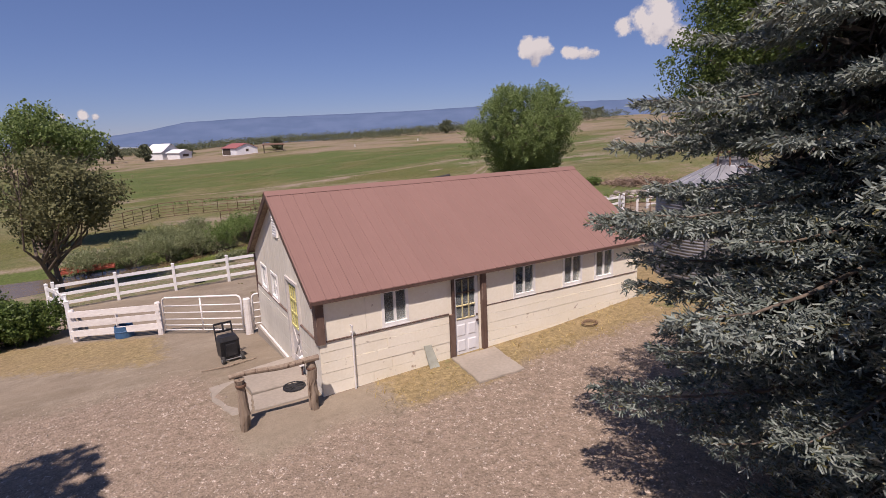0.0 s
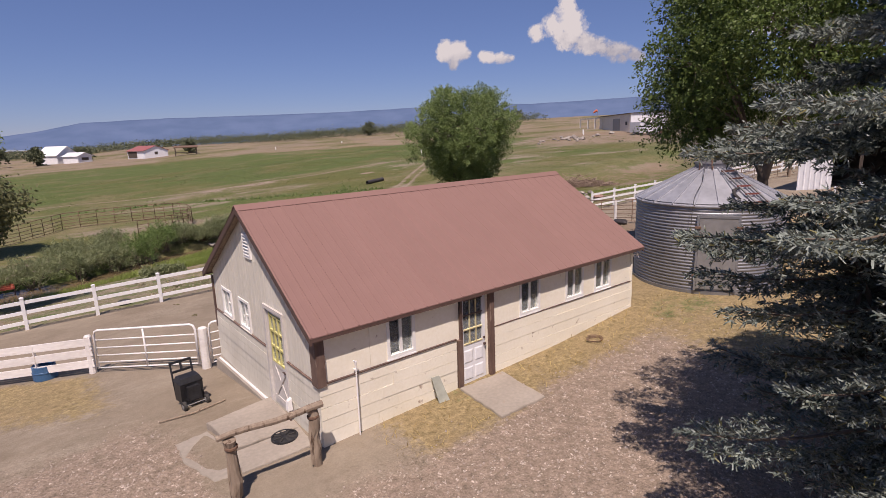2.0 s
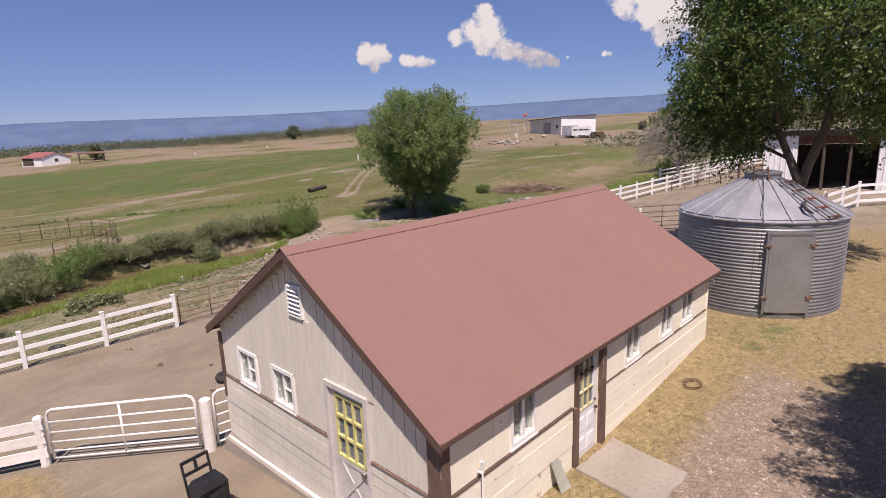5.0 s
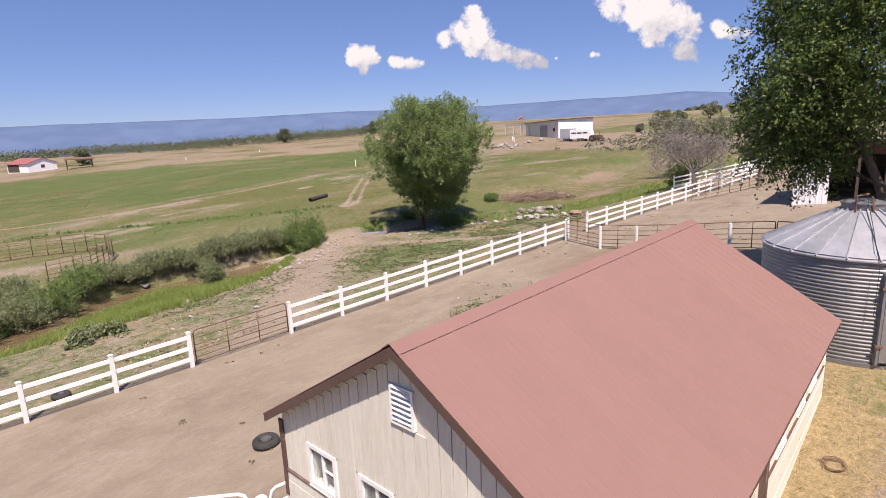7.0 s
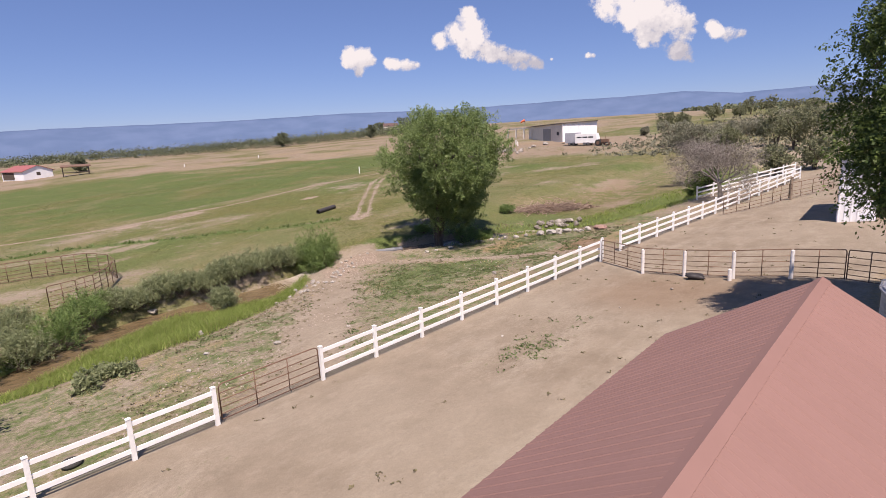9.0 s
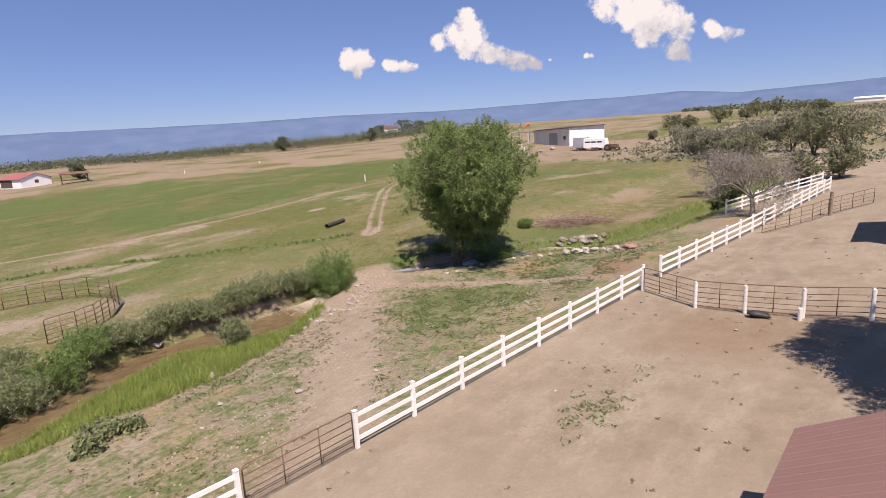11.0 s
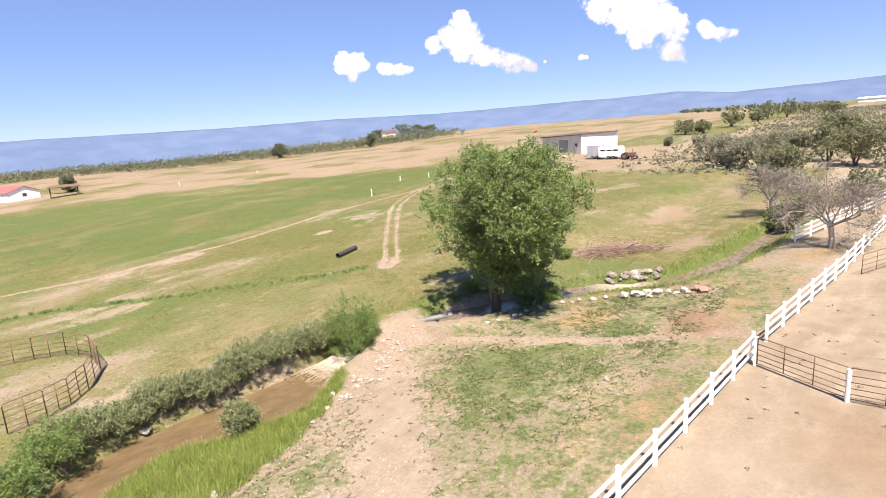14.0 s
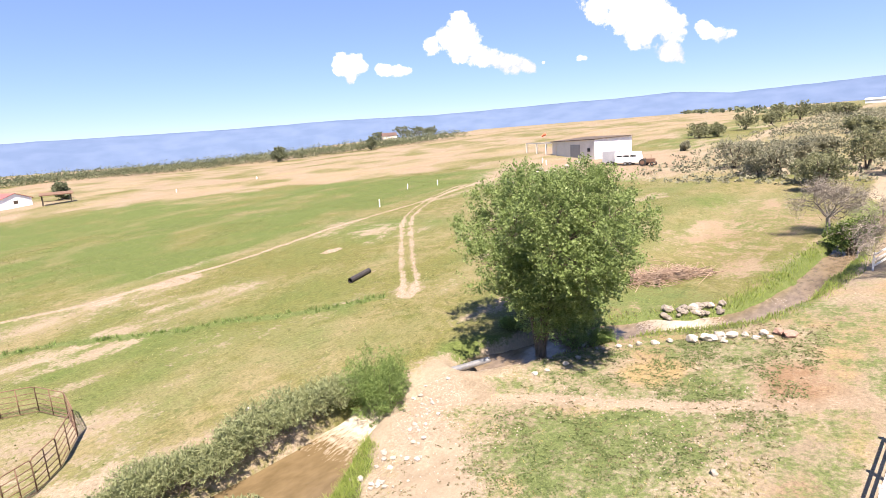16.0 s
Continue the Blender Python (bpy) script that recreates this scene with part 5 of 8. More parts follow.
def vinyl_fence(posts, label="white three-rail vinyl fence", high=1.34, rails=(0.32, 0.74, 1.16), group="vinyl fences", joined=False):
    f = thing("vinyl_fence", floor_at(*posts[0]), label, "fence", group)
    for x, y in posts[1:] if joined else posts:
        part("post", post_shape(x, y, 0.127, high), WHITE, f)
    for a, b in zip(posts, posts[1:]):
        for r in rails:
            part("rail", Shape().beam((a[0], a[1], float(land(*a)) + r), (b[0], b[1], float(land(*b)) + r), 0.045, 0.14), WHITE, f)
    return f


def evenly(a, b, n):
    return [(a[0] + (b[0] - a[0]) * i / n, a[1] + (b[1] - a[1]) * i / n) for i in range(n + 1)]


vinyl_fence([(-3.55, 29.55), *evenly((-1.08, 29.4), (6.33, 28.62), 3)])
vinyl_fence([(-3.75, 29.2), (-3.1, 26.6), (-2.6, 24.0), (-2.35, 21.9)])
vinyl_fence(evenly((10.32, 28.3), (30.4, 26.8), 8))
vinyl_fence([(30.4, 26.8), (29.75, 26.55)], "short return panel of a white vinyl fence", joined=True)
vinyl_fence(evenly((32.85, 26.72), (46.8, 24.9), 6))
vinyl_fence(evenly((46.8, 24.9), (69.5, 22.8), 9), joined=True)
vinyl_fence(evenly((56.0, 29.2), (75.0, 24.2), 7), "white three-rail vinyl fence round a side paddock")
vinyl_fence(evenly((30.5, 10.9), (35.1, 10.1), 2))
vinyl_fence([(35.1, 10.1), (36.6, 8.6), (39.0, 7.0), (41.5, 5.4)], joined=True)


def pipe_panel(a, b, high=1.25, rails=6, material=RUST, radius=0.021, ends=True, bow=True, lift=0.12, name="corral_panel", label="rusty brown tube corral panel", mids=1, group="corral panels", category="gate", round_top=True):
    """A gate or stock panel of bent tube with upright braces."""
    g = thing(name, floor_at(*a), label, category, group)
    za, zb = float(land(*a)) + lift, float(land(*b)) + lift
    at = lambda u, h: (a[0] + (b[0] - a[0]) * u, a[1] + (b[1] - a[1]) * u, za + (zb - za) * u + h)
    length = math.hypot(b[0] - a[0], b[1] - a[1])
    r = min((0.14 if round_top else 0.05) / length, 0.2)
    part("gate_frame", Shape().tube([at(0.0, 0), at(0.0, high - 0.14), at(r * 0.3, high - 0.04), at(r, high), at(1 - r, high), at(1 - r * 0.3, high - 0.04), at(1.0, high - 0.14), at(1.0, 0)], radius * 1.15, 8), material, g, smooth=True)
    for k in range(rails - 1):
        h = 0.02 + (high - 0.06) * (k / (rails - 1)) ** 1.15
        part("rail", Shape().tube([at(0.0, h), at(1.0, h)], radius * 0.85, 6), material, g, smooth=True)
    for k in range(1, mids + 1):
        u = k / (mids + 1)
        part("brace", Shape().tube([at(u, 0.0), at(u, high)], radius, 6), material, g, smooth=True)
    return g


def wooden_post(x, y, high, radius, material, label, name="gate_post", group="", lean=(0, 0)):
    z = float(land(x, y))
    s = Shape().tube([(x, y, z - 0.25), (x + lean[0] * 0.5, y + lean[1] * 0.5, z + high * 0.5), (x + lean[0], y + lean[1], z + high - 0.02), (x + lean[0], y + lean[1], z + high)], [radius * 1.06, radius, radius * 0.97, radius * 0.8], 12)
    return solid(name, s, material, label, "post", group=group, smooth=False, place=(x, y, z))


# the gate in the corral fence and the panels across the corral
pipe_panel((6.5, 28.62), (10.2, 28.32), mids=2, name="tube_gate", label="rusty brown tube gate shut across the corral gateway")
corral = [(29.7, 26.5), (27.35, 23.0), (27.0, 20.75), (26.9, 18.5), (27.1, 16.2), (26.6, 14.2), (25.6, 12.6)]
for a, b in zip(corral, corral[1:]):
    d = Vector((b[0] - a[0], b[1] - a[1])).normalized() * 0.04
    pipe_panel((a[0] + d.x, a[1] + d.y), (b[0] - d.x, b[1] - d.y), mids=2 if a[1] > 25 else 1, round_top=False)
for x, y in corral[1:5]:
    wooden_post(x, y, 1.32, 0.085, WHITE_WOOD, "white-painted round timber post between corral panels", group="corral posts")
far_panels = [(45.6, 24.0), (48.0, 22.7), (50.4, 21.6), (52.9, 20.9), (55.4, 19.6), (57.8, 18.4)]
for a, b in zip(far_panels, far_panels[1:]):
    pipe_panel(a, b, rails=5)
wooden_post(52.9, 20.75, 1.9, 0.12, LOG, "stout weathered timber gate post")
right_panels = [(20.6, 8.9), (22.9, 9.6), (25.4, 10.3), (28.0, 10.6), (30.3, 10.8)]
for a, b in zip(right_panels[1:], right_panels[2:]):
    pipe_panel(a, b, rails=7)

# board fence and white tube gate beside the house
def board_fence():
    a, b = (-2.2, 21.3), (0.32, 19.5)
    f = thing("board_fence", floor_at(*a), "short white-painted fence of three broad weathered boards", "fence")
    for x, y in (a, b):
        z = float(land(x, y))
        part("post", Shape().tube([(x, y, z - 0.2), (x, y, z + 1.08), (x, y, z + 1.12)], [0.10, 0.095, 0.07], 10), WHITE_WOOD, f)
    rnd = random.Random(3)
    for h in (0.32, 0.64, 0.97):
        j = lambda: rnd.uniform(-0.02, 0.02)
        part("board", Shape().beam((a[0] - 0.08, a[1] - 0.11, float(land(*a)) + h + j()), (b[0] + 0.05, b[1] - 0.11, float(land(*b)) + h + j()), 0.04, 0.21), WHITE_WOOD, f)
    part("batten", Shape().beam((-0.9, 20.27, float(land(-0.9, 20.4)) + 0.2), (-0.9, 20.27, float(land(-0.9, 20.4)) + 1.05), 0.03, 0.09, (0.58, 0.81, 0)), WHITE_WOOD, f)


board_fence()
pipe_panel((0.46, 19.36), (2.52, 16.92), high=1.12, rails=6, material=WHITE_TUBE, radius=0.026, name="white_tube_gate", label="white-painted tube gate shut beside the house", mids=1, group="white gates")
wooden_post(2.66, 16.74, 1.14, 0.115, WHITE_WOOD, "thick white-painted round gate post", group="")
pipe_panel((2.80, 16.66), (3.25, 16.56), high=1.12, rails=6, material=WHITE_TUBE, radius=0.024, name="white_tube_gate", label="narrow white tube panel against the house corner", mids=0, group="white gates")

# hitching rail of rough logs
def hitching_rail():
    t = thing("hitching_rail", (1.95, 10.05, 2.35), "rustic hitching rail of weathered gnarled logs", "hitching rail")
    rnd = random.Random(8)
    for x, y, h in ((1.32, 10.05, 1.06), (2.66, 10.05, 1.03)):
        z = float(land(x, y))
        pts = [(x + rnd.uniform(-0.02, 0.02), y + rnd.uniform(-0.02, 0.02), z - 0.2 + (h + 0.2) * k / 7) for k in range(8)]
        post = part("post", Shape().tube(pts, [0.082 + rnd.uniform(-0.012, 0.016) for _ in pts], 9), LOG, t)
        for k in range(3):
            w = rnd.uniform(0, 6.28)
            part("splinter", Shape().tube([(x + 0.08 * math.cos(w), y + 0.08 * math.sin(w), z + 0.05), (x + 0.09 * math.cos(w), y + 0.09 * math.sin(w), z + 0.45), (x + 0.07 * math.cos(w), y + 0.07 * math.sin(w), z + rnd.uniform(0.7, 0.98))], [0.03, 0.025, 0.012], 5), LOG, post)
        part("binding", Shape().turned((x, y, z + h - 0.16), [(0.092, 0), (0.102, 0.015), (0.102, 0.045), (0.092, 0.06)], 12), RUST, post)
    pts = [(1.13 + 1.68 * k / 8, 10.09 - 0.1 * k / 8 + rnd.uniform(-0.008, 0.008), 3.455 + 0.012 * k / 8 + 0.018 * math.sin(k)) for k in range(9)]
    part("rail", Shape().tube(pts, [0.045 + 0.002 * k for k in range(9)], 9), LOG, t)


hitching_rail()

# paving
def slab(corners, top, thick, label, name="concrete_slab"):
    rnd = random.Random(len(label))
    s = Shape()
    loop = []
    for (ax, ay), (bx, by) in zip(corners, corners[1:] + corners[:1]):
        for k in range(8):
            u = k / 8
            loop.append((ax + (bx - ax) * u + rnd.uniform(-0.018, 0.018), ay + (by - ay) * u + rnd.uniform(-0.018, 0.018)))
    n = len(loop)
    mx, my = sum(p[0] for p in loop) / n, sum(p[1] for p in loop) / n
    level = lambda x, y: top if isinstance(top, float) else float(land(x, y)) + top[0]
    for ring, drop in ((1.0, thick), (1.0, 0.02), (0.985, 0.0)):
        s.v.extend((mx + (x - mx) * ring, my + (y - my) * ring, level(x, y) - drop) for x, y in loop)
    for r in range(2):
        for k in range(n):
            k2 = (k + 1) % n
            s.f.append((r * n + k, r * n + k2, (r + 1) * n + k2, (r + 1) * n + k))
    s.f.append(tuple(2 * n + k for k in range(n)))
    return solid(name, s, CONCRETE, label, "slab")


slab([(1.72, 11.42), (2.93, 11.36), (2.97, 12.92), (1.60, 12.68)], 2.43, 0.3, "raised dusty concrete step outside the gable door")
slab([(5.92, 8.92), (7.08, 8.86), (7.26, 10.26), (6.08, 10.32)], (0.045,), 0.2, "flat concrete pad before the front door")
slab([(1.60, 10.66), (2.88, 10.60), (2.93, 11.33), (1.71, 11.40)], (0.03,), 0.2, "low concrete apron round the manhole")
# Dirt path beside the step, modelled as a very low slab.
slab([(0.98, 12.55), (1.56, 12.62), (1.68, 11.40), (1.56, 10.72), (1.18, 10.78), (0.94, 11.7)], (0.01,), 0.2, "low worn concrete apron beside the step")

def manhole():
    z = float(land(2.56, 11.2)) + 0.03
    t = thing("manhole_cover", (2.56, 11.2, z), "round black ribbed cast-iron cover", "manhole cover")
    part("rim", Shape().turned((2.56, 11.2, z), [(0.245, -0.02), (0.245, 0.03), (0.215, 0.035), (0.21, 0.01)], 28), BLACK, t, smooth=False)
    part("plate", Shape().turned((2.56, 11.2, z), [(0.21, 0.012), (0.10, 0.016), (0.0, 0.016)], 28), BLACK, t)
    for k in range(8):
        w = math.pi * k / 4
        part("rib", Shape().beam((2.56 + 0.06 * math.cos(w), 11.2 + 0.06 * math.sin(w), z + 0.02), (2.56 + 0.205 * math.cos(w), 11.2 + 0.205 * math.sin(w), z + 0.02), 0.03, 0.02), RUBBER, t)


manhole()

def smoker_cart():
    """The black barrow-like grill on two wheels, its handle frame standing up."""
    bx, by = 1.72, 14.5
    z = float(land(bx, by))
    t = thing("grill_cart", (bx, by, z), "black metal grill cart with two wheels and a tall handle frame", "grill")
    c, s_ = math.cos(radians(7)), math.sin(radians(7))
    P = lambda u, v, h: (bx + u * c - v * s_, by + u * s_ + v * c, z + h)
    hexa = lambda u0, u1, v0, v1, h0, h1, t0=0.0: Shape().block([P(u0, v0, h0), P(u1, v0, h0), P(u1, v1, h0), P(u0, v1, h0), P(u0 + t0, v0 + t0, h1), P(u1 - t0, v0 + t0, h1), P(u1 - t0, v1 - t0, h1), P(u0 + t0, v1 - t0, h1)])
    body = part("body", hexa(-0.24, 0.24, -0.18, 0.18, 0.12, 0.55), BLACK, t)
    part("lid", hexa(-0.25, 0.25, -0.19, 0.19, 0.555, 0.67, 0.05), BLACK, t)
    part("hopper", hexa(-0.15, 0.15, -0.32, -0.18, 0.20, 0.50, 0.02), BLACK, t)
    for u in (-0.22, 0.22):
        part("upright", Shape().beam(P(u, 0.19, 0.1), P(u, 0.36, 0.92), 0.035, 0.035, (0, 1, 0)), BLACK, t)
    for h, v in ((0.70, 0.315), (0.90, 0.355)):
        part("crossbar", Shape().beam(P(-0.22, v, h), P(0.22, v, h), 0.03, 0.05), BLACK, t)
    part("crossbar", Shape().beam(P(0.0, 0.315, 0.70), P(0.0, 0.355, 0.90), 0.05, 0.03, (0, 1, 0)), BLACK, t)
    for u in (-0.24, 0.24):
        wheel = part("wheel", Shape().tube([P(u - 0.03, -0.30, 0.11), P(u + 0.03, -0.30, 0.11)], 0.11, 16), RUBBER, t)
        part("hub", Shape().tube([P(u - 0.035, -0.30, 0.11), P(u + 0.035, -0.30, 0.11)], 0.05, 10), GREY_DOOR, wheel)
    part("axle", Shape().tube([P(-0.24, -0.30, 0.11), P(0.24, -0.30, 0.11)], 0.012, 6), GREY_DOOR, t)


smoker_cart()


def leaning_pane():
    s = Shape().block([(5.42, 10.20, 2.46), (5.66, 10.16, 2.46), (5.66, 10.18, 2.46), (5.42, 10.22, 2.46), (5.36, 10.355, 2.98), (5.55, 10.345, 2.97), (5.55, 10.365, 2.97), (5.36, 10.375, 2.98)])
    solid("leaning_sheet", s, surface("greenish_frosted_sheet", (0.30, 0.31, 0.26), (0.42, 0.43, 0.37), 0.3, grain=10, stain=2), "greenish translucent sheet leaning on the front wall", "sheet")


leaning_pane()


# ---- grain bin ----
def grain_bin():
    cx, cy, r = 16.66, 10.42, 2.16
    z0 = 2.98
    t = thing("grain_bin", (cx, cy, z0), "round corrugated galvanised grain bin with a cone roof", "grain bin")
    sides = 72
    rings = 4
    ring_h = 2.69 / rings
    for k in range(rings):
        profile = []
        for i in range(45):
            u = i / 44
            profile.append((r + 0.012 * math.cos(u * 7 * 2 * math.pi), k * ring_h - 0.1 + ring_h * u))
        part("wall_ring", Shape().turned((cx, cy, z0), profile, sides), GALV, t, smooth=True)
    part("base_band", Shape().turned((cx, cy, z0), [(r + 0.03, -0.2), (r + 0.03, 0.03), (r + 0.0, 0.03)], sides), GALV, t)
    eave, top, tr = 2.53, 3.49, 0.42
    panels = 22
    for k in range(panels):
        w0, w1 = 2 * math.pi * k / panels, 2 * math.pi * (k + 1) / panels
        s = Shape()
        er = r + 0.07
        for w in (w0, w1):
            for rad, h in ((er, eave), (tr, top)):
                s.v.append((cx + rad * math.cos(w), cy + rad * math.sin(w), z0 + h))
        for w in (w0, w1):
            for rad, h in ((er, eave - 0.03), (tr, top - 0.03)):
                s.v.append((cx + rad * math.cos(w), cy + rad * math.sin(w), z0 + h))
        s.f += [(0, 2, 3, 1), (4, 5, 7, 6), (0, 4, 6, 2), (1, 3, 7, 5)]
        panel = part("roof_panel", s, GALV_ROOF, t)
        part("seam", Shape().beam((cx + er * math.cos(w0), cy + er * math.sin(w0), z0 + eave + 0.02), (cx + tr * math.cos(w0), cy + tr * math.sin(w0), z0 + top + 0.02), 0.03, 0.045), GALV_ROOF, panel)
    part("cap", Shape().turned((cx, cy, z0), [(0.47, 3.43), (0.47, 3.60), (0.50, 3.61), (0.50, 3.65), (0.30, 3.70), (0.0, 3.72)], 28), GALV, t, smooth=False)
    hoist = part("cap_bracket", Shape().tube([(cx - 0.52, cy + 0.1, z0 + 3.37), (cx - 0.52, cy + 0.1, z0 + 3.84), (cx - 0.2, cy - 0.1, z0 + 3.86)], 0.03, 6).tube([(cx - 0.45, cy - 0.28, z0 + 3.37), (cx - 0.40, cy - 0.2, z0 + 3.82)], 0.03, 6), RUST, t, "rusty lid hoist frame")
    part("cord", Shape().tube([(cx - 0.5, cy - 0.1, z0 + 3.84), (cx - 1.2, cy - 0.35, z0 + 3.14), (cx - 1.9, cy - 0.5, z0 + 2.78), (cx - 2.24, cy - 0.62, z0 + 2.44), (cx - 2.27, cy - 0.62, z0 + 1.3)], 0.008, 4), RUBBER, t)
    # door, facing west
    w = math.atan2(-1.15, -1.74)
    ox, oy = math.cos(w), math.sin(w)
    tx, ty = -oy, ox
    D = lambda u, o, h: (cx + ox * (r + o) + tx * u, cy + oy * (r + o) + ty * u, z0 + h)
    box = lambda u0, u1, o0, o1, h0, h1: Shape().block([D(u0, o0, h0), D(u1, o0, h0), D(u1, o1, h0), D(u0, o1, h0), D(u0, o0, h1), D(u1, o0, h1), D(u1, o1, h1), D(u0, o1, h1)])
    door = part("door", box(-0.5, 0.5, -0.05, 0.06, 0.12, 2.20), GREY_DOOR, t, "flat grey sheet-metal door")
    for u in (-0.535, 0.535):
        part("door_jamb", box(u - 0.03, u + 0.03, -0.12, 0.05, 0.06, 2.26), GALV, t)
    part("door_lintel", box(-0.5, 0.5, -0.12, 0.075, 2.20, 2.26), GALV, t)
    for h in (0.5, 1.9):
        part("hinge", box(0.46, 0.62, 0.06, 0.09, h, h + 0.08), RUST, door)
        part("latch", box(-0.62, -0.46, 0.06, 0.09, h, h + 0.06), RUST, door)
    # roof ladder
    lw = w + 0.52
    lx, ly = math.cos(lw), math.sin(lw)
    kx, ky = -ly, lx
    R = lambda u, f: (cx + lx * (r + 0.1 - f * (r - 0.5)) + kx * u, cy + ly * (r + 0.1 - f * (r - 0.5)) + ky * u, z0 + eave + 0.07 + f * (top - eave - 0.04))
    for u in (-0.2, 0.2):
        part("ladder_rail", Shape().beam(R(u, 0.0), R(u, 0.92), 0.05, 0.04), GREY_DOOR, t)
    for k in range(5):
        f = 0.04 + 0.21 * k
        part("ladder_rung", Shape().beam(R(-0.24, f), R(0.24, f), 0.05, 0.045), RED_RUNG if k in (1, 2) else SHED_TIMBER, t, "faded red ladder rung")
    part("flashing", Shape().tube([R(-0.25, 0.42), R(-0.5, 0.36), R(-0.6, 0.24), R(-0.55, 0.14)], [0.03, 0.05, 0.045, 0.02], 6), RUBBER, t)


grain_bin()


# ---- trees ----
def limbs(start, way, length, radius, depth, rng, out, spread=0.75, lift=0.15, kids=3, shrink=0.68):
    """Grow one limb and its branches; out gathers (points, radii, depth)."""
    pts, p, d = [np.array(start)], np.array(start, float), np.array(way, float)
    n = 4
    for k in range(n):
        d = d + rng.normal(size=3) * 0.13 + np.array([0, 0, lift * 0.25])
        d /= np.linalg.norm(d)
        p = p + d * length / n
        pts.append(p.copy())
    out.append((pts, [radius * (1 - 0.42 * i / n) for i in range(n + 1)], depth))
    if depth <= 0:
        return
    for k in range(kids):
        at = rng.integers(2, n + 1) if k else n
        side = rng.normal(size=3)
        side -= d * side.dot(d)
        side /= np.linalg.norm(side) + 1e-9
        w = d * (1 - spread * 0.55) + side * spread * rng.uniform(0.6, 1.1)
        limbs(pts[at], w / np.linalg.norm(w), length * shrink * rng.uniform(0.8, 1.15), radius * 0.55, depth - 1, rng, out, spread, lift, kids, shrink)


def wood(out, least=0.012):
    s = Shape()
    for pts, radii, depth in out:
        if radii[0] > least:
            s.tube([tuple(p) for p in pts], radii, 8 if depth > 1 else 5, caps=False)
    return s


def lobe_points(lobes, count, rng, shell=0.55):
    """Places in the outer part of several rounded masses."""
    sizes = np.array([max(l[3:]) ** 2 for l in lobes])
    pick = rng.choice(len(lobes), count, p=sizes / sizes.sum())
    L = np.array(lobes)[pick]
    d = rng.normal(size=(count, 3))
    d /= np.linalg.norm(d, axis=1)[:, None]
    rad = shell + (1 - shell) * rng.uniform(0, 1, count) ** 0.6
    return L[:, :3] + d * L[:, 3:] * rad[:, None]


def clustered(points, per, spread, rng):
    c = np.repeat(points, per, axis=0)
    return c + rng.normal(size=c.shape) * spread


def broadleaf(name, base, lobes, trunk, leaf, size, clumps, per, spread, label, category="tree", seed=1, bark=BARK, group="", trunks=1, aspect=0.62, droop=0.0, gap=0.0, shell=0.45):
    """A tree whose limbs reach into the rounded masses of its crown."""
    rng = np.random.default_rng(seed)
    t = thing(name, base, label, category, group)
    s = Shape()
    height, radius = trunk
    b = np.array(base, float)
    tops = []
    for k in range(trunks):
        o = rng.normal(size=3) * 0.18 * (trunks > 1)
        o[2] = 0
        lean = rng.normal(size=3) * 0.22 * (trunks > 1)
        lean[2] = 1
        pts = [b + o * i / 2 + lean * height * i / 5 + rng.normal(size=3) * 0.05 * height / 5 * (i > 0) for i in range(6)]
        pts[0] = b + np.array([o[0] * 0.3, o[1] * 0.3, -0.25])
        s.tube([tuple(p) for p in pts], [radius * (1.35 - 0.12 * i if i < 2 else 1.08 - 0.11 * i) for i in range(6)], 10, caps=False)
        tops.append(pts)
    for i, l in enumerate(lobes):
        if len(lobes) > 40 and i % 5:
            continue
        pts0 = tops[i % trunks]
        start = pts0[rng.integers(3, 6)]
        end = np.array(l[:3])
        bend = (start + end) / 2 + rng.normal(size=3) * 0.12 * np.linalg.norm(end - start) + np.array([0, 0, -0.06 * np.linalg.norm(end - start)])
        line = [start, start * 0.6 + bend * 0.4, bend, bend * 0.4 + end * 0.6, end]
        r0 = radius * (0.5 if len(lobes) < 40 else 0.17)
        s.tube([tuple(p) for p in line], [r0, r0 * 0.8, r0 * 0.62, r0 * 0.45, r0 * 0.28], 7, caps=False)
        for k in range(7 if len(lobes) < 40 else 3):
            tip = end + rng.normal(size=3) * np.array(l[3:]) * 0.45
            mid = (line[3] + tip) / 2 + rng.normal(size=3) * 0.1
            s.tube([tuple(line[3]), tuple(mid), tuple(tip)], [r0 * 0.3, r0 * 0.2, r0 * 0.07], 5, caps=False)
    part("trunk", s, bark, t, smooth=True)
    pts = lobe_points(lobes, clumps, rng, shell)
    if gap:
        keep = np.array([noise.noise(Vector(p) * 0.55 + Vector((seed, 0, 0))) for p in pts]) > -gap
        pts = pts[keep]
    q = leaves(clustered(pts, per, spread, rng), size, rng, aspect, droop)
    leaf_part("crown", q, leaf, t)
    return t


def random_lobes(centre, size, count, seed, lobe=0.42):
    """Rounded masses set about an egg-shaped crown."""
    rng = np.random.default_rng(seed)
    out = []
    for k in range(count):
        d = rng.normal(size=3)
        d /= np.linalg.norm(d)
        r = rng.uniform(0.45, 0.78)
        p = np.array(centre) + d * np.array(size) * r
        f = rng.uniform(0.75, 1.2) * lobe
        out.append((*p, size[0] * f, size[1] * f, size[2] * f * 0.9))
    out.append((*centre, size[0] * 0.55, size[1] * 0.55, size[2] * 0.6))
    return out


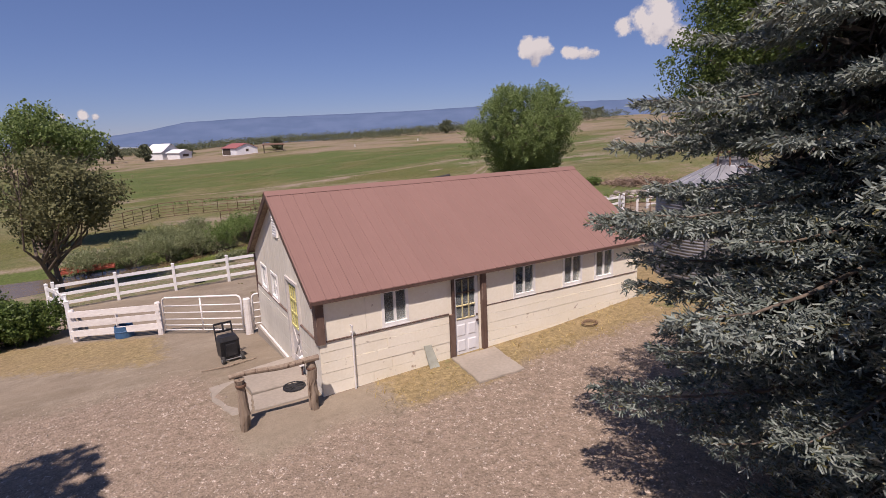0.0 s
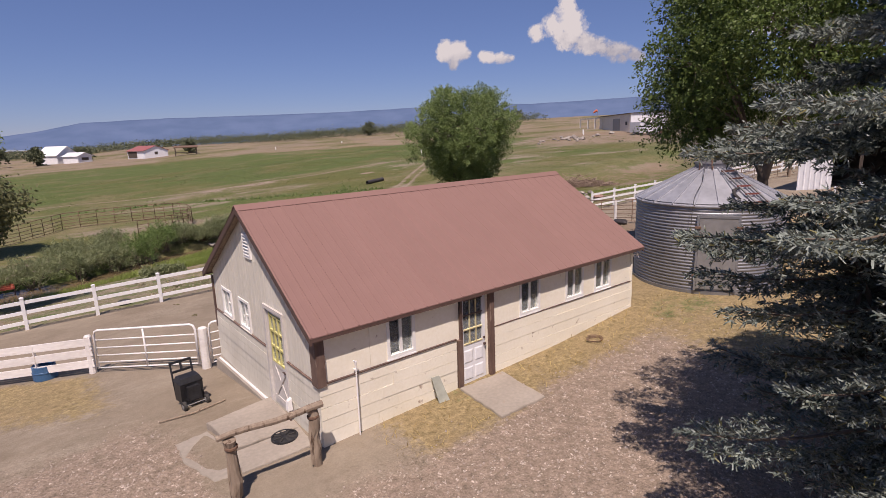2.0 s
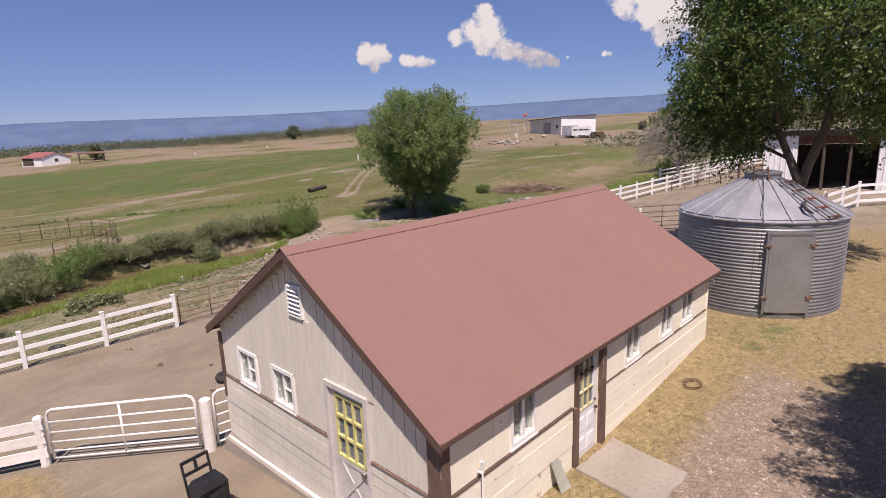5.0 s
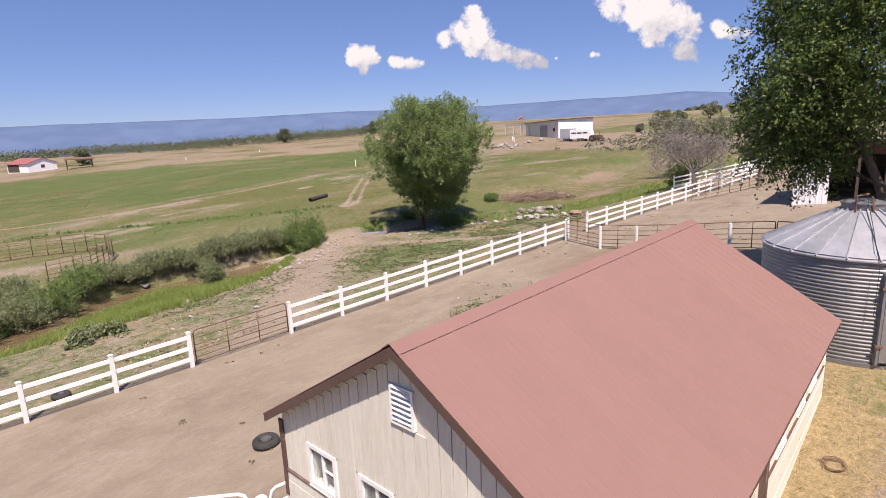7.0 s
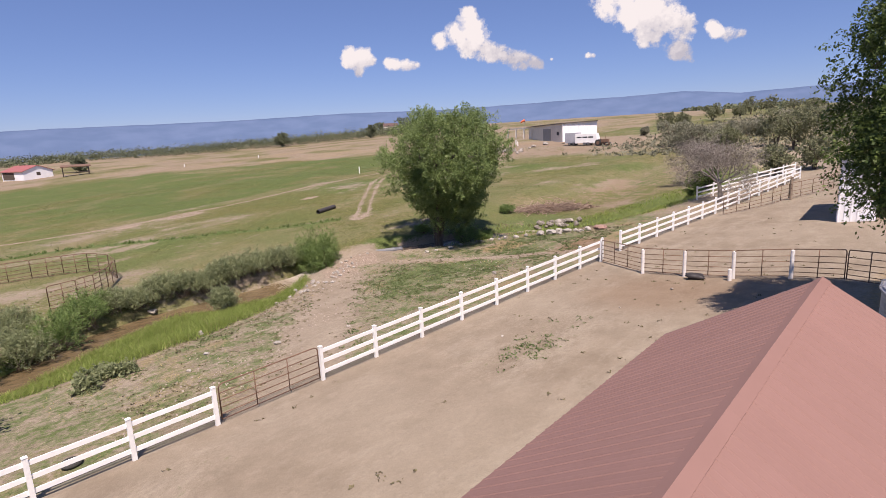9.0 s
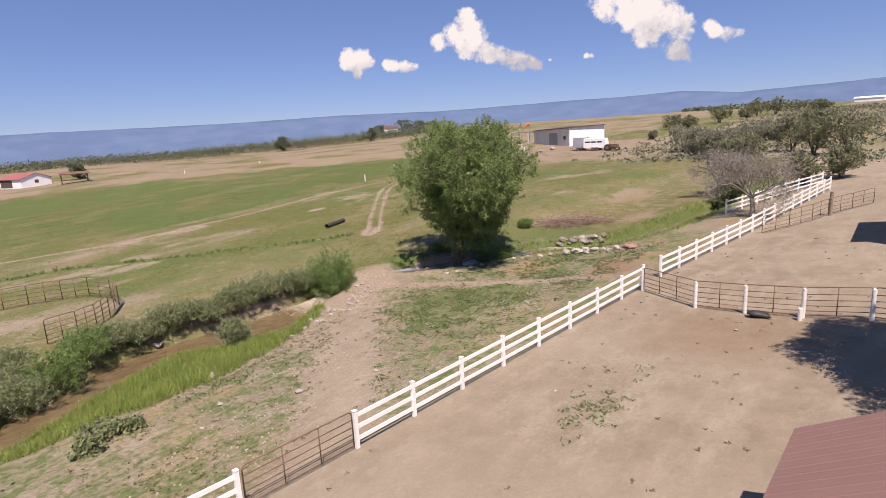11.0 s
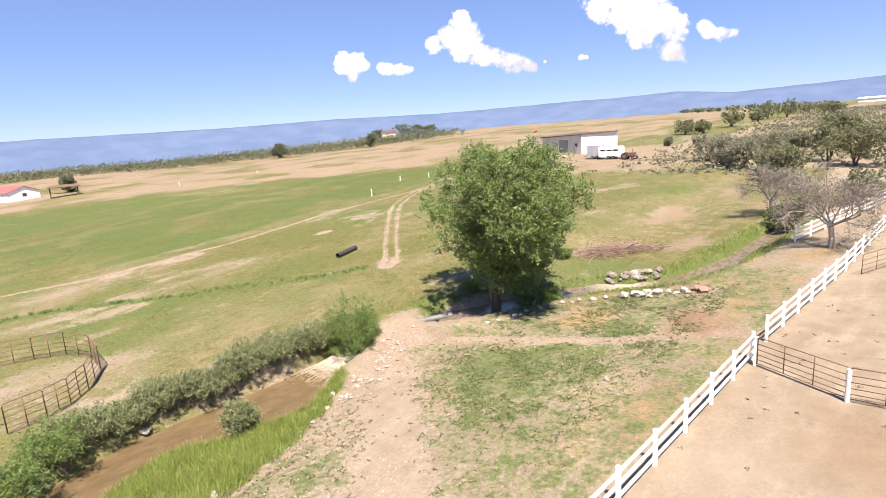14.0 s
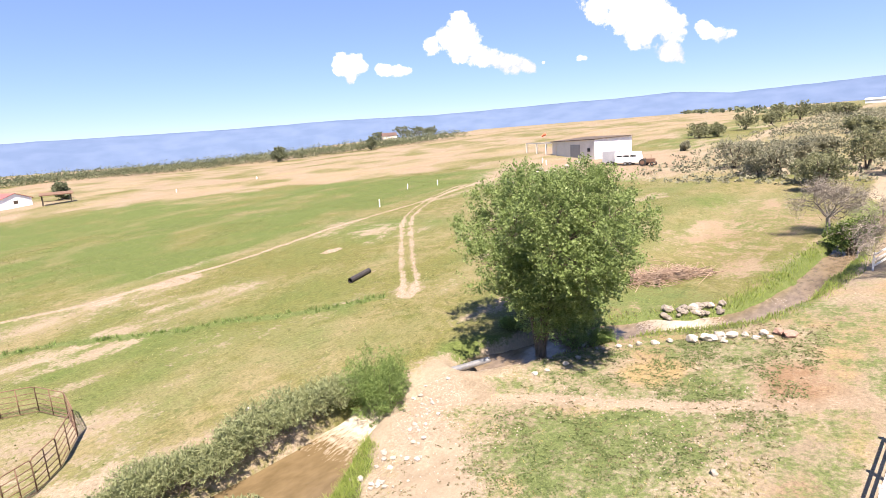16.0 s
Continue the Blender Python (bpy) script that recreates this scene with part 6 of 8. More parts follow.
def crown_lobes(centre, radius, low, top, outline, count, lobe, seed, flat=1.0):
    """Leafy masses filling a crown of the given outline; outline: (share of height, share of radius)."""
    rng = np.random.default_rng(seed)
    out = []
    for k in range(count):
        f = (k + rng.uniform(0, 1)) / count
        r = radius * float(np.interp(f, [o[0] for o in outline], [o[1] for o in outline]))
        u, w = math.sqrt(rng.uniform(0.2, 1.0)), k * 2.39996 + rng.normal() * 0.25
        s = lobe * rng.uniform(0.7, 1.25)
        out.append((centre[0] + flat * r * u * math.cos(w), centre[1] + r * u * math.sin(w), low + (top - low) * f, s, s, s * rng.uniform(0.9, 1.3)))
    return out


def unit(v):
    return v / (np.linalg.norm(v, axis=-1, keepdims=True) + 1e-9)


def sprays(base, way, length, per, spread, size, rng, aspect=0.6, arch=0.0, facing=0.7, sun=(-0.3, -0.35, 0.85)):
    """Leafy shoots: leaves set along a line from each base, most of them turned to the light."""
    n = len(base)
    length = length * rng.uniform(0.6, 1.3, n)
    u = rng.uniform(0.0, 1.0, (n, per)) ** 0.85
    run = (length[:, None] * u)[:, :, None]
    p = base[:, None, :] + way[:, None, :] * run
    p[:, :, 2] -= arch * length[:, None] * u * u
    p = p + rng.normal(size=p.shape) * (spread * (1.15 - 0.75 * u))[:, :, None]
    along = unit(way[:, None, :] * 0.7 + rng.normal(size=p.shape) * 0.75 - np.array([0, 0, arch * 0.8]))
    face = unit(rng.normal(size=p.shape) + np.array(sun) * facing * 1.6)
    across = unit(np.cross(face, along))
    p, along, across = p.reshape(-1, 3), along.reshape(-1, 3), across.reshape(-1, 3)
    s = (size * rng.uniform(0.6, 1.3, len(p)))[:, None]
    mid = p + along * s * 0.15
    return np.stack([p - along * s, mid + across * s * aspect, p + along * s, mid - across * s * aspect], axis=1)


def shell_shoots(lobes, count, rng, shell=0.72, upward=0.4, loose=0.35):
    """Places near the skins of rounded masses, with the way out of each."""
    L = np.array(lobes)
    sizes = L[:, 3:].max(axis=1) ** 2
    M = L[rng.choice(len(L), count, p=sizes / sizes.sum())]
    d = unit(rng.normal(size=(count, 3)) + np.array([0, 0, 0.15]))
    rad = shell + (1 - shell) * rng.uniform(0, 1, count) ** 0.7
    return M[:, :3] + d * M[:, 3:] * rad[:, None], unit(d + np.array([0, 0, upward]) + rng.normal(size=d.shape) * loose)


def crowned(name, base, stems, lobes, leaf, shoots, length, per, spread, size, label, seed, upward=0.4, arch=0.0, aspect=0.6, shell=0.72, gap=0.0, limb=0.06, twigs=4, bark=BARK, facing=0.7, inner=0.12, category="tree", group=""):
    """A tree of given stems; stems: (points, radii). Limbs run from the stems into the masses of the crown."""
    rng = np.random.default_rng(seed)
    t = thing(name, base, label, category, group)
    s = Shape()
    for points, radii in stems:
        s.tube(points, radii, 12, caps=False)
    knots = np.array([p for points, radii in stems for p in points[len(points) // 2:]])
    for l in lobes:
        end = np.array(l[:3])
        cost = np.linalg.norm(knots - end, axis=1) + 2.0 * np.maximum(0, knots[:, 2] - end[2])
        start = knots[int(np.argmin(cost + rng.uniform(0, 0.8, len(cost))))]
        reach = np.linalg.norm(end - start)
        bend = (start + end) / 2 + rng.normal(size=3) * 0.1 * reach + np.array([0, 0, 0.05 * reach])
        r0 = limb * (0.5 + 0.14 * reach)
        line = [start, start * 0.5 + bend * 0.5, bend, bend * 0.4 + end * 0.6, end]
        s.tube([tuple(q) for q in line], [r0, r0 * 0.8, r0 * 0.62, r0 * 0.42, r0 * 0.25], 7, caps=False)
        for k in range(twigs):
            tip = end + unit(rng.normal(size=3)) * np.array(l[3:]) * 0.95
            mid = (line[3] + tip) / 2 + rng.normal(size=3) * 0.08
            s.tube([tuple(line[3]), tuple(mid), tuple(tip)], [r0 * 0.3, r0 * 0.2, r0 * 0.06], 5, caps=False)
    part("trunk", s, bark, t, smooth=True)
    points, ways = shell_shoots(lobes, shoots, rng, shell, upward)
    if gap:
        keep = np.array([noise.noise(Vector(q) * 0.6 + Vector((seed, 0, 0))) for q in points]) > -gap
        points, ways = points[keep], ways[keep]
    q = sprays(points, ways, length, per, spread, size, rng, aspect, arch, facing)
    deep, deep_ways = shell_shoots(lobes, int(shoots * inner), rng, 0.15, 0.2, 0.8)
    q = np.concatenate([q, sprays(deep, deep_ways, length, max(4, per // 2), spread * 1.6, size * 1.5, rng, aspect, arch, 0.2)])
    leaf_part("crown", q, leaf, t)
    return t


def fan(base, count, high, spread, radius, seed):
    """Several stems that part near the ground."""
    rng = np.random.default_rng(seed)
    out = []
    for k in range(count):
        w = 2 * math.pi * (k + rng.uniform(-0.2, 0.2)) / count
        lean = spread * rng.uniform(0.6, 1.2)
        at = lambda u, b: (base[0] + math.cos(w) * (0.12 + lean * high * u ** b) + rng.normal() * 0.04, base[1] + math.sin(w) * (0.12 + lean * high * u ** b) + rng.normal() * 0.04, base[2] - 0.3 + (high + 0.3) * u)
        out.append(([at(u, 1.3) for u in (0, 0.12, 0.25, 0.4, 0.55, 0.7, 0.85, 1.0)], [radius * f for f in (1.5, 1.1, 0.95, 0.85, 0.72, 0.58, 0.42, 0.25)]))
    return out


# cottonwood beside the stream: a fan of upright limbs
VASE = ((0, 0.2), (0.14, 0.4), (0.3, 0.68), (0.46, 0.92), (0.62, 1.0), (0.78, 0.9), (0.9, 0.66), (1, 0.4))
base = floor_at(34.2, 44.2)
crowned("cottonwood_tree", base, fan(base, 5, 7.6, 0.26, 0.17, 11), crown_lobes((34.85, 43.05), 5.8, 2.9, 10.8, VASE, 84, 0.98, 9), COTTONWOOD, 4700, 0.72, 36, 0.16, 0.064, "green cottonwood tree with several trunks beside the stream", 11, upward=0.75, aspect=0.72, gap=0.36, facing=1.0, inner=0.04)
# elm behind the grain bin, its trunk forked above the bin's roof
ROUND = ((0, 0.8), (0.2, 0.98), (0.45, 1.0), (0.7, 0.85), (0.9, 0.55), (1, 0.3))
base = floor_at(19.75, 9.95)
ELM_STEMS = [([(19.75, 9.95, 2.6), (19.72, 9.98, 3.6), (19.66, 10.0, 4.8), (19.6, 10.02, 6.05), (19.58, 10.35, 6.8), (19.6, 10.75, 7.7), (19.5, 11.3, 9.4), (19.9, 11.9, 11.4)], [0.28, 0.22, 0.19, 0.17, 0.125, 0.11, 0.09, 0.05]),
             ([(19.6, 10.0, 5.9), (19.6, 9.85, 6.6), (19.58, 9.6, 7.4), (19.6, 9.4, 8.15), (19.7, 9.0, 9.8), (20.3, 8.5, 11.8)], [0.165, 0.15, 0.14, 0.13, 0.10, 0.06])]
crowned("elm_tree", base, ELM_STEMS, crown_lobes((20.2, 10.2), 3.9, 8.5, 14.0, ROUND, 42, 1.15, 21) + crown_lobes((19.9, 12.6), 1.5, 7.5, 9.0, ROUND, 9, 0.75, 22) + [(20.6, 7.9, 8.2, 0.8, 0.8, 0.7), (19.4, 12.0, 7.3, 0.5, 0.6, 0.5), (21.5, 6.8, 9.0, 1.0, 1.0, 0.9)], ELM, 5800, 0.62, 25, 0.10, 0.053, "large dark green elm tree with a forked trunk", 23, upward=-0.1, arch=0.45, aspect=0.5, gap=0.34, inner=0.45)


def spruce(base, high, reach, seed, label, detail=1.0, first=0.3):
    """Whorls of drooping boughs with upturned tips, every twig set with needles."""
    rng = np.random.default_rng(seed)
    t = thing("blue_spruce", base, label, "tree")
    bx, by, bz = base
    part("trunk", Shape().tube([(bx, by, bz - 0.3), (bx, by, bz + high * 0.3), (bx, by, bz + high * 0.7), (bx, by, bz + high)], [0.26, 0.2, 0.1, 0.015], 10), BARK, t, smooth=True)
    s = Shape()
    twig_from, twig_to = [], []
    h = first
    while h < high - 0.25:
        share = 1 - h / high
        length = reach * float(np.interp(h / high, (0, 0.1, 0.215, 0.27, 0.4, 0.46, 0.64, 0.8, 1.0), (0.42, 0.62, 0.95, 1.0, 0.91, 0.84, 0.59, 0.36, 0.05)))
        count = max(7, int(21 * (0.4 + 0.6 * share)))
        turn = rng.uniform(0, 6.28)
        for k in range(count):
            w = turn + 2 * math.pi * k / count + rng.normal() * 0.14
            L = length * rng.uniform(0.78, 1.12)
            rise = rng.normal() * 0.06
            n = 7
            pts = []
            for i in range(n + 1):
                u = i / n
                z = h + L * (rise + 0.06 * u - 0.40 * u * u + 0.24 * u ** 4) 
                pts.append(np.array([bx + math.cos(w) * L * u, by + math.sin(w) * L * u, bz + z]))
            s.tube([tuple(p) for p in pts], [0.035 * (1 - 0.8 * i / n) * (0.5 + share) for i in range(n + 1)], 5, caps=False)
            # side shoots, flat to either side and hanging a little
            across = np.array([-math.sin(w), math.cos(w), 0])
            along = np.array([math.cos(w), math.sin(w), 0])
            side_far = 1.0 if math.cos(w) < 0.35 else 0.55
            step_len = 0.14 / detail / side_far
            m = int(L / step_len)
            for i in range(1, m + 1):
                u = i / m
                if u < 0.22:
                    continue
                f = u * n
                a = int(min(f, n - 1))
                p = pts[a] + (pts[a + 1] - pts[a]) * (f - a)
                for side in (-1, 1):
                    SL = (0.24 + 0.62 * min(1, (1 - u) * 1.9)) * (0.35 + 0.3 * L) * rng.uniform(0.65, 1.25) * 0.8
                    d = across * side * 0.78 + along * 0.62 + np.array([0, 0, -0.16 + rng.normal() * 0.09])
                    d /= np.linalg.norm(d)
                    e = p + d * SL
                    twig_from.append(p)
                    twig_to.append(e)
                    for q in (0.3, 0.6, 0.88):
                        if SL > 0.16:
                            for sd in (-1, 1):
                                dd = d * 0.7 + np.cross(d, [0, 0, 1]) * sd * 0.62 + np.array([0, 0, rng.normal() * 0.2])
                                dd /= np.linalg.norm(dd)
                                st = p + d * SL * q
                                twig_from.append(st)
                                twig_to.append(st + dd * SL * 0.5 * (1.15 - q))
            twig_from.append(pts[-2])
            twig_to.append(pts[-1] + (pts[-1] - pts[-2]) * 0.3 + np.array([0, 0, 0.03]))
        h += 0.56 + 0.18 * share
    part("limb_structure", s, BARK, t, smooth=True, kind="stuff")
    A, B = np.array(twig_from), np.array(twig_to)
    D = B - A
    L = np.linalg.norm(D, axis=1)
    far_side = (A[:, 0] - bx) / (np.hypot(A[:, 0] - bx, A[:, 1] - by) + 0.01) > 0.35
    thin = np.where(A[:, 2] - bz > 8.2, 0.3, 1.0) * np.where(far_side, 0.4, 1.0)
    per = np.maximum(3, (L / 0.0165 * detail * thin).astype(int))
    idx = np.repeat(np.arange(len(A)), per)
    u = rng.uniform(0, 1, len(idx))
    P = A[idx] + D[idx] * u[:, None]
    axis_ = D[idx] / (L[idx][:, None] + 1e-9)
    out = rng.normal(size=P.shape)
    out -= axis_ * (out * axis_).sum(1)[:, None]
    out /= np.linalg.norm(out, axis=1)[:, None] + 1e-9
    way = axis_ * 0.8 + out * 0.66
    way /= np.linalg.norm(way, axis=1)[:, None]
    wide = np.cross(way, rng.normal(size=P.shape))
    wide /= np.linalg.norm(wide, axis=1)[:, None] + 1e-9
    ln = (0.075 / detail ** 0.5 * rng.uniform(0.7, 1.2, len(idx)))[:, None]
    wd = (0.0165 / detail / thin[idx] ** 0.6)[:, None]
    q = np.stack([P - wide * wd * 0.6, P + wide * wd * 0.6, P + way * ln + wide * wd * 0.35, P + way * ln - wide * wd * 0.35], axis=1)
    leaf_part("needles", q, SPRUCE, t, "blue-grey needles")
    # Dark twig core added to give the crown its inner shade.
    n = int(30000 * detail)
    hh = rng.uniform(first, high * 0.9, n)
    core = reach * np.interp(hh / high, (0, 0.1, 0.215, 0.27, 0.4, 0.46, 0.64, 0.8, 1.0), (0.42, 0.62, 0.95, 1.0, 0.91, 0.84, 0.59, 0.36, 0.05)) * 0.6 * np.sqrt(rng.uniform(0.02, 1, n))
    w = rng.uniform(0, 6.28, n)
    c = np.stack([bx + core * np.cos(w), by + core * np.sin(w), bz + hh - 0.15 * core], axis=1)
    tagged(leaf_part("dead_twig_mass", leaves(c, 0.17, rng, 0.16), INNER_SHADE_TWIG, t), "dead inner twigs darkened to stand in for shade within the crown", kind="stuff")
    return t


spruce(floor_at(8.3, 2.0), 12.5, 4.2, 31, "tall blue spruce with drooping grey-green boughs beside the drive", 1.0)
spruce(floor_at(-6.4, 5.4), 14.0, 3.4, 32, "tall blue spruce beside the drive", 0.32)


# junipers, scrub and the bleached dead tree
def juniper(x, y, high, wide, seed, leaf=JUNIPER, size=0.14, label="dusty green juniper tree on the dry slope", clumps=420, name="juniper_tree", group="junipers", trunk=0.14, category="tree", lift=0.0, per=8):
    z = float(land(x, y))
    base = (x, y, z)
    lobes = [l for l in random_lobes((x, y, z + high * 0.47 + lift), (wide / 2, wide / 2, high * 0.46), 17, seed, 0.32)]
    return crowned(name, base, fan(base, 3, high * 0.7, 0.3, trunk, seed), lobes, leaf, clumps, size * 2.2, per, size * 0.9, size, label, seed, upward=0.7, aspect=0.5, shell=0.6, gap=0.35, twigs=2, category=category, group=group)


rnd = random.Random(12)
for x, y, h, w in ((114.5, 52.5, 6.2, 8), (106, 46.8, 6.0, 7.5), (103, 44, 5.6, 6), (120, 43, 5.4, 6), (136, 41, 4.0, 6), (91.6, 36.6, 6.0, 6), (112, 33.5, 7.5, 7), (105.5, 29.5, 7.6, 7), (105, 25.2, 8.5, 8), (141, 46, 4.0, 8), (97, 38.5, 4.8, 5.5), (148, 71.7, 3.0, 2.6), (128, 47, 4.4, 6)):
    juniper(x, y, h, w, int(x * 7 + y), GREY_JUNIPER if x > 100 and y > 40 else JUNIPER, size=0.14, clumps=560, per=11)
for x, y, h, w in ((184, 79, 5.4, 8.5), (185, 74, 4.4, 5.5), (209, 72, 6.8, 7.6), (243, 68, 7.2, 9.5), (247, 62.5, 8, 9), (285, 61, 6, 10), (232, 69, 4, 5), (293, 56, 5, 8), (264, 50, 5, 8), (180, 40, 5, 7), (165, 36, 5, 6)):
    juniper(x, y, h, w, int(x * 3 + y), size=0.23, clumps=240, per=11)
juniper(75, 26, 4.0, 5, 41, size=0.16)
juniper(80, 23, 4.6, 6, 42, size=0.16)
juniper(65.5, 31.3, 4.6, 4.2, 43, ELM, 0.10, "dark green juniper behind the dead tree", 620, per=12)


def dead_tree(x, y, high, seed, label):
    rng = np.random.default_rng(seed)
    z = float(land(x, y))
    t = thing("dead_tree", (x, y, z), label, "tree")
    out = []
    pts = [np.array([x, y, z - 0.2]), np.array([x + 0.05, y, z + 0.8]), np.array([x - 0.1, y + 0.1, z + 1.7])]
    out.append((pts, [0.26, 0.2, 0.17], 3))
    for k in range(7):
        w = rng.uniform(0, 6.28)
        limbs(pts[2], np.array([math.cos(w) * 0.75, math.sin(w) * 0.75, rng.uniform(0.4, 1.0)]), high * 0.33, 0.09, 3, rng, out, 0.8, 0.1, 4, 0.66)
    part("trunk", wood(out, 0.0), DEAD, t, smooth=True)
    twigs = np.array([o[0][-1] for o in out if o[2] == 0])
    q = leaves(clustered(twigs, 20, 0.32, rng), 0.17, rng, 0.09)
    leaf_part("spray", q, leafy("grey_bare_twigs", (0.15, 0.13, 0.108), (0.27, 0.24, 0.205), 0.0), t)
    return t


dead_tree(53.8, 26.5, 6.4, 51, "bleached grey dead tree with bare twiggy limbs")
dead_tree(69.0, 33.4, 6.0, 52, "leafless grey scrub tree beside the stream")
# left of the corral
base = floor_at(-4.0, 36.5)
broadleaf("boxelder_tree", base, random_lobes((-3.7, 36.3, 5.1), (3.5, 3.4, 2.9), 26, 61, 0.34), (2.4, 0.17), DUSTY, 0.10, 3200, 9, 0.22, "sparse dusty tree with a dark leaning trunk", seed=62, trunks=2, gap=0.12)
base = floor_at(-6.5, 54)
broadleaf("cottonwood_tree", base, random_lobes((-5.3, 54, 8.2), (3.7, 3.7, 3.0), 22, 63, 0.36), (3.5, 0.3), COTTONWOOD, 0.13, 2200, 10, 0.25, "bright green cottonwood beyond the corral", seed=64, trunks=2, gap=0.2)


def bush(x, y, high, wide, leaf, seed, label, size=0.07, shoots=260, per=22, name="bush", group="", deep=None, aspect=0.3, length=0.45, upward=0.9, spread=0.08, lobes=12, shell=0.55):
    """Stems that part from the root into rounded masses of upright leafy shoots."""
    z = float(land(x, y))
    rng = np.random.default_rng(seed)
    t = thing(name, (x, y, z), label, "bush", group)
    deep = deep or wide
    masses = []
    for k in range(lobes):
        w, r, f = k * 2.39996 + rng.normal() * 0.3, math.sqrt(rng.uniform(0.05, 1)), rng.uniform(0.7, 1.15)
        h = z + high * (0.24 + 0.5 * rng.uniform(0, 1) * (1 - 0.55 * r))
        masses.append((x + math.cos(w) * r * wide * 0.36, y + math.sin(w) * r * deep * 0.36, h, wide * 0.19 * f, deep * 0.19 * f, high * 0.24 * f))
    s = Shape()
    for l in masses:
        a = np.array([x, y, z - 0.1]) + rng.normal(size=3) * np.array([wide, deep, 0]) * 0.08
        e = np.array(l[:3])
        s.tube([tuple(a), tuple((a + e) / 2 + rng.normal(size=3) * 0.06), tuple(e), tuple(e + (e - a) * 0.2)], [0.03, 0.024, 0.015, 0.005], 5, caps=False)
    part("wood", s, BARK, t, kind="stuff")
    points, ways = shell_shoots(masses, shoots, rng, shell, upward)
    points[:, 2] = np.maximum(points[:, 2], z + 0.05)
    leaf_part("foliage", sprays(points, ways, length, per, spread, size, rng, aspect, 0.12, 0.6), leaf, t)
    return t


bush(-3.9, 22.8, 1.9, 2.8, ELM, 71, "dense dark green shrub beside the board fence", 0.055, 620, 24, "shrub", aspect=0.6, length=0.3, upward=0.4)
bush(-5.6, 24.5, 2.3, 3.2, ELM, 72, "dense dark green shrub beside the board fence", 0.055, 620, 24, "shrub", aspect=0.6, length=0.3, upward=0.4)
bush(24.4, 48.3, 4.6, 3.8, WILLOW, 73, "bright green willow bush above the riffle", 0.075, 900, 30, "willow_bush", aspect=0.2, length=0.75, upward=1.3, spread=0.12, lobes=20)
SCRUB = ((4.0, 46.50, 2.46, 3.2), (5.9, 47.70, 2.97, 3.2), (8.0, 49.20, 2.70, 2.9), (2.0, 45.80, 2.29, 3.2), (-0.6, 44.90, 2.29, 3.2), (-3.2, 44.30, 2.29, 3.2), (11.1, 50.25, 1.23, 2.2), (12.6, 50.55, 1.64, 2.4), (14.1, 50.25, 1.89, 2.5), (15.6, 50.05, 1.80, 2.4), (17.0, 50.15, 1.89, 2.4), (18.4, 50.35, 1.89, 2.6), (19.9, 50.25, 1.80, 2.4), (21.3, 49.95, 1.72, 2.4), (14.7, 45.50, 2.1, 1.6), (9.6, 50.10, 1.80, 2.3), (22.6, 49.85, 1.56, 2.2), (1.6, 48.40, 1.94, 3.0), (4.4, 49.40, 2.11, 3.0))
for i, (x, y, h, w) in enumerate(SCRUB):
    green = i in (1, 2)
    bush(x, y, h * 1.02, w * 1.05, WILLOW if green else SAGE_WILLOW, 80 + i, "leafy green willow scrub along the muddy stream" if green else "grey-green willow scrub along the muddy stream", 0.095, 380, 16, "willow_scrub", "streamside willows", aspect=0.2, length=0.55, upward=1.2, spread=0.1, lobes=14)
for i, (x, y, h, w) in enumerate(((36.5, 42.5, 2.0, 2.6), (37.6, 41.7, 1.1, 1.6), (38.2, 44.4, 0.7, 1.4), (35.4, 47.2, 0.7, 1.5))):
    bush(x, y, h, w, WILLOW, 100 + i, "low green undergrowth at the foot of the cottonwood", 0.07, 200, 20, "undergrowth", length=0.4)
bush(46.6, 45.6, 0.9, 1.5, WILLOW, 105, "low green bush beside the brush pile", 0.08, 150, 20)
for i, (x, y, h, w) in enumerate(((5.6, 39.2, 0.7, 1.5), (4.9, 38.0, 0.6, 1.2), (6.6, 38.6, 0.45, 0.9))):
    bush(x, y, h, w, SAGE_WILLOW, 110 + i, "broad-leaved pale green weed clump above the bank", 0.085, 80, 14, "weed_clump", "bank weed clumps", aspect=0.45, length=0.3, upward=0.6)


# bank grass, reeds and weeds
def blades(points, high, wide, rng, lean=0.35):
    n = len(points)
    h = high * rng.uniform(0.55, 1.25, n)
    w = rng.normal(size=(n, 2)) * lean
    top = points + np.stack([w[:, 0] * h, w[:, 1] * h, h], axis=1)
    a = rng.uniform(0, 6.28, n)
    side = np.stack([np.cos(a), np.sin(a), np.zeros(n)], axis=1) * (wide * rng.uniform(0.7, 1.3, n))[:, None]
    return np.stack([points - side, points + side, top + side * 0.25, top - side * 0.25], axis=1)


def on_land(xy):
    return np.stack([xy[:, 0], xy[:, 1], land(xy[:, 0], xy[:, 1]) - 0.01], axis=1)


def scatter(count, xr, yr, rng, weight):
    """Places picked at random where weight(x, y) is high."""
    x, y = rng.uniform(*xr, count), rng.uniform(*yr, count)
    keep = rng.uniform(0, 1, count) < weight(x, y)
    return np.stack([x[keep], y[keep]], axis=1)


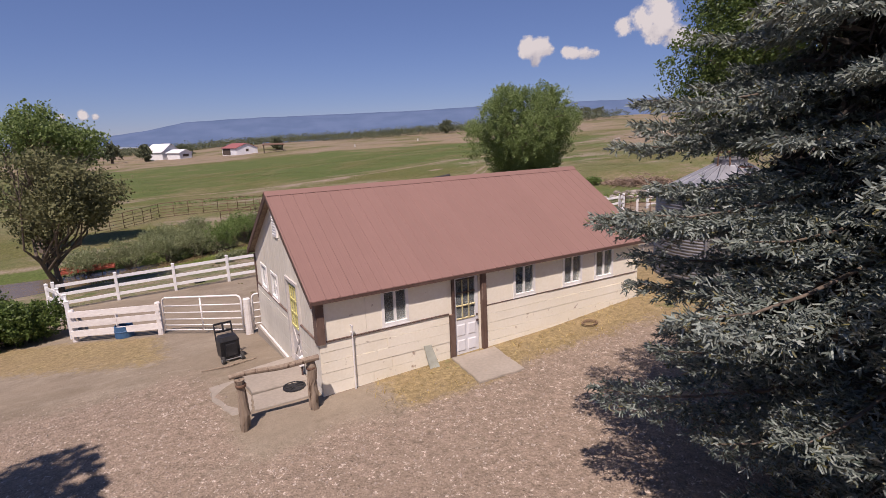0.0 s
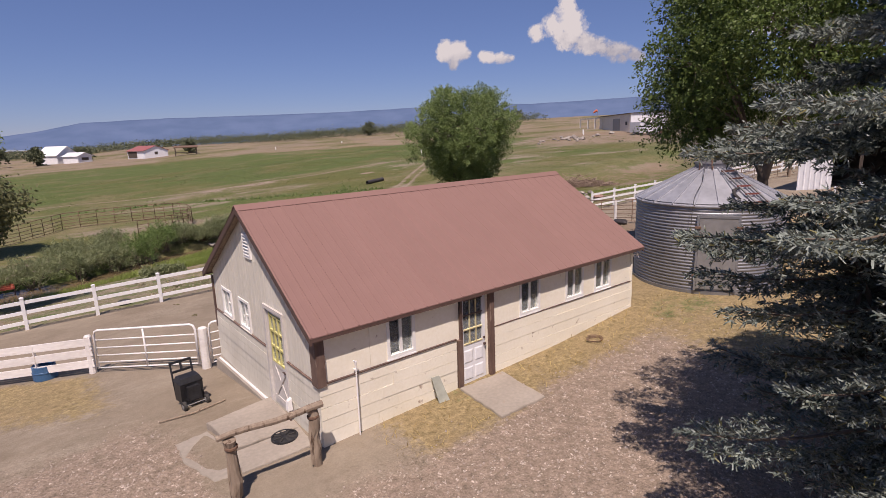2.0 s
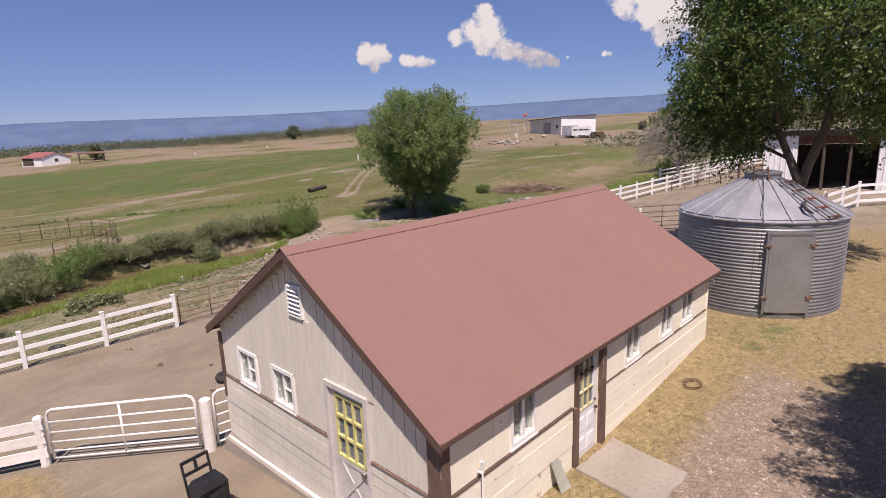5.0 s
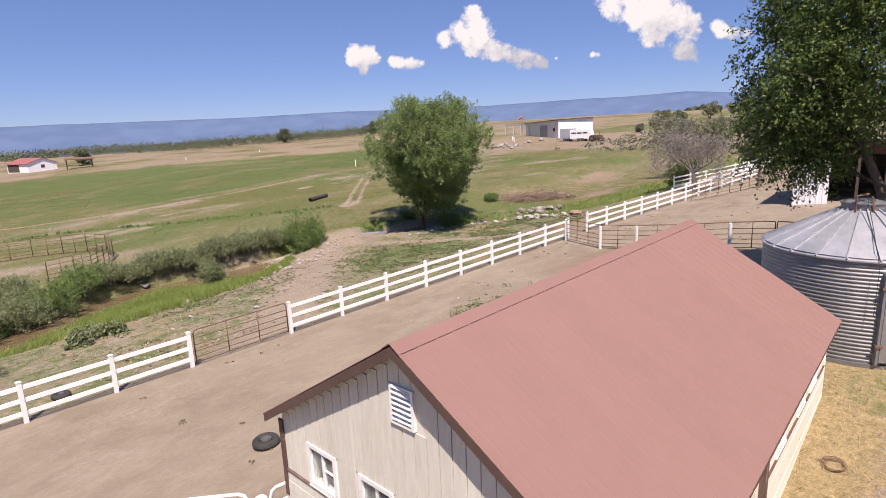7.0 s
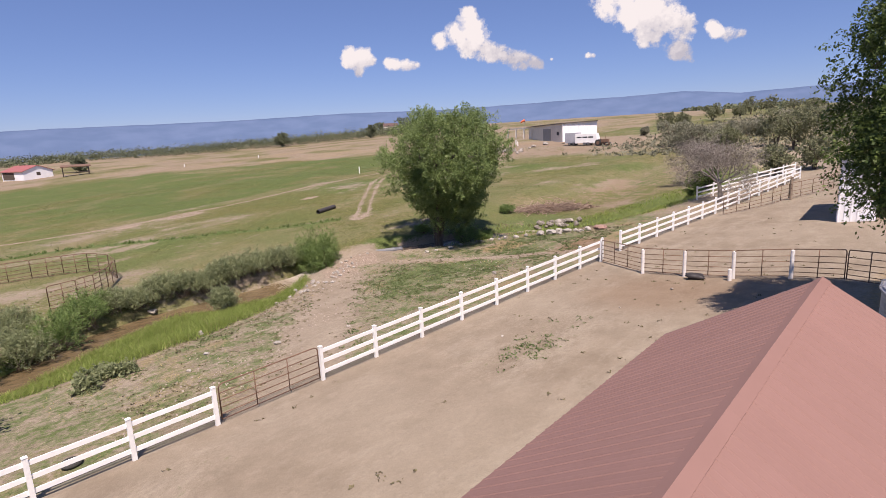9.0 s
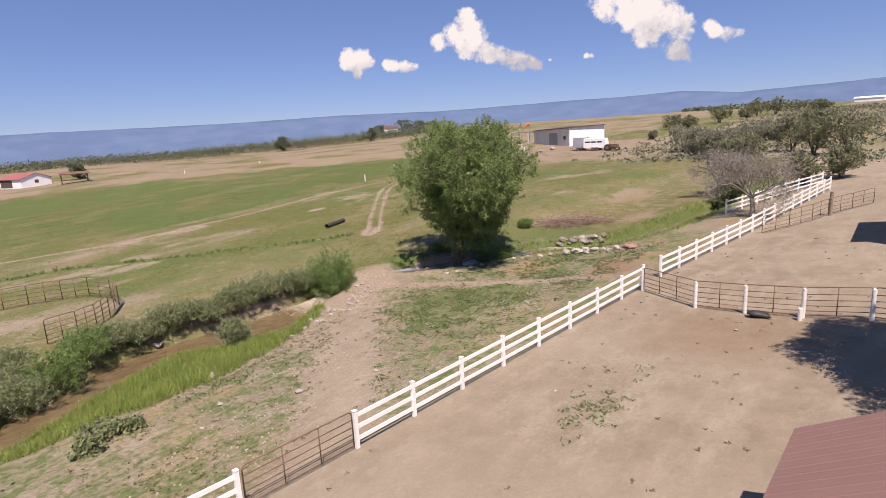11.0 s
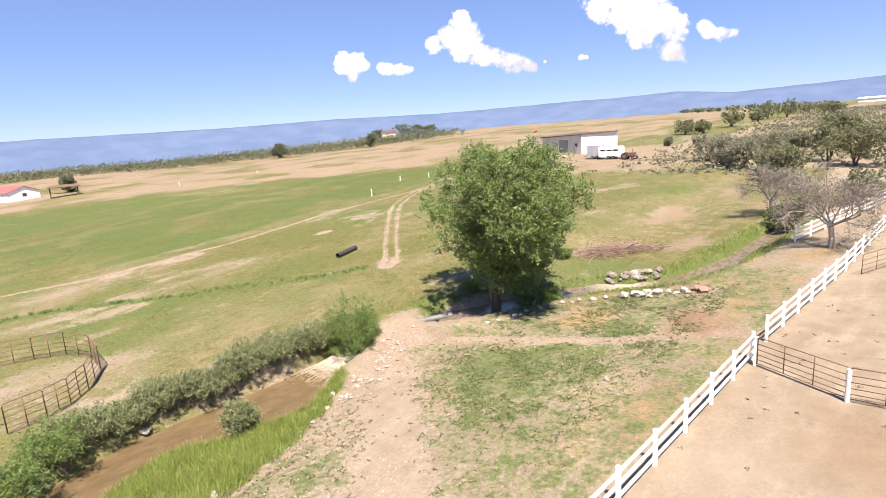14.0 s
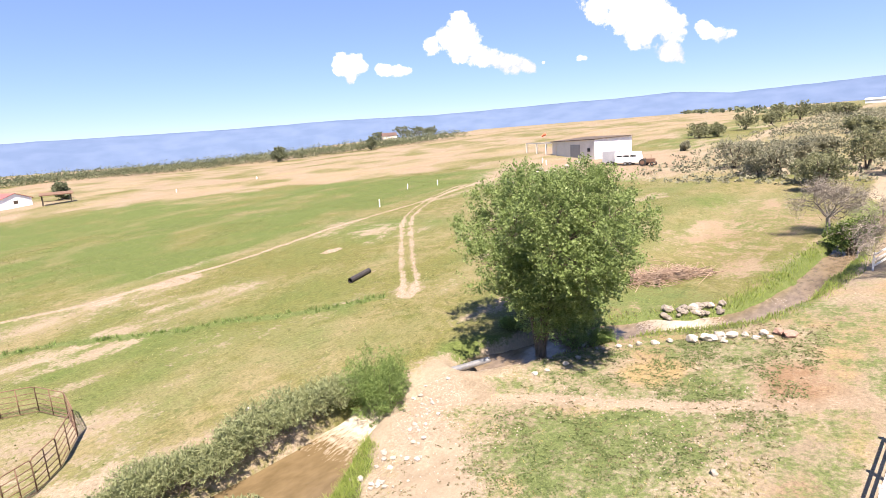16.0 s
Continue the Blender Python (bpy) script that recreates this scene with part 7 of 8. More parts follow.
rng = np.random.default_rng(200)
def bank_weight(x, y):
    d, _ = away(x, y, LOWER_STREAM)
    half = np.interp(x, POOL_X, POOL_HALF)
    shore = np.interp(x, (-10, 5, 12, 15, 18, 20.5, 22), (41, 41, 40.2, 41.2, 42.8, 44.8, 46.2))
    line = np.interp(x, [p[0] for p in LOWER_STREAM], [p[1] for p in LOWER_STREAM])
    return step(-0.3, 1.2, y - shore + 2.2 * (layered(x, y, 0.35, 1) - 0.5)) * step(0.5, 0.85, d - half) * (y < line) * (x < 21.5)
pts = on_land(scatter(140000, (-8, 22), (39, 48.5), rng, bank_weight))
leaf_thing("bank_grass", blades(pts, 0.34 * (0.35 + 1.1 * layered(pts[:, 0], pts[:, 1], 0.55, 41)), 0.011, rng, 0.45), REED, "tall bright green grass on the stream bank", "grass")
def reed_weight(x, y):
    d, _ = away(x, y, UPPER_STREAM)
    return (1 - step(1.9, 3.1, d + 1.2 * (layered(x, y, 0.5, 2) - 0.5))) * step(1.15, 1.5, d + 0.9 * (layered(x, y, 0.55, 27) - 0.5)) * (0.3 + 0.75 * (layered(x, y, 0.3, 7) > 0.5))
pts = on_land(scatter(42000, (34, 66), (29, 46), rng, reed_weight))
leaf_thing("bank_grass", blades(pts, 0.26, 0.02, rng), REED, "green sedge along the upper stream", "grass")
def weed_weight(x, y):
    patch = weed_field(x, y)
    general = 0.35 * step(0.52, 0.66, layered(x, y, 0.3, 9))
    corral_patch = 1 - step(0.4, 1.2, np.hypot((x - 16.5) / 3.2, (y - 22.6) / 1.1))
    outside = y > 30
    d, _ = away(x, y, GATE_TRACK)
    d2, _ = away(x, y, FOOTPATH)
    return np.clip(np.where(outside, patch * 0.8 + general, corral_patch * 0.5), 0, 1) * step(1.0, 1.8, d) * step(0.3, 0.7, d2) * (layered(x, y, 0.9, 10) > 0.45)
spots = on_land(scatter(30000, (6, 46), (20, 43.5), rng, weed_weight))
q = leaves(clustered(spots, 8, 0.10, rng) * np.array([1, 1, 0]) + np.repeat(spots, 8, axis=0) * np.array([0, 0, 1]) + np.array([0, 0, 0.045]), 0.05, rng, 0.5, 0.0, 0.3)
leaf_thing("weeds", q, WEED, "low grey-green weeds on the bare slope", "weeds")
def clod_weight(x, y):
    d, _ = away(x, y, GATE_TRACK)
    slope = ((y > 30.2) & (y < 44)) * (0.06 + 0.4 * step(0.46, 0.62, layered(x, y, 0.28, 31))) * (0.12 + 0.88 * step(0.5, 1.5, d))
    corral_side = ((y > 14) & (y < 28)) * 0.022 * step(0.45, 0.6, layered(x, y, 0.4, 32))
    return np.clip(slope + corral_side, 0, 1)
spots = on_land(scatter(26000, (4, 44), (14, 44), rng, clod_weight))
spots = spots[(spots[:, 1] > 17.2) | (spots[:, 0] > 13.5)]
q = leaves(clustered(spots, 6, 0.055, rng) * np.array([1, 1, 0]) + np.repeat(spots, 6, axis=0) * np.array([0, 0, 1]) + np.array([0, 0, 0.035]), 0.045, rng, 0.6, 0.0, 0.3)
leaf_thing("withered_weeds", q, CLOD, "withered brown weeds and clods strewn on the dirt", "weeds")
def straw_weight(x, y):
    d, _ = away(x, y, GATE_TRACK)
    wall = ((y > 9.0) & (y < 10.4) & (x > 3.7) & (x < 16)) * 0.9 + ((y > 30) & (y < 44)) * 0.25 * (layered(x, y, 0.4, 12) > 0.5) + ((x > 12) & (y < 9.2)) * 0.5
    return np.clip(wall, 0, 1) * step(1.2, 2.0, d) * ((y > 10.4) | (x < 5.9) | (x > 7.4) | (y < 8.8))
pts = on_land(scatter(52000, (3, 46), (5, 44), rng, straw_weight))
leaf_thing("dry_grass", blades(pts, 0.11, 0.008, rng, 0.9), DRY_STEM, "short dry straw-coloured grass", "grass")
def meadow_weight(x, y):
    d, _ = away(x, y, GATE_TRACK)
    return step(48.5, 51, y) * (0.2 + 0.8 * (layered(x, y, 0.2, 14) > 0.5)) * step(1.2, 2.2, d) * (0.25 + 0.75 * step(0.45, 0.62, layered(x, y, 0.55, 43)))
pts = on_land(scatter(150000, (2, 120), (47, 135), rng, meadow_weight))
leaf_thing("meadow_grass", blades(pts, 0.07, 0.05, rng, 1.6), leafy("meadow_blades", (0.13, 0.16, 0.052), (0.25, 0.25, 0.112), 0.5), "short yellow-green pasture grass", "grass")


def ditch_growth():
    """Taller weeds in uneven clumps along the old ditch across the pasture."""
    rng = np.random.default_rng(215)
    spots = []
    for (ax, ay), (bx, by) in zip(DITCH[1:], DITCH[2:]):
        n = int(math.hypot(bx - ax, by - ay) * 5)
        for i in range(n):
            u = rng.uniform()
            if rng.uniform() < 0.75 * float(layered(np.array(ax + (bx - ax) * u), np.array(ay + (by - ay) * u), 0.35, 51)) + 0.1:
                spots.append((ax + (bx - ax) * u + rng.normal() * 0.28, ay + (by - ay) * u + rng.normal() * 0.28))
    p = np.repeat(on_land(np.array(spots)), 12, axis=0)
    p[:, :2] += rng.normal(size=(len(p), 2)) * 0.13
    leaf_thing("ditch_weeds", blades(p, 0.34, 0.03, rng, 0.5), WILLOW, "ragged green weeds along an old ditch in the pasture", "weeds")


ditch_growth()


def sage_slope():
    rng = np.random.default_rng(220)
    xy = scatter(9500, (96, 320), (10, 84), rng, lambda x, y: (0.25 + 0.75 * (layered(x, y, 0.05, 15) > 0.42)) * (1 - step(50, 74, y + 0.02 * (x - 120))) * step(95, 115, x + 0.4 * y))
    p = on_land(xy)
    c = clustered(p, 9, 0.28, rng) + np.array([0, 0, 0.25])
    leaf_thing("sagebrush", leaves(c, 0.3, rng, 0.5), SAGE, "grey sagebrush scattered over the hillside", "sagebrush")


sage_slope()


def far_orchard():
    """The long dark belt of orchard trees under the mountains, and the scrub on the hill's crest."""
    rng = np.random.default_rng(230)
    line = [(-260, 372), (-60, 388), (40, 390), (80, 386), (160, 326), (205, 292), (252, 274), (300, 262)]
    pts = []
    for (ax, ay), (bx, by) in zip(line, line[1:]):
        n = int(math.hypot(bx - ax, by - ay) / 2.1)
        for i in range(n):
            for row in range(5):
                pts.append((ax + (bx - ax) * i / n + rng.normal() * 0.8, ay + (by - ay) * i / n + row * 9 + rng.normal() * 1.5))
    p = on_land(np.array(pts))
    high = rng.uniform(3.8, 7.0, len(p)) * np.interp(p[:, 0], (0, 80, 140), (0.75, 0.85, 1.1))
    c = np.repeat(p, 40, axis=0) + rng.normal(size=(len(p) * 40, 3)) * np.array([1.7, 1.7, 1.3]) + np.repeat(np.stack([0 * high, 0 * high, high * 0.48], axis=1), 40, axis=0)
    leaf_thing("orchard", leaves(c, 0.42, rng, 0.8), ORCHARD, "long dark green belt of orchard trees", "orchard")
    crest = scatter(900, (300, 900), (60, 420), rng, lambda x, y: 1 - step(0, 26, np.abs(y - (40 + 0.42 * (x - 250)))))
    p = on_land(crest)
    c = np.repeat(p, 12, axis=0) + rng.normal(size=(len(p) * 12, 3)) * np.array([1.8, 1.8, 0.9]) + np.array([0, 0, 2.0])
    leaf_thing("far_scrub", leaves(c, 1.5, rng, 0.6), ORCHARD, "dark juniper scrub along the crest of the hill", "scrub")


far_orchard()


# ---- sheds, vehicles and things about the pasture ----
def ribbed(a, b, low, high, material, parent, name="wall", rib=0.3, deep=0.03, thick=0.05, slope_to=None):
    """A sheet-metal wall from a to b with upright ribs; slope_to: the height at b if it differs."""
    a, b = Vector((*a, 0)), Vector((*b, 0))
    d = (b - a)
    length = d.length
    d.normalize()
    n = Vector((d.y, -d.x, 0))
    s = Shape()
    count = max(1, int(length / rib))
    outline = []
    for k in range(count):
        p = length * k / count
        outline += [(p, 0), (p + 0.03, deep), (p + 0.09, deep), (p + 0.12, 0)]
    outline.append((length, 0))
    top = lambda u: high + ((slope_to - high) * u / length if slope_to is not None else 0)
    m = len(outline)
    for z in (0, 1):
        for u, o in outline:
            q = a + d * u + n * o
            s.v.append((q.x, q.y, low if z == 0 else top(u)))
    for k in range(m - 1):
        s.f.append((k, k + 1, m + k + 1, m + k))
    k = len(s.v)
    for u in (0, length):
        q = a + d * u - n * thick
        s.v.extend([(q.x, q.y, low), (q.x, q.y, top(u))])
    s.f.append((k, k + 1, k + 3, k + 2))
    s.f.append((0, m, k + 1, k))
    s.f.append((m - 1, k + 2, k + 3, 2 * m - 1))
    s.f.append(tuple(range(m, 2 * m)) + (k + 3, k + 1))
    return part(name, s, material, parent)


def loafing_shed():
    """The pale metal shed with its dark open front, behind the elm."""
    z = 2.95
    t = thing("loafing_shed", (44.5, 14.5, z), "white ribbed-steel livestock shed with a dark open front", "shed")
    f = Vector((0.10, -0.995, 0))
    back = Vector((0.995, 0.10, 0))
    o = Vector((41.4, 16.25, 0))
    at = lambda u, v: (o + f * u + back * v)
    ribbed(at(0, 0)[:2], at(1.95, 0)[:2], z - 0.3, 7.0, SIDING, t, "front_panel")
    ribbed(at(0, 6.5)[:2], at(0, 0.05)[:2], z - 0.3, 6.2, SIDING, t, "side_wall", slope_to=7.05)
    ribbed(at(6.2, 0)[:2], at(8.6, 0)[:2], z - 0.3, 7.0, SIDING, t, "front_panel")
    ribbed(at(8.6, 0.05)[:2], at(8.6, 6.5)[:2], z - 0.3, 7.05, SIDING, t, "side_wall", slope_to=6.2)
    ribbed(at(8.6, 6.5)[:2], at(0, 6.5)[:2], z - 0.3, 6.2, SHADE_BOARD, t, "back_wall")
    p = [at(-0.3, -0.5), at(8.9, -0.5), at(8.9, 6.9), at(-0.3, 6.9)]
    zs = (7.45, 7.45, 6.3, 6.3)
    part("roof", Shape().block([(q.x, q.y, h - 0.06) for q, h in zip(p, zs)] + [(q.x, q.y, h) for q, h in zip(p, zs)]), GALV_ROOF, t, "sun-bleached metal roof")
    part("header", Shape().beam((*at(1.95, 0.0)[:2], 6.72), (*at(6.2, 0.0)[:2], 6.72), 0.12, 0.5), SHED_TIMBER, t, "dark red header board")
    for u in (3.4, 4.8):
        q = at(u, 0.05)
        part("post", Shape().beam((q.x, q.y, z - 0.3), (q.x, q.y, 6.45), 0.15, 0.15, (1, 0, 0)), SHADE_BOARD, t)
    for h in (0.5, 1.0, 1.5):
        a, b = at(0.2, 3.2), at(8.4, 3.2)
        part("stall_rail", Shape().beam((a.x, a.y, z + h), (b.x, b.y, z + h), 0.05, 0.12), SHADE_BOARD, t)


loafing_shed()


def steel_shed():
    A, B, C = (133.5, 88.5), (142.2, 82.7), (146.2, 107.6)
    D = (B[0] + C[0] - A[0], B[1] + C[1] - A[1])
    z = 6.0
    t = thing("steel_shed", (*A, z), "long steel farm shed, white end wall and beige sides", "shed")
    ribbed(A, B, z, 11.0, SIDING, t, "end_wall", rib=0.9, deep=0.04, slope_to=11.35)
    side = ribbed(C, A, z, 10.6, BEIGE_STEEL, t, "side_wall", rib=1.0, deep=0.012, slope_to=11.0)
    ribbed(B, D, z, 11.35, BEIGE_STEEL, t, "side_wall", rib=1.2, deep=0.05)
    ribbed(D, C, z, 11.35, SIDING, t, "end_wall", rib=1.2, slope_to=10.6)
    part("roof", Shape().block([(A[0] - 0.4, A[1] - 0.1, 11.0), (B[0] - 0.4, B[1] - 0.5, 11.36), (D[0] + 0.3, D[1], 11.36), (C[0] - 0.3, C[1] + 0.6, 10.6), (A[0] - 0.4, A[1] - 0.1, 11.18), (B[0] - 0.4, B[1] - 0.5, 11.54), (D[0] + 0.3, D[1], 11.54), (C[0] - 0.3, C[1] + 0.6, 10.78)]), SHADE_BOARD, t, "low-pitched brown roof")
    part("window", Shape().beam((134.62, 90.35, 8.45), (135.2, 91.22, 8.45), 0.12, 0.9), BLACK, t)
    part("sliding_door", Shape().beam((137.4, 94.45, 8.0), (140.2, 98.65, 8.0), 0.1, 3.6), GREY_DOOR, t)
    # the open frame that runs on from its end
    d = Vector((C[0] - A[0], C[1] - A[1])).normalized()
    for k, u in enumerate((20.5, 27.0, 33.5, 41.0)):
        q = Vector(A) + d * u
        g = float(land(q.x, q.y))
        part("frame_post", Shape().beam((q.x, q.y, g - 0.3), (q.x, q.y, 10.4 - 0.02 * k), 0.35, 0.35, (1, 0, 0)), BEIGE_STEEL, t)
    a, b = Vector(A) + d * 18.6, Vector(A) + d * 41.4
    part("frame_beam", Shape().beam((a.x, a.y, 10.45), (b.x, b.y, 10.3), 0.3, 0.4), BEIGE_STEEL, t)
    q = Vector(A) + d * 26 + Vector((6, 4))
    mast = thing("windsock", (q.x, q.y, 6.2), "orange windsock on a thin mast by the steel shed", "windsock")
    part("mast", Shape().tube([(q.x, q.y, 5.5), (q.x, q.y, 13.2)], 0.06, 6), GREY_DOOR, mast)
    part("sock", Shape().tube([(q.x, q.y, 13.0), (q.x - 0.2, q.y + 0.7, 12.7), (q.x - 0.4, q.y + 1.2, 12.3)], [0.42, 0.36, 0.25], 10), surface("faded_orange_cloth", (0.6, 0.12, 0.06), (0.75, 0.22, 0.12), 0.9), mast)


steel_shed()


def stock_trailer(x, y, yaw, length, high, material, label, nose=True):
    z = float(land(x, y))
    t = thing("stock_trailer", (x, y, z), label, "trailer", "trailers by the shed")
    c, s_ = math.cos(yaw), math.sin(yaw)
    P = lambda u, v, h: (x + u * c - v * s_, y + u * s_ + v * c, z + h)
    hexa = lambda u0, u1, v0, v1, h0, h1, cut=0.0: Shape().block([P(u0, v0, h0), P(u1, v0, h0), P(u1, v1, h0), P(u0, v1, h0), P(u0, v0, h1), P(u1 - cut, v0, h1), P(u1 - cut, v1, h1), P(u0, v1, h1)])
    L = length / 2
    part("body", hexa(-L, L, -1.0, 1.0, 0.55, high, 0.5 if nose else 0.0), material, t)
    part("roof", hexa(-L + 0.02, L - 0.5 * nose - 0.02, -0.9, 0.9, high, high + 0.1), WHITE, t)
    # No slots are cut; black strips on the wall draw their shade.
    for k in range(3):
        part("vent_gap", hexa(-L + 0.4 + k * (length - 1.2) / 3, -L + 0.1 + (k + 1) * (length - 1.2) / 3, -1.012, -1.002, high * 0.66, high * 0.78), BLACK, t)
    for u in (-0.5, 0.5):
        for v in (-1.0, 1.0):
            wheel = part("wheel", Shape().tube([P(u, v - 0.11, 0.36), P(u, v + 0.11, 0.36)], 0.36, 14), RUBBER, t)
            part("rim", Shape().tube([P(u, v - 0.12, 0.36), P(u, v + 0.12, 0.36)], 0.18, 10), GALV, wheel)
    part("fender", hexa(-1.0, 1.0, -1.15, -1.02, 0.72, 0.80), material, t)
    part("hitch", Shape().beam(P(L, 0, 0.6), P(L + 1.1, 0, 0.5), 0.12, 0.12), BLACK, t)


stock_trailer(122.0, 79.0, 1.75, 3.4, 3.0, GALV_ROOF, "grey enclosed stock trailer parked by the shed", False)
stock_trailer(121.2, 74.6, -1.50, 5.6, 2.7, WHITE, "white stock trailer parked beside the steel shed")


def rusty_tractor(x, y):
    z = float(land(x, y))
    t = thing("old_tractor", (x, y, z), "rusty brown derelict tractor beside the trailers", "tractor")
    part("bonnet", Shape().box((x - 0.4, y - 1.4, z + 0.8), (x + 0.4, y + 0.3, z + 1.5)), RUST, t)
    part("seat", Shape().box((x - 0.3, y + 0.5, z + 1.0), (x + 0.3, y + 0.9, z + 1.15)).box((x - 0.3, y + 0.9, z + 1.1), (x + 0.3, y + 1.0, z + 1.6)), RUST, t)
    part("frame", Shape().box((x - 0.25, y - 1.5, z + 0.5), (x + 0.25, y + 1.3, z + 0.8)), RUST, t)
    part("exhaust", Shape().tube([(x + 0.2, y - 0.6, z + 1.5), (x + 0.2, y - 0.6, z + 2.3)], 0.05, 6), RUST, t)
    for dy, r in ((0.8, 0.75), (-1.2, 0.42)):
        for dx in (-0.8, 0.8):
            wheel = part("wheel", Shape().tube([(x + dx - 0.16, y + dy, z + r), (x + dx + 0.16, y + dy, z + r)], r, 16), RUBBER, t)
            part("rim", Shape().tube([(x + dx - 0.18, y + dy, z + r), (x + dx + 0.18, y + dy, z + r)], r * 0.55, 12), RUST, wheel)
    part("steering_wheel", Shape().tube([(x, y + 0.3, z + 1.4), (x, y + 0.5, z + 1.75)], 0.03, 6), RUST, t)


rusty_tractor(119.6, 70.0)


def far_barn(x, y, yaw, long, wide, wall_h, ridge_h, wall, roof, label, name="barn", openings=(), category="barn"):
    """A small gabled barn; openings: (share along, width, height) on its long side."""
    z = float(land(x, y))
    t = thing(name, (x, y, z), label, category)
    c, s_ = math.cos(yaw), math.sin(yaw)
    P = lambda u, v, h: (x + u * c - v * s_, y + u * s_ + v * c, z + h)
    L, W = long / 2, wide / 2
    for v in (-1, 1):
        part("wall", Shape().block([P(-L, v * W - 0.1, -0.4), P(L, v * W - 0.1, -0.4), P(L, v * W + 0.1, -0.4), P(-L, v * W + 0.1, -0.4), P(-L, v * W - 0.1, wall_h), P(L, v * W - 0.1, wall_h), P(L, v * W + 0.1, wall_h), P(-L, v * W + 0.1, wall_h)]), wall, t)
    for u in (-1, 1):
        s = Shape()
        for o in (-0.1, 0.1):
            s.v.extend([P(u * L + o, -W, -0.4), P(u * L + o, W, -0.4), P(u * L + o, W, wall_h), P(u * L + o, 0, ridge_h - 0.1), P(u * L + o, -W, wall_h)])
        s.f.extend([(0, 1, 2, 3, 4), (9, 8, 7, 6, 5)] + [(k, 5 + k, 5 + (k + 1) % 5, (k + 1) % 5) for k in range(5)])
        part("gable_wall", s, wall, t)
    for v in (-1, 1):
        part("roof", Shape().block([P(-L - 0.4, 0, ridge_h - 0.12), P(L + 0.4, 0, ridge_h - 0.12), P(L + 0.4, v * (W + 0.5), wall_h - 0.2), P(-L - 0.4, v * (W + 0.5), wall_h - 0.2), P(-L - 0.4, 0, ridge_h), P(L + 0.4, 0, ridge_h), P(L + 0.4, v * (W + 0.5), wall_h - 0.06), P(-L - 0.4, v * (W + 0.5), wall_h - 0.06)]), roof, t)
    # Dark sheets on the uncut walls stand in for shade inside the openings.
    for u, w, h, side in openings:
        if side == "long":
            part("door", Shape().block([P(u - w / 2, -W - 0.13, 0), P(u + w / 2, -W - 0.13, 0), P(u + w / 2, -W - 0.11, 0), P(u - w / 2, -W - 0.11, 0), P(u - w / 2, -W - 0.13, h), P(u + w / 2, -W - 0.13, h), P(u + w / 2, -W - 0.11, h), P(u - w / 2, -W - 0.11, h)]), SHADE_BOARD, t)
        else:
            part("window", Shape().block([P(L + 0.11, u - w / 2, h), P(L + 0.13, u - w / 2, h), P(L + 0.13, u + w / 2, h), P(L + 0.11, u + w / 2, h), P(L + 0.11, u - w / 2, h + 1), P(L + 0.13, u - w / 2, h + 1), P(L + 0.13, u + w / 2, h + 1), P(L + 0.11, u + w / 2, h + 1)]), SHADE_BOARD, t)
    return t


far_barn(41.0, 232.0, -1.24, 11, 9.0, 2.7, 4.4, SIDING, RED_ROOF, "white barn with a bright red metal roof across the field", openings=((-2.0, 6.0, 2.4, "long"), (0.0, 1.2, 1.2, "gable")))
far_barn(15.0, 262.0, 2.2 + math.pi, 10, 9, 3.2, 6.6, SIDING, SIDING, "tall white steep-roofed farmhouse far across the field", "farmhouse", ((1.5, 2.5, 2.0, "gable"),), "house")
far_barn(20.5, 252.0, 2.2 + math.pi, 7, 6, 2.6, 3.9, SIDING, SIDING, "low white annex beside the far farmhouse", "annex", ((0, 3.0, 1.0, "gable"),), "house")
far_barn(332, 372, 2.5, 12, 8, 4, 6.5, BEIGE_STEEL, BROWN, "pale far house among orchard trees", "house", ((0, 2.5, 1.5, "gable"),), "house")
far_barn(118, 640, 2.6, 16, 10, 3, 5, BEIGE_STEEL, BEIGE_STEEL, "distant reddish farm buildings at the orchard's end", "house", (), "house")
far_barn(235, 640, 2.6, 14, 9, 3, 5, SIDING, SIDING, "distant white building behind the orchard", "house", (), "house")
far_barn(470, 51, 1.5, 16, 7, 2.4, 3.4, SIDING, SIDING, "white house on the hill's crest", "house", (), "house")


def field_shelter(x, y):
    z = float(land(x, y))
    t = thing("field_shelter", (x, y, z), "small dark open-sided timber shelter in the field", "shelter")
    for dx, dy in ((-3.4, 0.6), (3.4, -0.6), (-2.6, 4.0), (4.2, 2.8)):
        part("post", Shape().beam((x + dx, y + dy, z - 0.3), (x + dx, y + dy, z + 2.6), 0.25, 0.25, (1, 0, 0)), SHADE_BOARD, t)
    part("roof", Shape().block([(x - 4, y, z + 2.6), (x + 4, y - 1.2, z + 2.6), (x + 5, y + 3.4, z + 3.1), (x - 3, y + 4.6, z + 3.1), (x - 4, y, z + 2.85), (x + 4, y - 1.2, z + 2.85), (x + 5, y + 3.4, z + 3.35), (x - 3, y + 4.6, z + 3.35)]), RUST, t)
    part("rail", Shape().beam((x - 3.4, y + 0.6, z + 1.0), (x + 3.4, y - 0.6, z + 1.0), 0.1, 0.2), SHADE_BOARD, t)


field_shelter(49.6, 212.0)
for x, y, h, r in ((72.6, 187, 0.9, 0.12), (99, 188.5, 0.8, 0.16), (68.4, 96.4, 1.3, 0.10), (87, 108, 1.1, 0.09), (92, 104, 1.1, 0.09), (128, 100, 1.2, 0.13), (123, 96, 1.2, 0.13)):
    wooden_post(x, y, h, r, WHITE, "short white marker post standing in the pasture", "marker_post", "field markers")
s = Shape().box((312, 54.5, 13.2), (313, 58.5, 16.8))
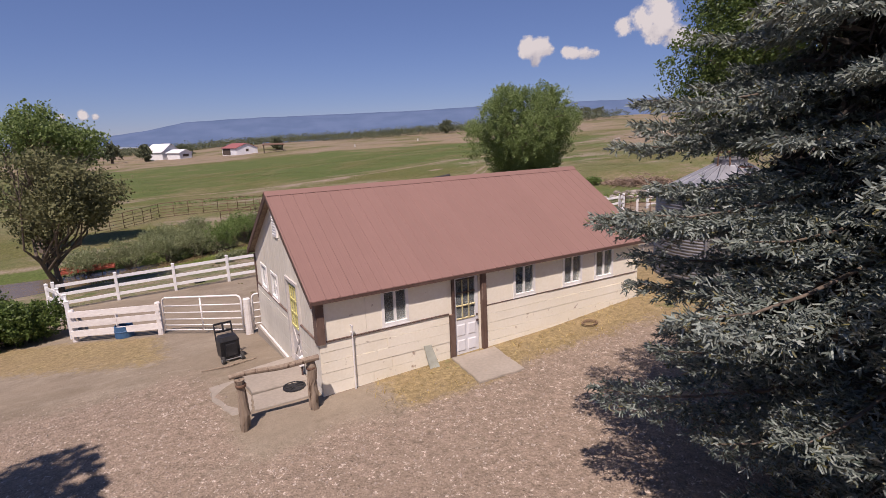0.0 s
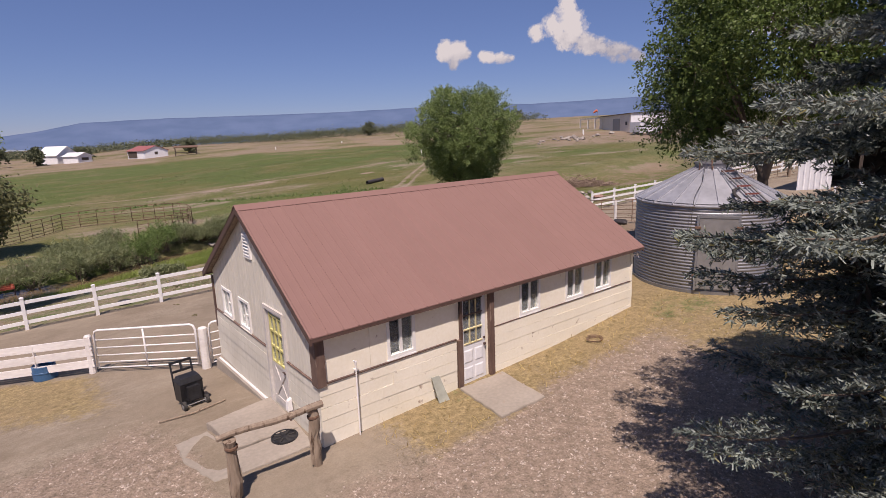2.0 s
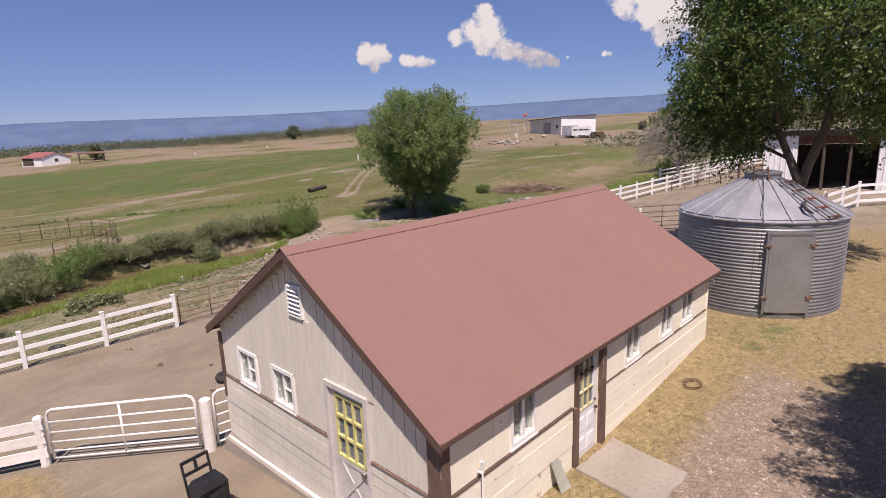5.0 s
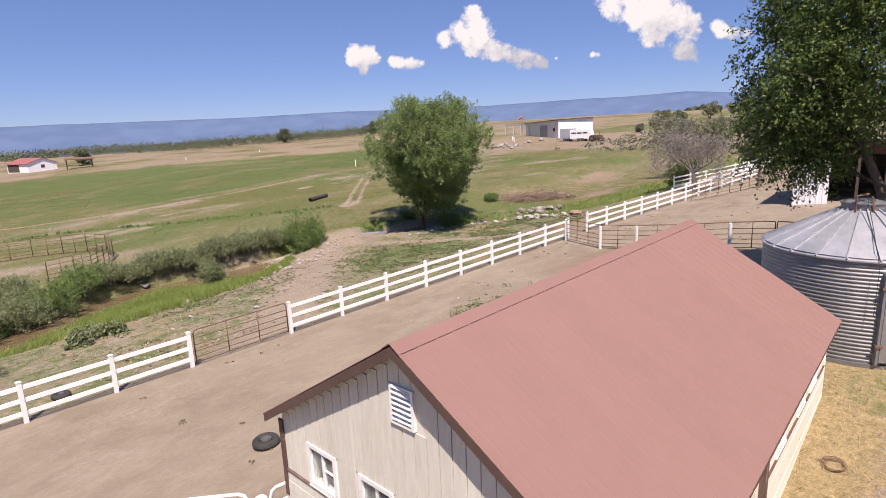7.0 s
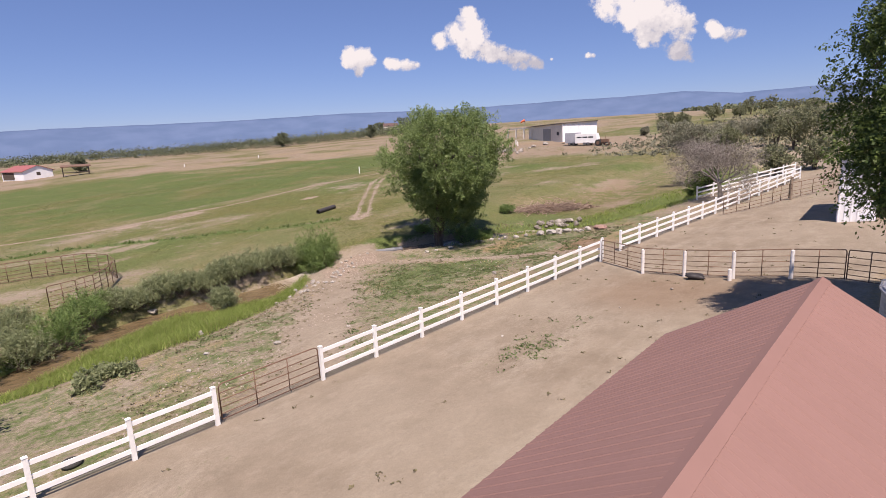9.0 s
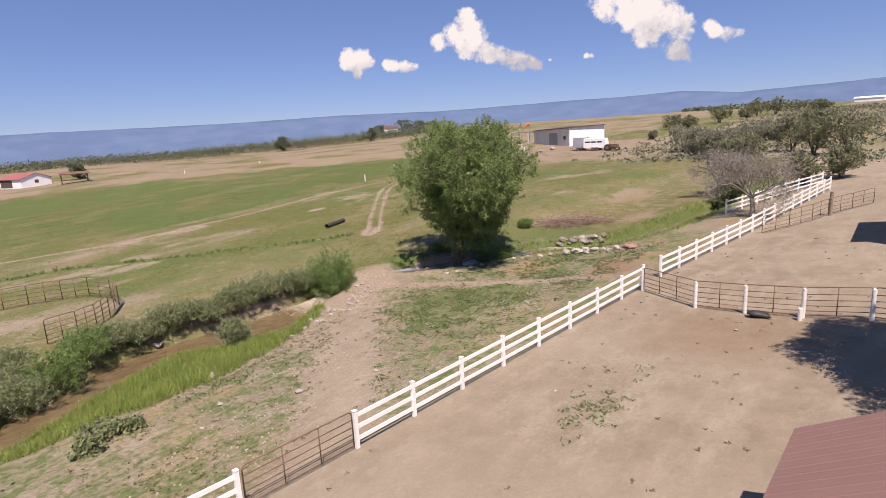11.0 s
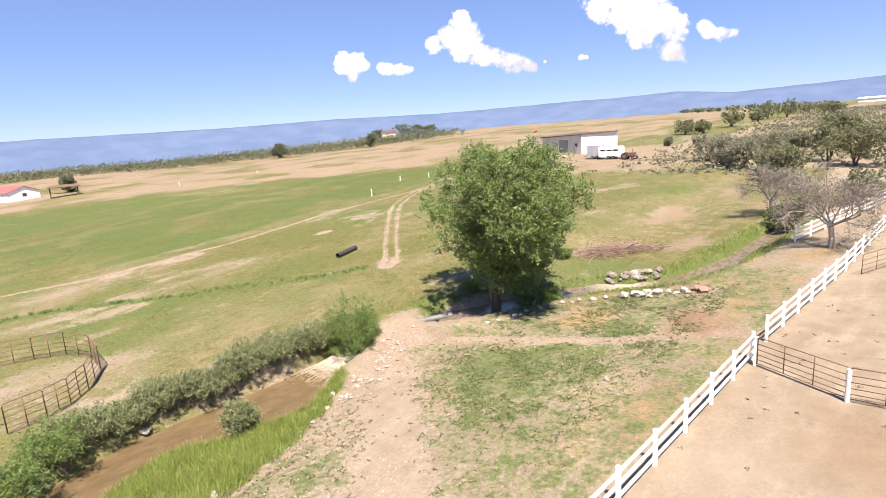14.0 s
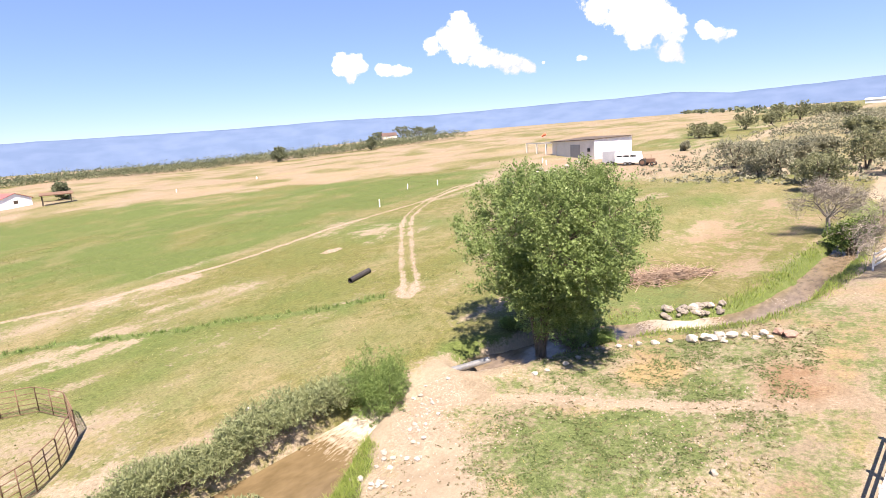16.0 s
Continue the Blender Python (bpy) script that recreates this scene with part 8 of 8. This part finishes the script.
solid("tank", s, BLACK, "dark square tank on the far hillside", "tank", place=(312.5, 56.5, 13.4))


# round stock pen past the stream
pen = [(7.2, 54.3), (8.9, 54.5), (10.1, 55.0), (11.3, 56.3), (12.7, 58.9), (13.0, 61.6), (12.2, 64.2), (10.6, 65.2), (8.6, 66.2), (5.6, 67.0), (2.6, 67.0)]
for a, b in zip(pen, pen[1:]):
    pipe_panel(a, b, high=1.55, rails=6, group="round pen panels", label="rusty tube panel of a round stock pen", radius=0.026, name="pen_panel", lift=0.08)
far_pen = [(-3.2, 60.2), (-0.8, 62.4), (1.0, 64.6), (2.6, 67.0)]
for a, b in zip(far_pen, far_pen[1:]):
    pipe_panel(a, b, high=1.55, rails=6, group="round pen panels", label="rusty tube panel of a round stock pen", radius=0.026, name="pen_panel", lift=0.08)


def drain_pipe():
    a, b = floor_at(36.9, 66.1, 0.24), floor_at(39.9, 66.85, 0.24)
    d = (Vector(b) - Vector(a)).normalized()
    s = Shape()
    n, r = 40, 0.25
    ref = d.cross(Vector((0, 0, 1))).normalized()
    up = ref.cross(d)
    for shell in (0, 1):
        for i in range(n + 1):
            p = Vector(a) + (Vector(b) - Vector(a)) * i / n
            rad = (r + 0.018 * (i % 2)) if shell == 0 else r - 0.03
            s.v.extend(tuple(p + (ref * math.cos(2 * math.pi * k / 16) + up * math.sin(2 * math.pi * k / 16)) * rad) for k in range(16))
    o = 16 * (n + 1)
    for i in range(n):
        for k in range(16):
            k2 = (k + 1) % 16
            s.f.append((i * 16 + k, i * 16 + k2, (i + 1) * 16 + k2, (i + 1) * 16 + k))
            s.f.append((o + i * 16 + k2, o + i * 16 + k, o + (i + 1) * 16 + k, o + (i + 1) * 16 + k2))
    for k in range(16):
        k2 = (k + 1) % 16
        s.f.append((k2, k, o + k, o + k2))
        s.f.append((n * 16 + k, n * 16 + k2, o + n * 16 + k2, o + n * 16 + k))
    solid("drain_pipe", s, BLACK_PIPE, "length of black corrugated drain pipe lying in the pasture", "pipe", place=(*a[:2], a[2] - 0.3))


drain_pipe()


def culvert():
    a, b = Vector((29.2, 47.4, 0.05)), Vector((31.8, 46.5, 0.0))
    solid("culvert_pipe", Shape().tube([tuple(a), tuple(a * 0.5 + b * 0.5), tuple(b)], [0.2, 0.2, 0.2], 18), GALV, "dull steel culvert pipe at the stream crossing", "pipe", smooth=False)


culvert()


def brush_pile():
    rng = np.random.default_rng(300)
    s = Shape()
    for k in range(520):
        u = rng.uniform(-1, 1)
        x, y = 51.4 + u * 3.3 + rng.normal() * 0.35, 42.6 - u * 2.3 + rng.normal() * 0.7
        z = float(land(x, y)) + abs(rng.normal()) * 0.42 * (1.05 - abs(u))
        w, L = rng.uniform(0, 6.28), rng.uniform(0.4, 1.3)
        d = np.array([math.cos(w), math.sin(w), rng.normal() * 0.28]) * L
        a = np.array([x, y, z + 0.1])
        s.tube([tuple(a - d), tuple(a + rng.normal(size=3) * 0.06), tuple(a + d)], [0.03, 0.025, 0.01], 4, caps=False)
    solid("brush_pile", s, surface("dry_cut_branches", (0.20, 0.13, 0.095), (0.36, 0.27, 0.21), 0.95, grain=5, stain=1.2), "low heap of dry cut branches in the pasture", "brush pile", "stuff", place=floor_at(51.4, 42.6))


brush_pile()


# rocks along the stream and about the crossing
def rock(x, y, r, material, label, group, seed, sink=0.3):
    rr = random.Random(seed)
    size = (r * rr.uniform(0.85, 1.4), r * rr.uniform(0.8, 1.15), r * rr.uniform(0.5, 0.8))
    z = float(land(x, y))
    s = Shape().lump((x, y, z + size[2] * (1 - sink)), size, seed, 0.55)
    turn = rr.uniform(0, 3.1)
    c, w = math.cos(turn), math.sin(turn)
    s.v = [(x + (px - x) * c - (py - y) * w, y + (px - x) * w + (py - y) * c, pz) for px, py, pz in s.v]
    return solid("rock", s, material, label, "rock", group=group, smooth=False, place=(x, y, z))


PALE = surface("sun_bleached_rock", (0.27, 0.245, 0.215), (0.42, 0.39, 0.35), 0.9, grain=9, stain=2, bump=0.6, piece=0.4)
RED_ROCK = surface("red_sandstone_rock", (0.22, 0.13, 0.10), (0.33, 0.21, 0.17), 0.9, grain=9, stain=2, bump=0.5)
for i, (x, y, r) in enumerate(((36.1, 40.9, 0.22), (36.7, 40.2, 0.3), (37.0, 39.6, 0.18), (37.45, 39.25, 0.36), (37.9, 38.45, 0.42), (38.4, 37.7, 0.42), (38.9, 36.6, 0.62), (39.25, 35.75, 0.5), (39.8, 35.3, 0.62), (40.2, 34.75, 0.5), (39.2, 34.9, 0.42), (40.5, 34.1, 0.36), (40.2, 33.5, 0.3), (41.0, 33.2, 0.45), (40.4, 32.8, 0.25), (36.0, 41.3, 0.2), (34.2, 41.6, 0.3), (33.2, 41.9, 0.22), (31.9, 42.4, 0.3), (31.2, 42.8, 0.26))):
    rock(x, y, r * (0.46 + 0.26 * ((i * 7) % 5) / 4), PALE, "sun-bleached pale rock lining the stream bank", "bank rocks", 400 + i)
rock(41.2, 32.5, 0.36, RED_ROCK, "red sandstone rock beside the stream", "", 430)
rock(40.9, 31.9, 0.28, RED_ROCK, "red sandstone rock beside the stream", "", 431)
rr = random.Random(6)
for i in range(36):
    u = rr.uniform(0, 1)
    x, y = 43.6 + 2.0 * u + rr.uniform(-0.5, 0.9), 39.2 - 2.6 * u + rr.uniform(-0.3, 0.9)
    rock(x, y, rr.uniform(0.15, 0.33), DARK_ROCK if i % 7 else ROCK, "grey boulder in the heap beside the riffle", "boulder heap", 440 + i, 0.1 + 0.2 * rr.random())
for i in range(60):
    u = rr.uniform(-1.0, 1.6)
    x, y = 22.0 + 2.6 * u + rr.gauss(0, 0.9), 44.4 + 1.2 * u + rr.gauss(0, 0.7)
    if math.hypot(x - 22.6, y - 47.2) > 2.2:
        rock(x, y, rr.uniform(0.05, 0.13), PALE if i % 3 else ROCK, "loose grey rock at the stream crossing", "crossing rocks", 480 + i)
for i, (x, y, r) in enumerate(((11.2, 41.0, 0.24), (18.2, 43.2, 0.2), (19.3, 44.2, 0.22), (16.9, 42.6, 0.16), (17.9, 43.9, 0.2), (11.9, 49.9, 0.34), (18.1, 52.4, 0.36), (19.3, 53.2, 0.22), (7.0, 46.7, 0.25), (26, 31.9, 0.2), (16.6, 24.5, 0.06), (24.6, 20.5, 0.09), (21.4, 21.6, 0.06), (15.2, 33.0, 0.14), (9.7, 37.0, 0.16), (8.2, 35.4, 0.14), (12.1, 34.6, 0.2))):
    rock(x, y, r * 0.72, PALE if i % 2 == 0 else ROCK, "small pale rock lying on the ground", "scattered rocks", 520 + i)
for i in range(22):
    x, y = 106 + rr.gauss(0, 6), 88 + rr.gauss(0, 3)
    rock(x, y, rr.uniform(0.3, 0.7), ROCK, "rubble rock on the bare ground by the shed", "rubble", 560 + i)
rng = np.random.default_rng(310)
def pebble_weight(x, y):
    drive = (1 - step(8.6, 9.6, y - 0.06 * (x - 4))) * (1 - step(9, 15, x)) + (1 - step(13, 15.5, y)) * (1 - step(0.6, 1.4, x))
    slope = step(30, 31, y) * (1 - step(44, 46, y)) * 0.22 * (layered(x, y, 0.15, 16) > 0.42)
    return np.clip(drive * 0.9 + slope, 0, 1)
spots = scatter(30000, (-4, 34), (3, 46), rng, pebble_weight)
p = on_land(spots) + np.array([0, 0, 0.012])
n = len(p)
size = rng.uniform(0.009, 0.024, n) * np.where(p[:, 1] > 28, 2.2, 1.0)
w = rng.uniform(0, 6.28, n)
a = np.stack([np.cos(w), np.sin(w), 0 * w], axis=1) * size[:, None]
b = np.stack([-np.sin(w), np.cos(w), 0 * w], axis=1) * (size * rng.uniform(0.6, 1, n))[:, None]
top = np.stack([0 * w, 0 * w, size * 0.9], axis=1)
sides = [np.stack([p + u - top * 0.5, p + v - top * 0.5, p + v * 0.55 + top, p + u * 0.55 + top], axis=1) for u, v in ((a + b, b - a), (b - a, -a - b), (-a - b, a - b), (a - b, a + b))]
cap = np.stack([p + (a + b) * 0.55 + top, p + (b - a) * 0.55 + top, p - (a + b) * 0.55 + top, p + (a - b) * 0.55 + top], axis=1)
pebble_stone = surface("loose_gravel_stone", (0.24, 0.19, 0.155), (0.46, 0.385, 0.325), 0.9, grain=30, stain=6, bump=0.2, piece=0)
leaf_thing("gravel", np.concatenate(sides + [cap]), pebble_stone, "loose pinkish-grey gravel on the drive", "gravel")


# tyres, drums and scraps about the yards
def tyre(x, y, label, r=0.33, lift=0.0):
    z = float(land(x, y)) + lift
    t = thing("tyre", (x, y, z), label, "tyre")
    prof = []
    for k in range(13):
        w = math.pi * 2 * k / 12
        prof.append((r - 0.10 + 0.10 * math.cos(w), 0.10 + 0.10 * math.sin(w)))
    part("carcass", Shape().turned((x, y, z), prof, 28), RUBBER, t, smooth=True)
    part("bead", Shape().turned((x, y, z), [(r - 0.19, 0.02), (r - 0.205, 0.1), (r - 0.19, 0.18)], 28), GALV, t)


tyre(4.7, 20.4, "worn black tyre lying in the dirt corral")
tyre(2.6, 30.5, "old black tyre lying outside the corral fence", 0.30)
tyre(14.0, 52.2, "pale weathered tyre on the far bank", 0.36)


def feed_bag():
    s = Shape().lump((26.55, 20.1, float(land(26.55, 20.1)) + 0.13), (0.2, 0.44, 0.15), 3, 0.9)
    solid("tarp", s, BLACK_PIPE, "crumpled black plastic tarp against the corral panel", "tarp", smooth=True)


feed_bag()
wooden_post(26.55, 18.55, 0.55, 0.09, WHITE_WOOD, "short white stump post at the corral panel", "stump_post")


def blue_drum():
    x, y = -0.75, 20.35
    z = float(land(x, y))
    t = thing("plastic_drum", (x, y, z), "blue plastic drum behind the board fence", "drum")
    part("shell", Shape().turned((x, y, z), [(0.0, 0.0), (0.27, 0.0), (0.29, 0.04), (0.29, 0.22), (0.30, 0.23), (0.30, 0.26), (0.29, 0.27), (0.28, 0.42), (0.25, 0.42), (0.25, 0.1), (0.0, 0.1)], 22), surface("blue_plastic", (0.03, 0.09, 0.20), (0.05, 0.14, 0.27), 0.5), t)


blue_drum()


def red_harrow():
    x, y = -3.2, 44.0
    z = float(land(x, y))
    t = thing("red_implement", (x, y, z), "rusty red farm implement lying in the grass", "farm implement")
    red = surface("rusty_red_paint", (0.26, 0.045, 0.03), (0.36, 0.09, 0.05), 0.8, grain=15, stain=2)
    for dy in (-0.5, 0.1, 0.7):
        part("bar", Shape().beam((x - 1.7, y + dy, z + 0.55), (x + 1.7, y + dy + 0.2, z + 0.6), 0.12, 0.14), red, t)
    for u in (-1.6, -0.8, 0.0, 0.8, 1.6):
        part("cross_bar", Shape().beam((x + u, y - 0.6, z + 0.62), (x + u, y + 1.0, z + 0.66), 0.1, 0.1), red, t)
        part("tine", Shape().tube([(x + u, y + 0.1, z + 0.6), (x + u + 0.1, y - 0.1, z + 0.3), (x + u, y, z - 0.05)], 0.04, 6), RUST, t)
    part("deck", Shape().box((x - 1.5, y + 0.2, z + 0.68), (x + 0.6, y + 0.9, z + 0.74)), red, t)


red_harrow()


def garden_hose():
    s = Shape()
    cx, cy = 10.05, 9.85
    z = float(land(cx, cy))
    pts = [(cx + (0.16 + 0.012 * k / 6) * math.cos(k * 0.5), cy + (0.13 + 0.01 * k / 6) * math.sin(k * 0.5), z + 0.02 + 0.0012 * k) for k in range(42)]
    s.tube(pts, 0.008, 6)
    solid("hose_coil", s, RUST, "coil of faded hose lying on the straw by the wall", "hose", place=(cx, cy, z))


garden_hose()
solid("stick", Shape().tube([floor_at(0.95, 13.9, 0.03), floor_at(1.6, 13.75, 0.04), floor_at(2.3, 13.9, 0.03)], [0.012, 0.02, 0.012], 6), LOG, "crooked stick lying on the bare dirt", "stick")

# tall trees among the far orchard
def far_tree(x, y, high, wide, seed, label="dark green tree in the orchard belt", leaf=ORCHARD):
    juniper(x, y, high, wide, seed, leaf, 0.42, label, 190, "orchard_tree", "far trees", 0.3, per=14)


for i, (x, y, h, w) in enumerate(((178, 300, 9, 11), (226, 276, 8.5, 8), (350, 372, 13, 20), (365, 368, 12, 18), (378, 366, 10, 16), (338, 392, 9, 14), (55, 228, 5.5, 4.5), (-4, 262, 9, 8), (-12, 258, 8, 9), (8, 250, 7, 6), (-30, 250, 9, 12), (24, 268, 6, 8))):
    far_tree(x, y, h, w, 700 + i)
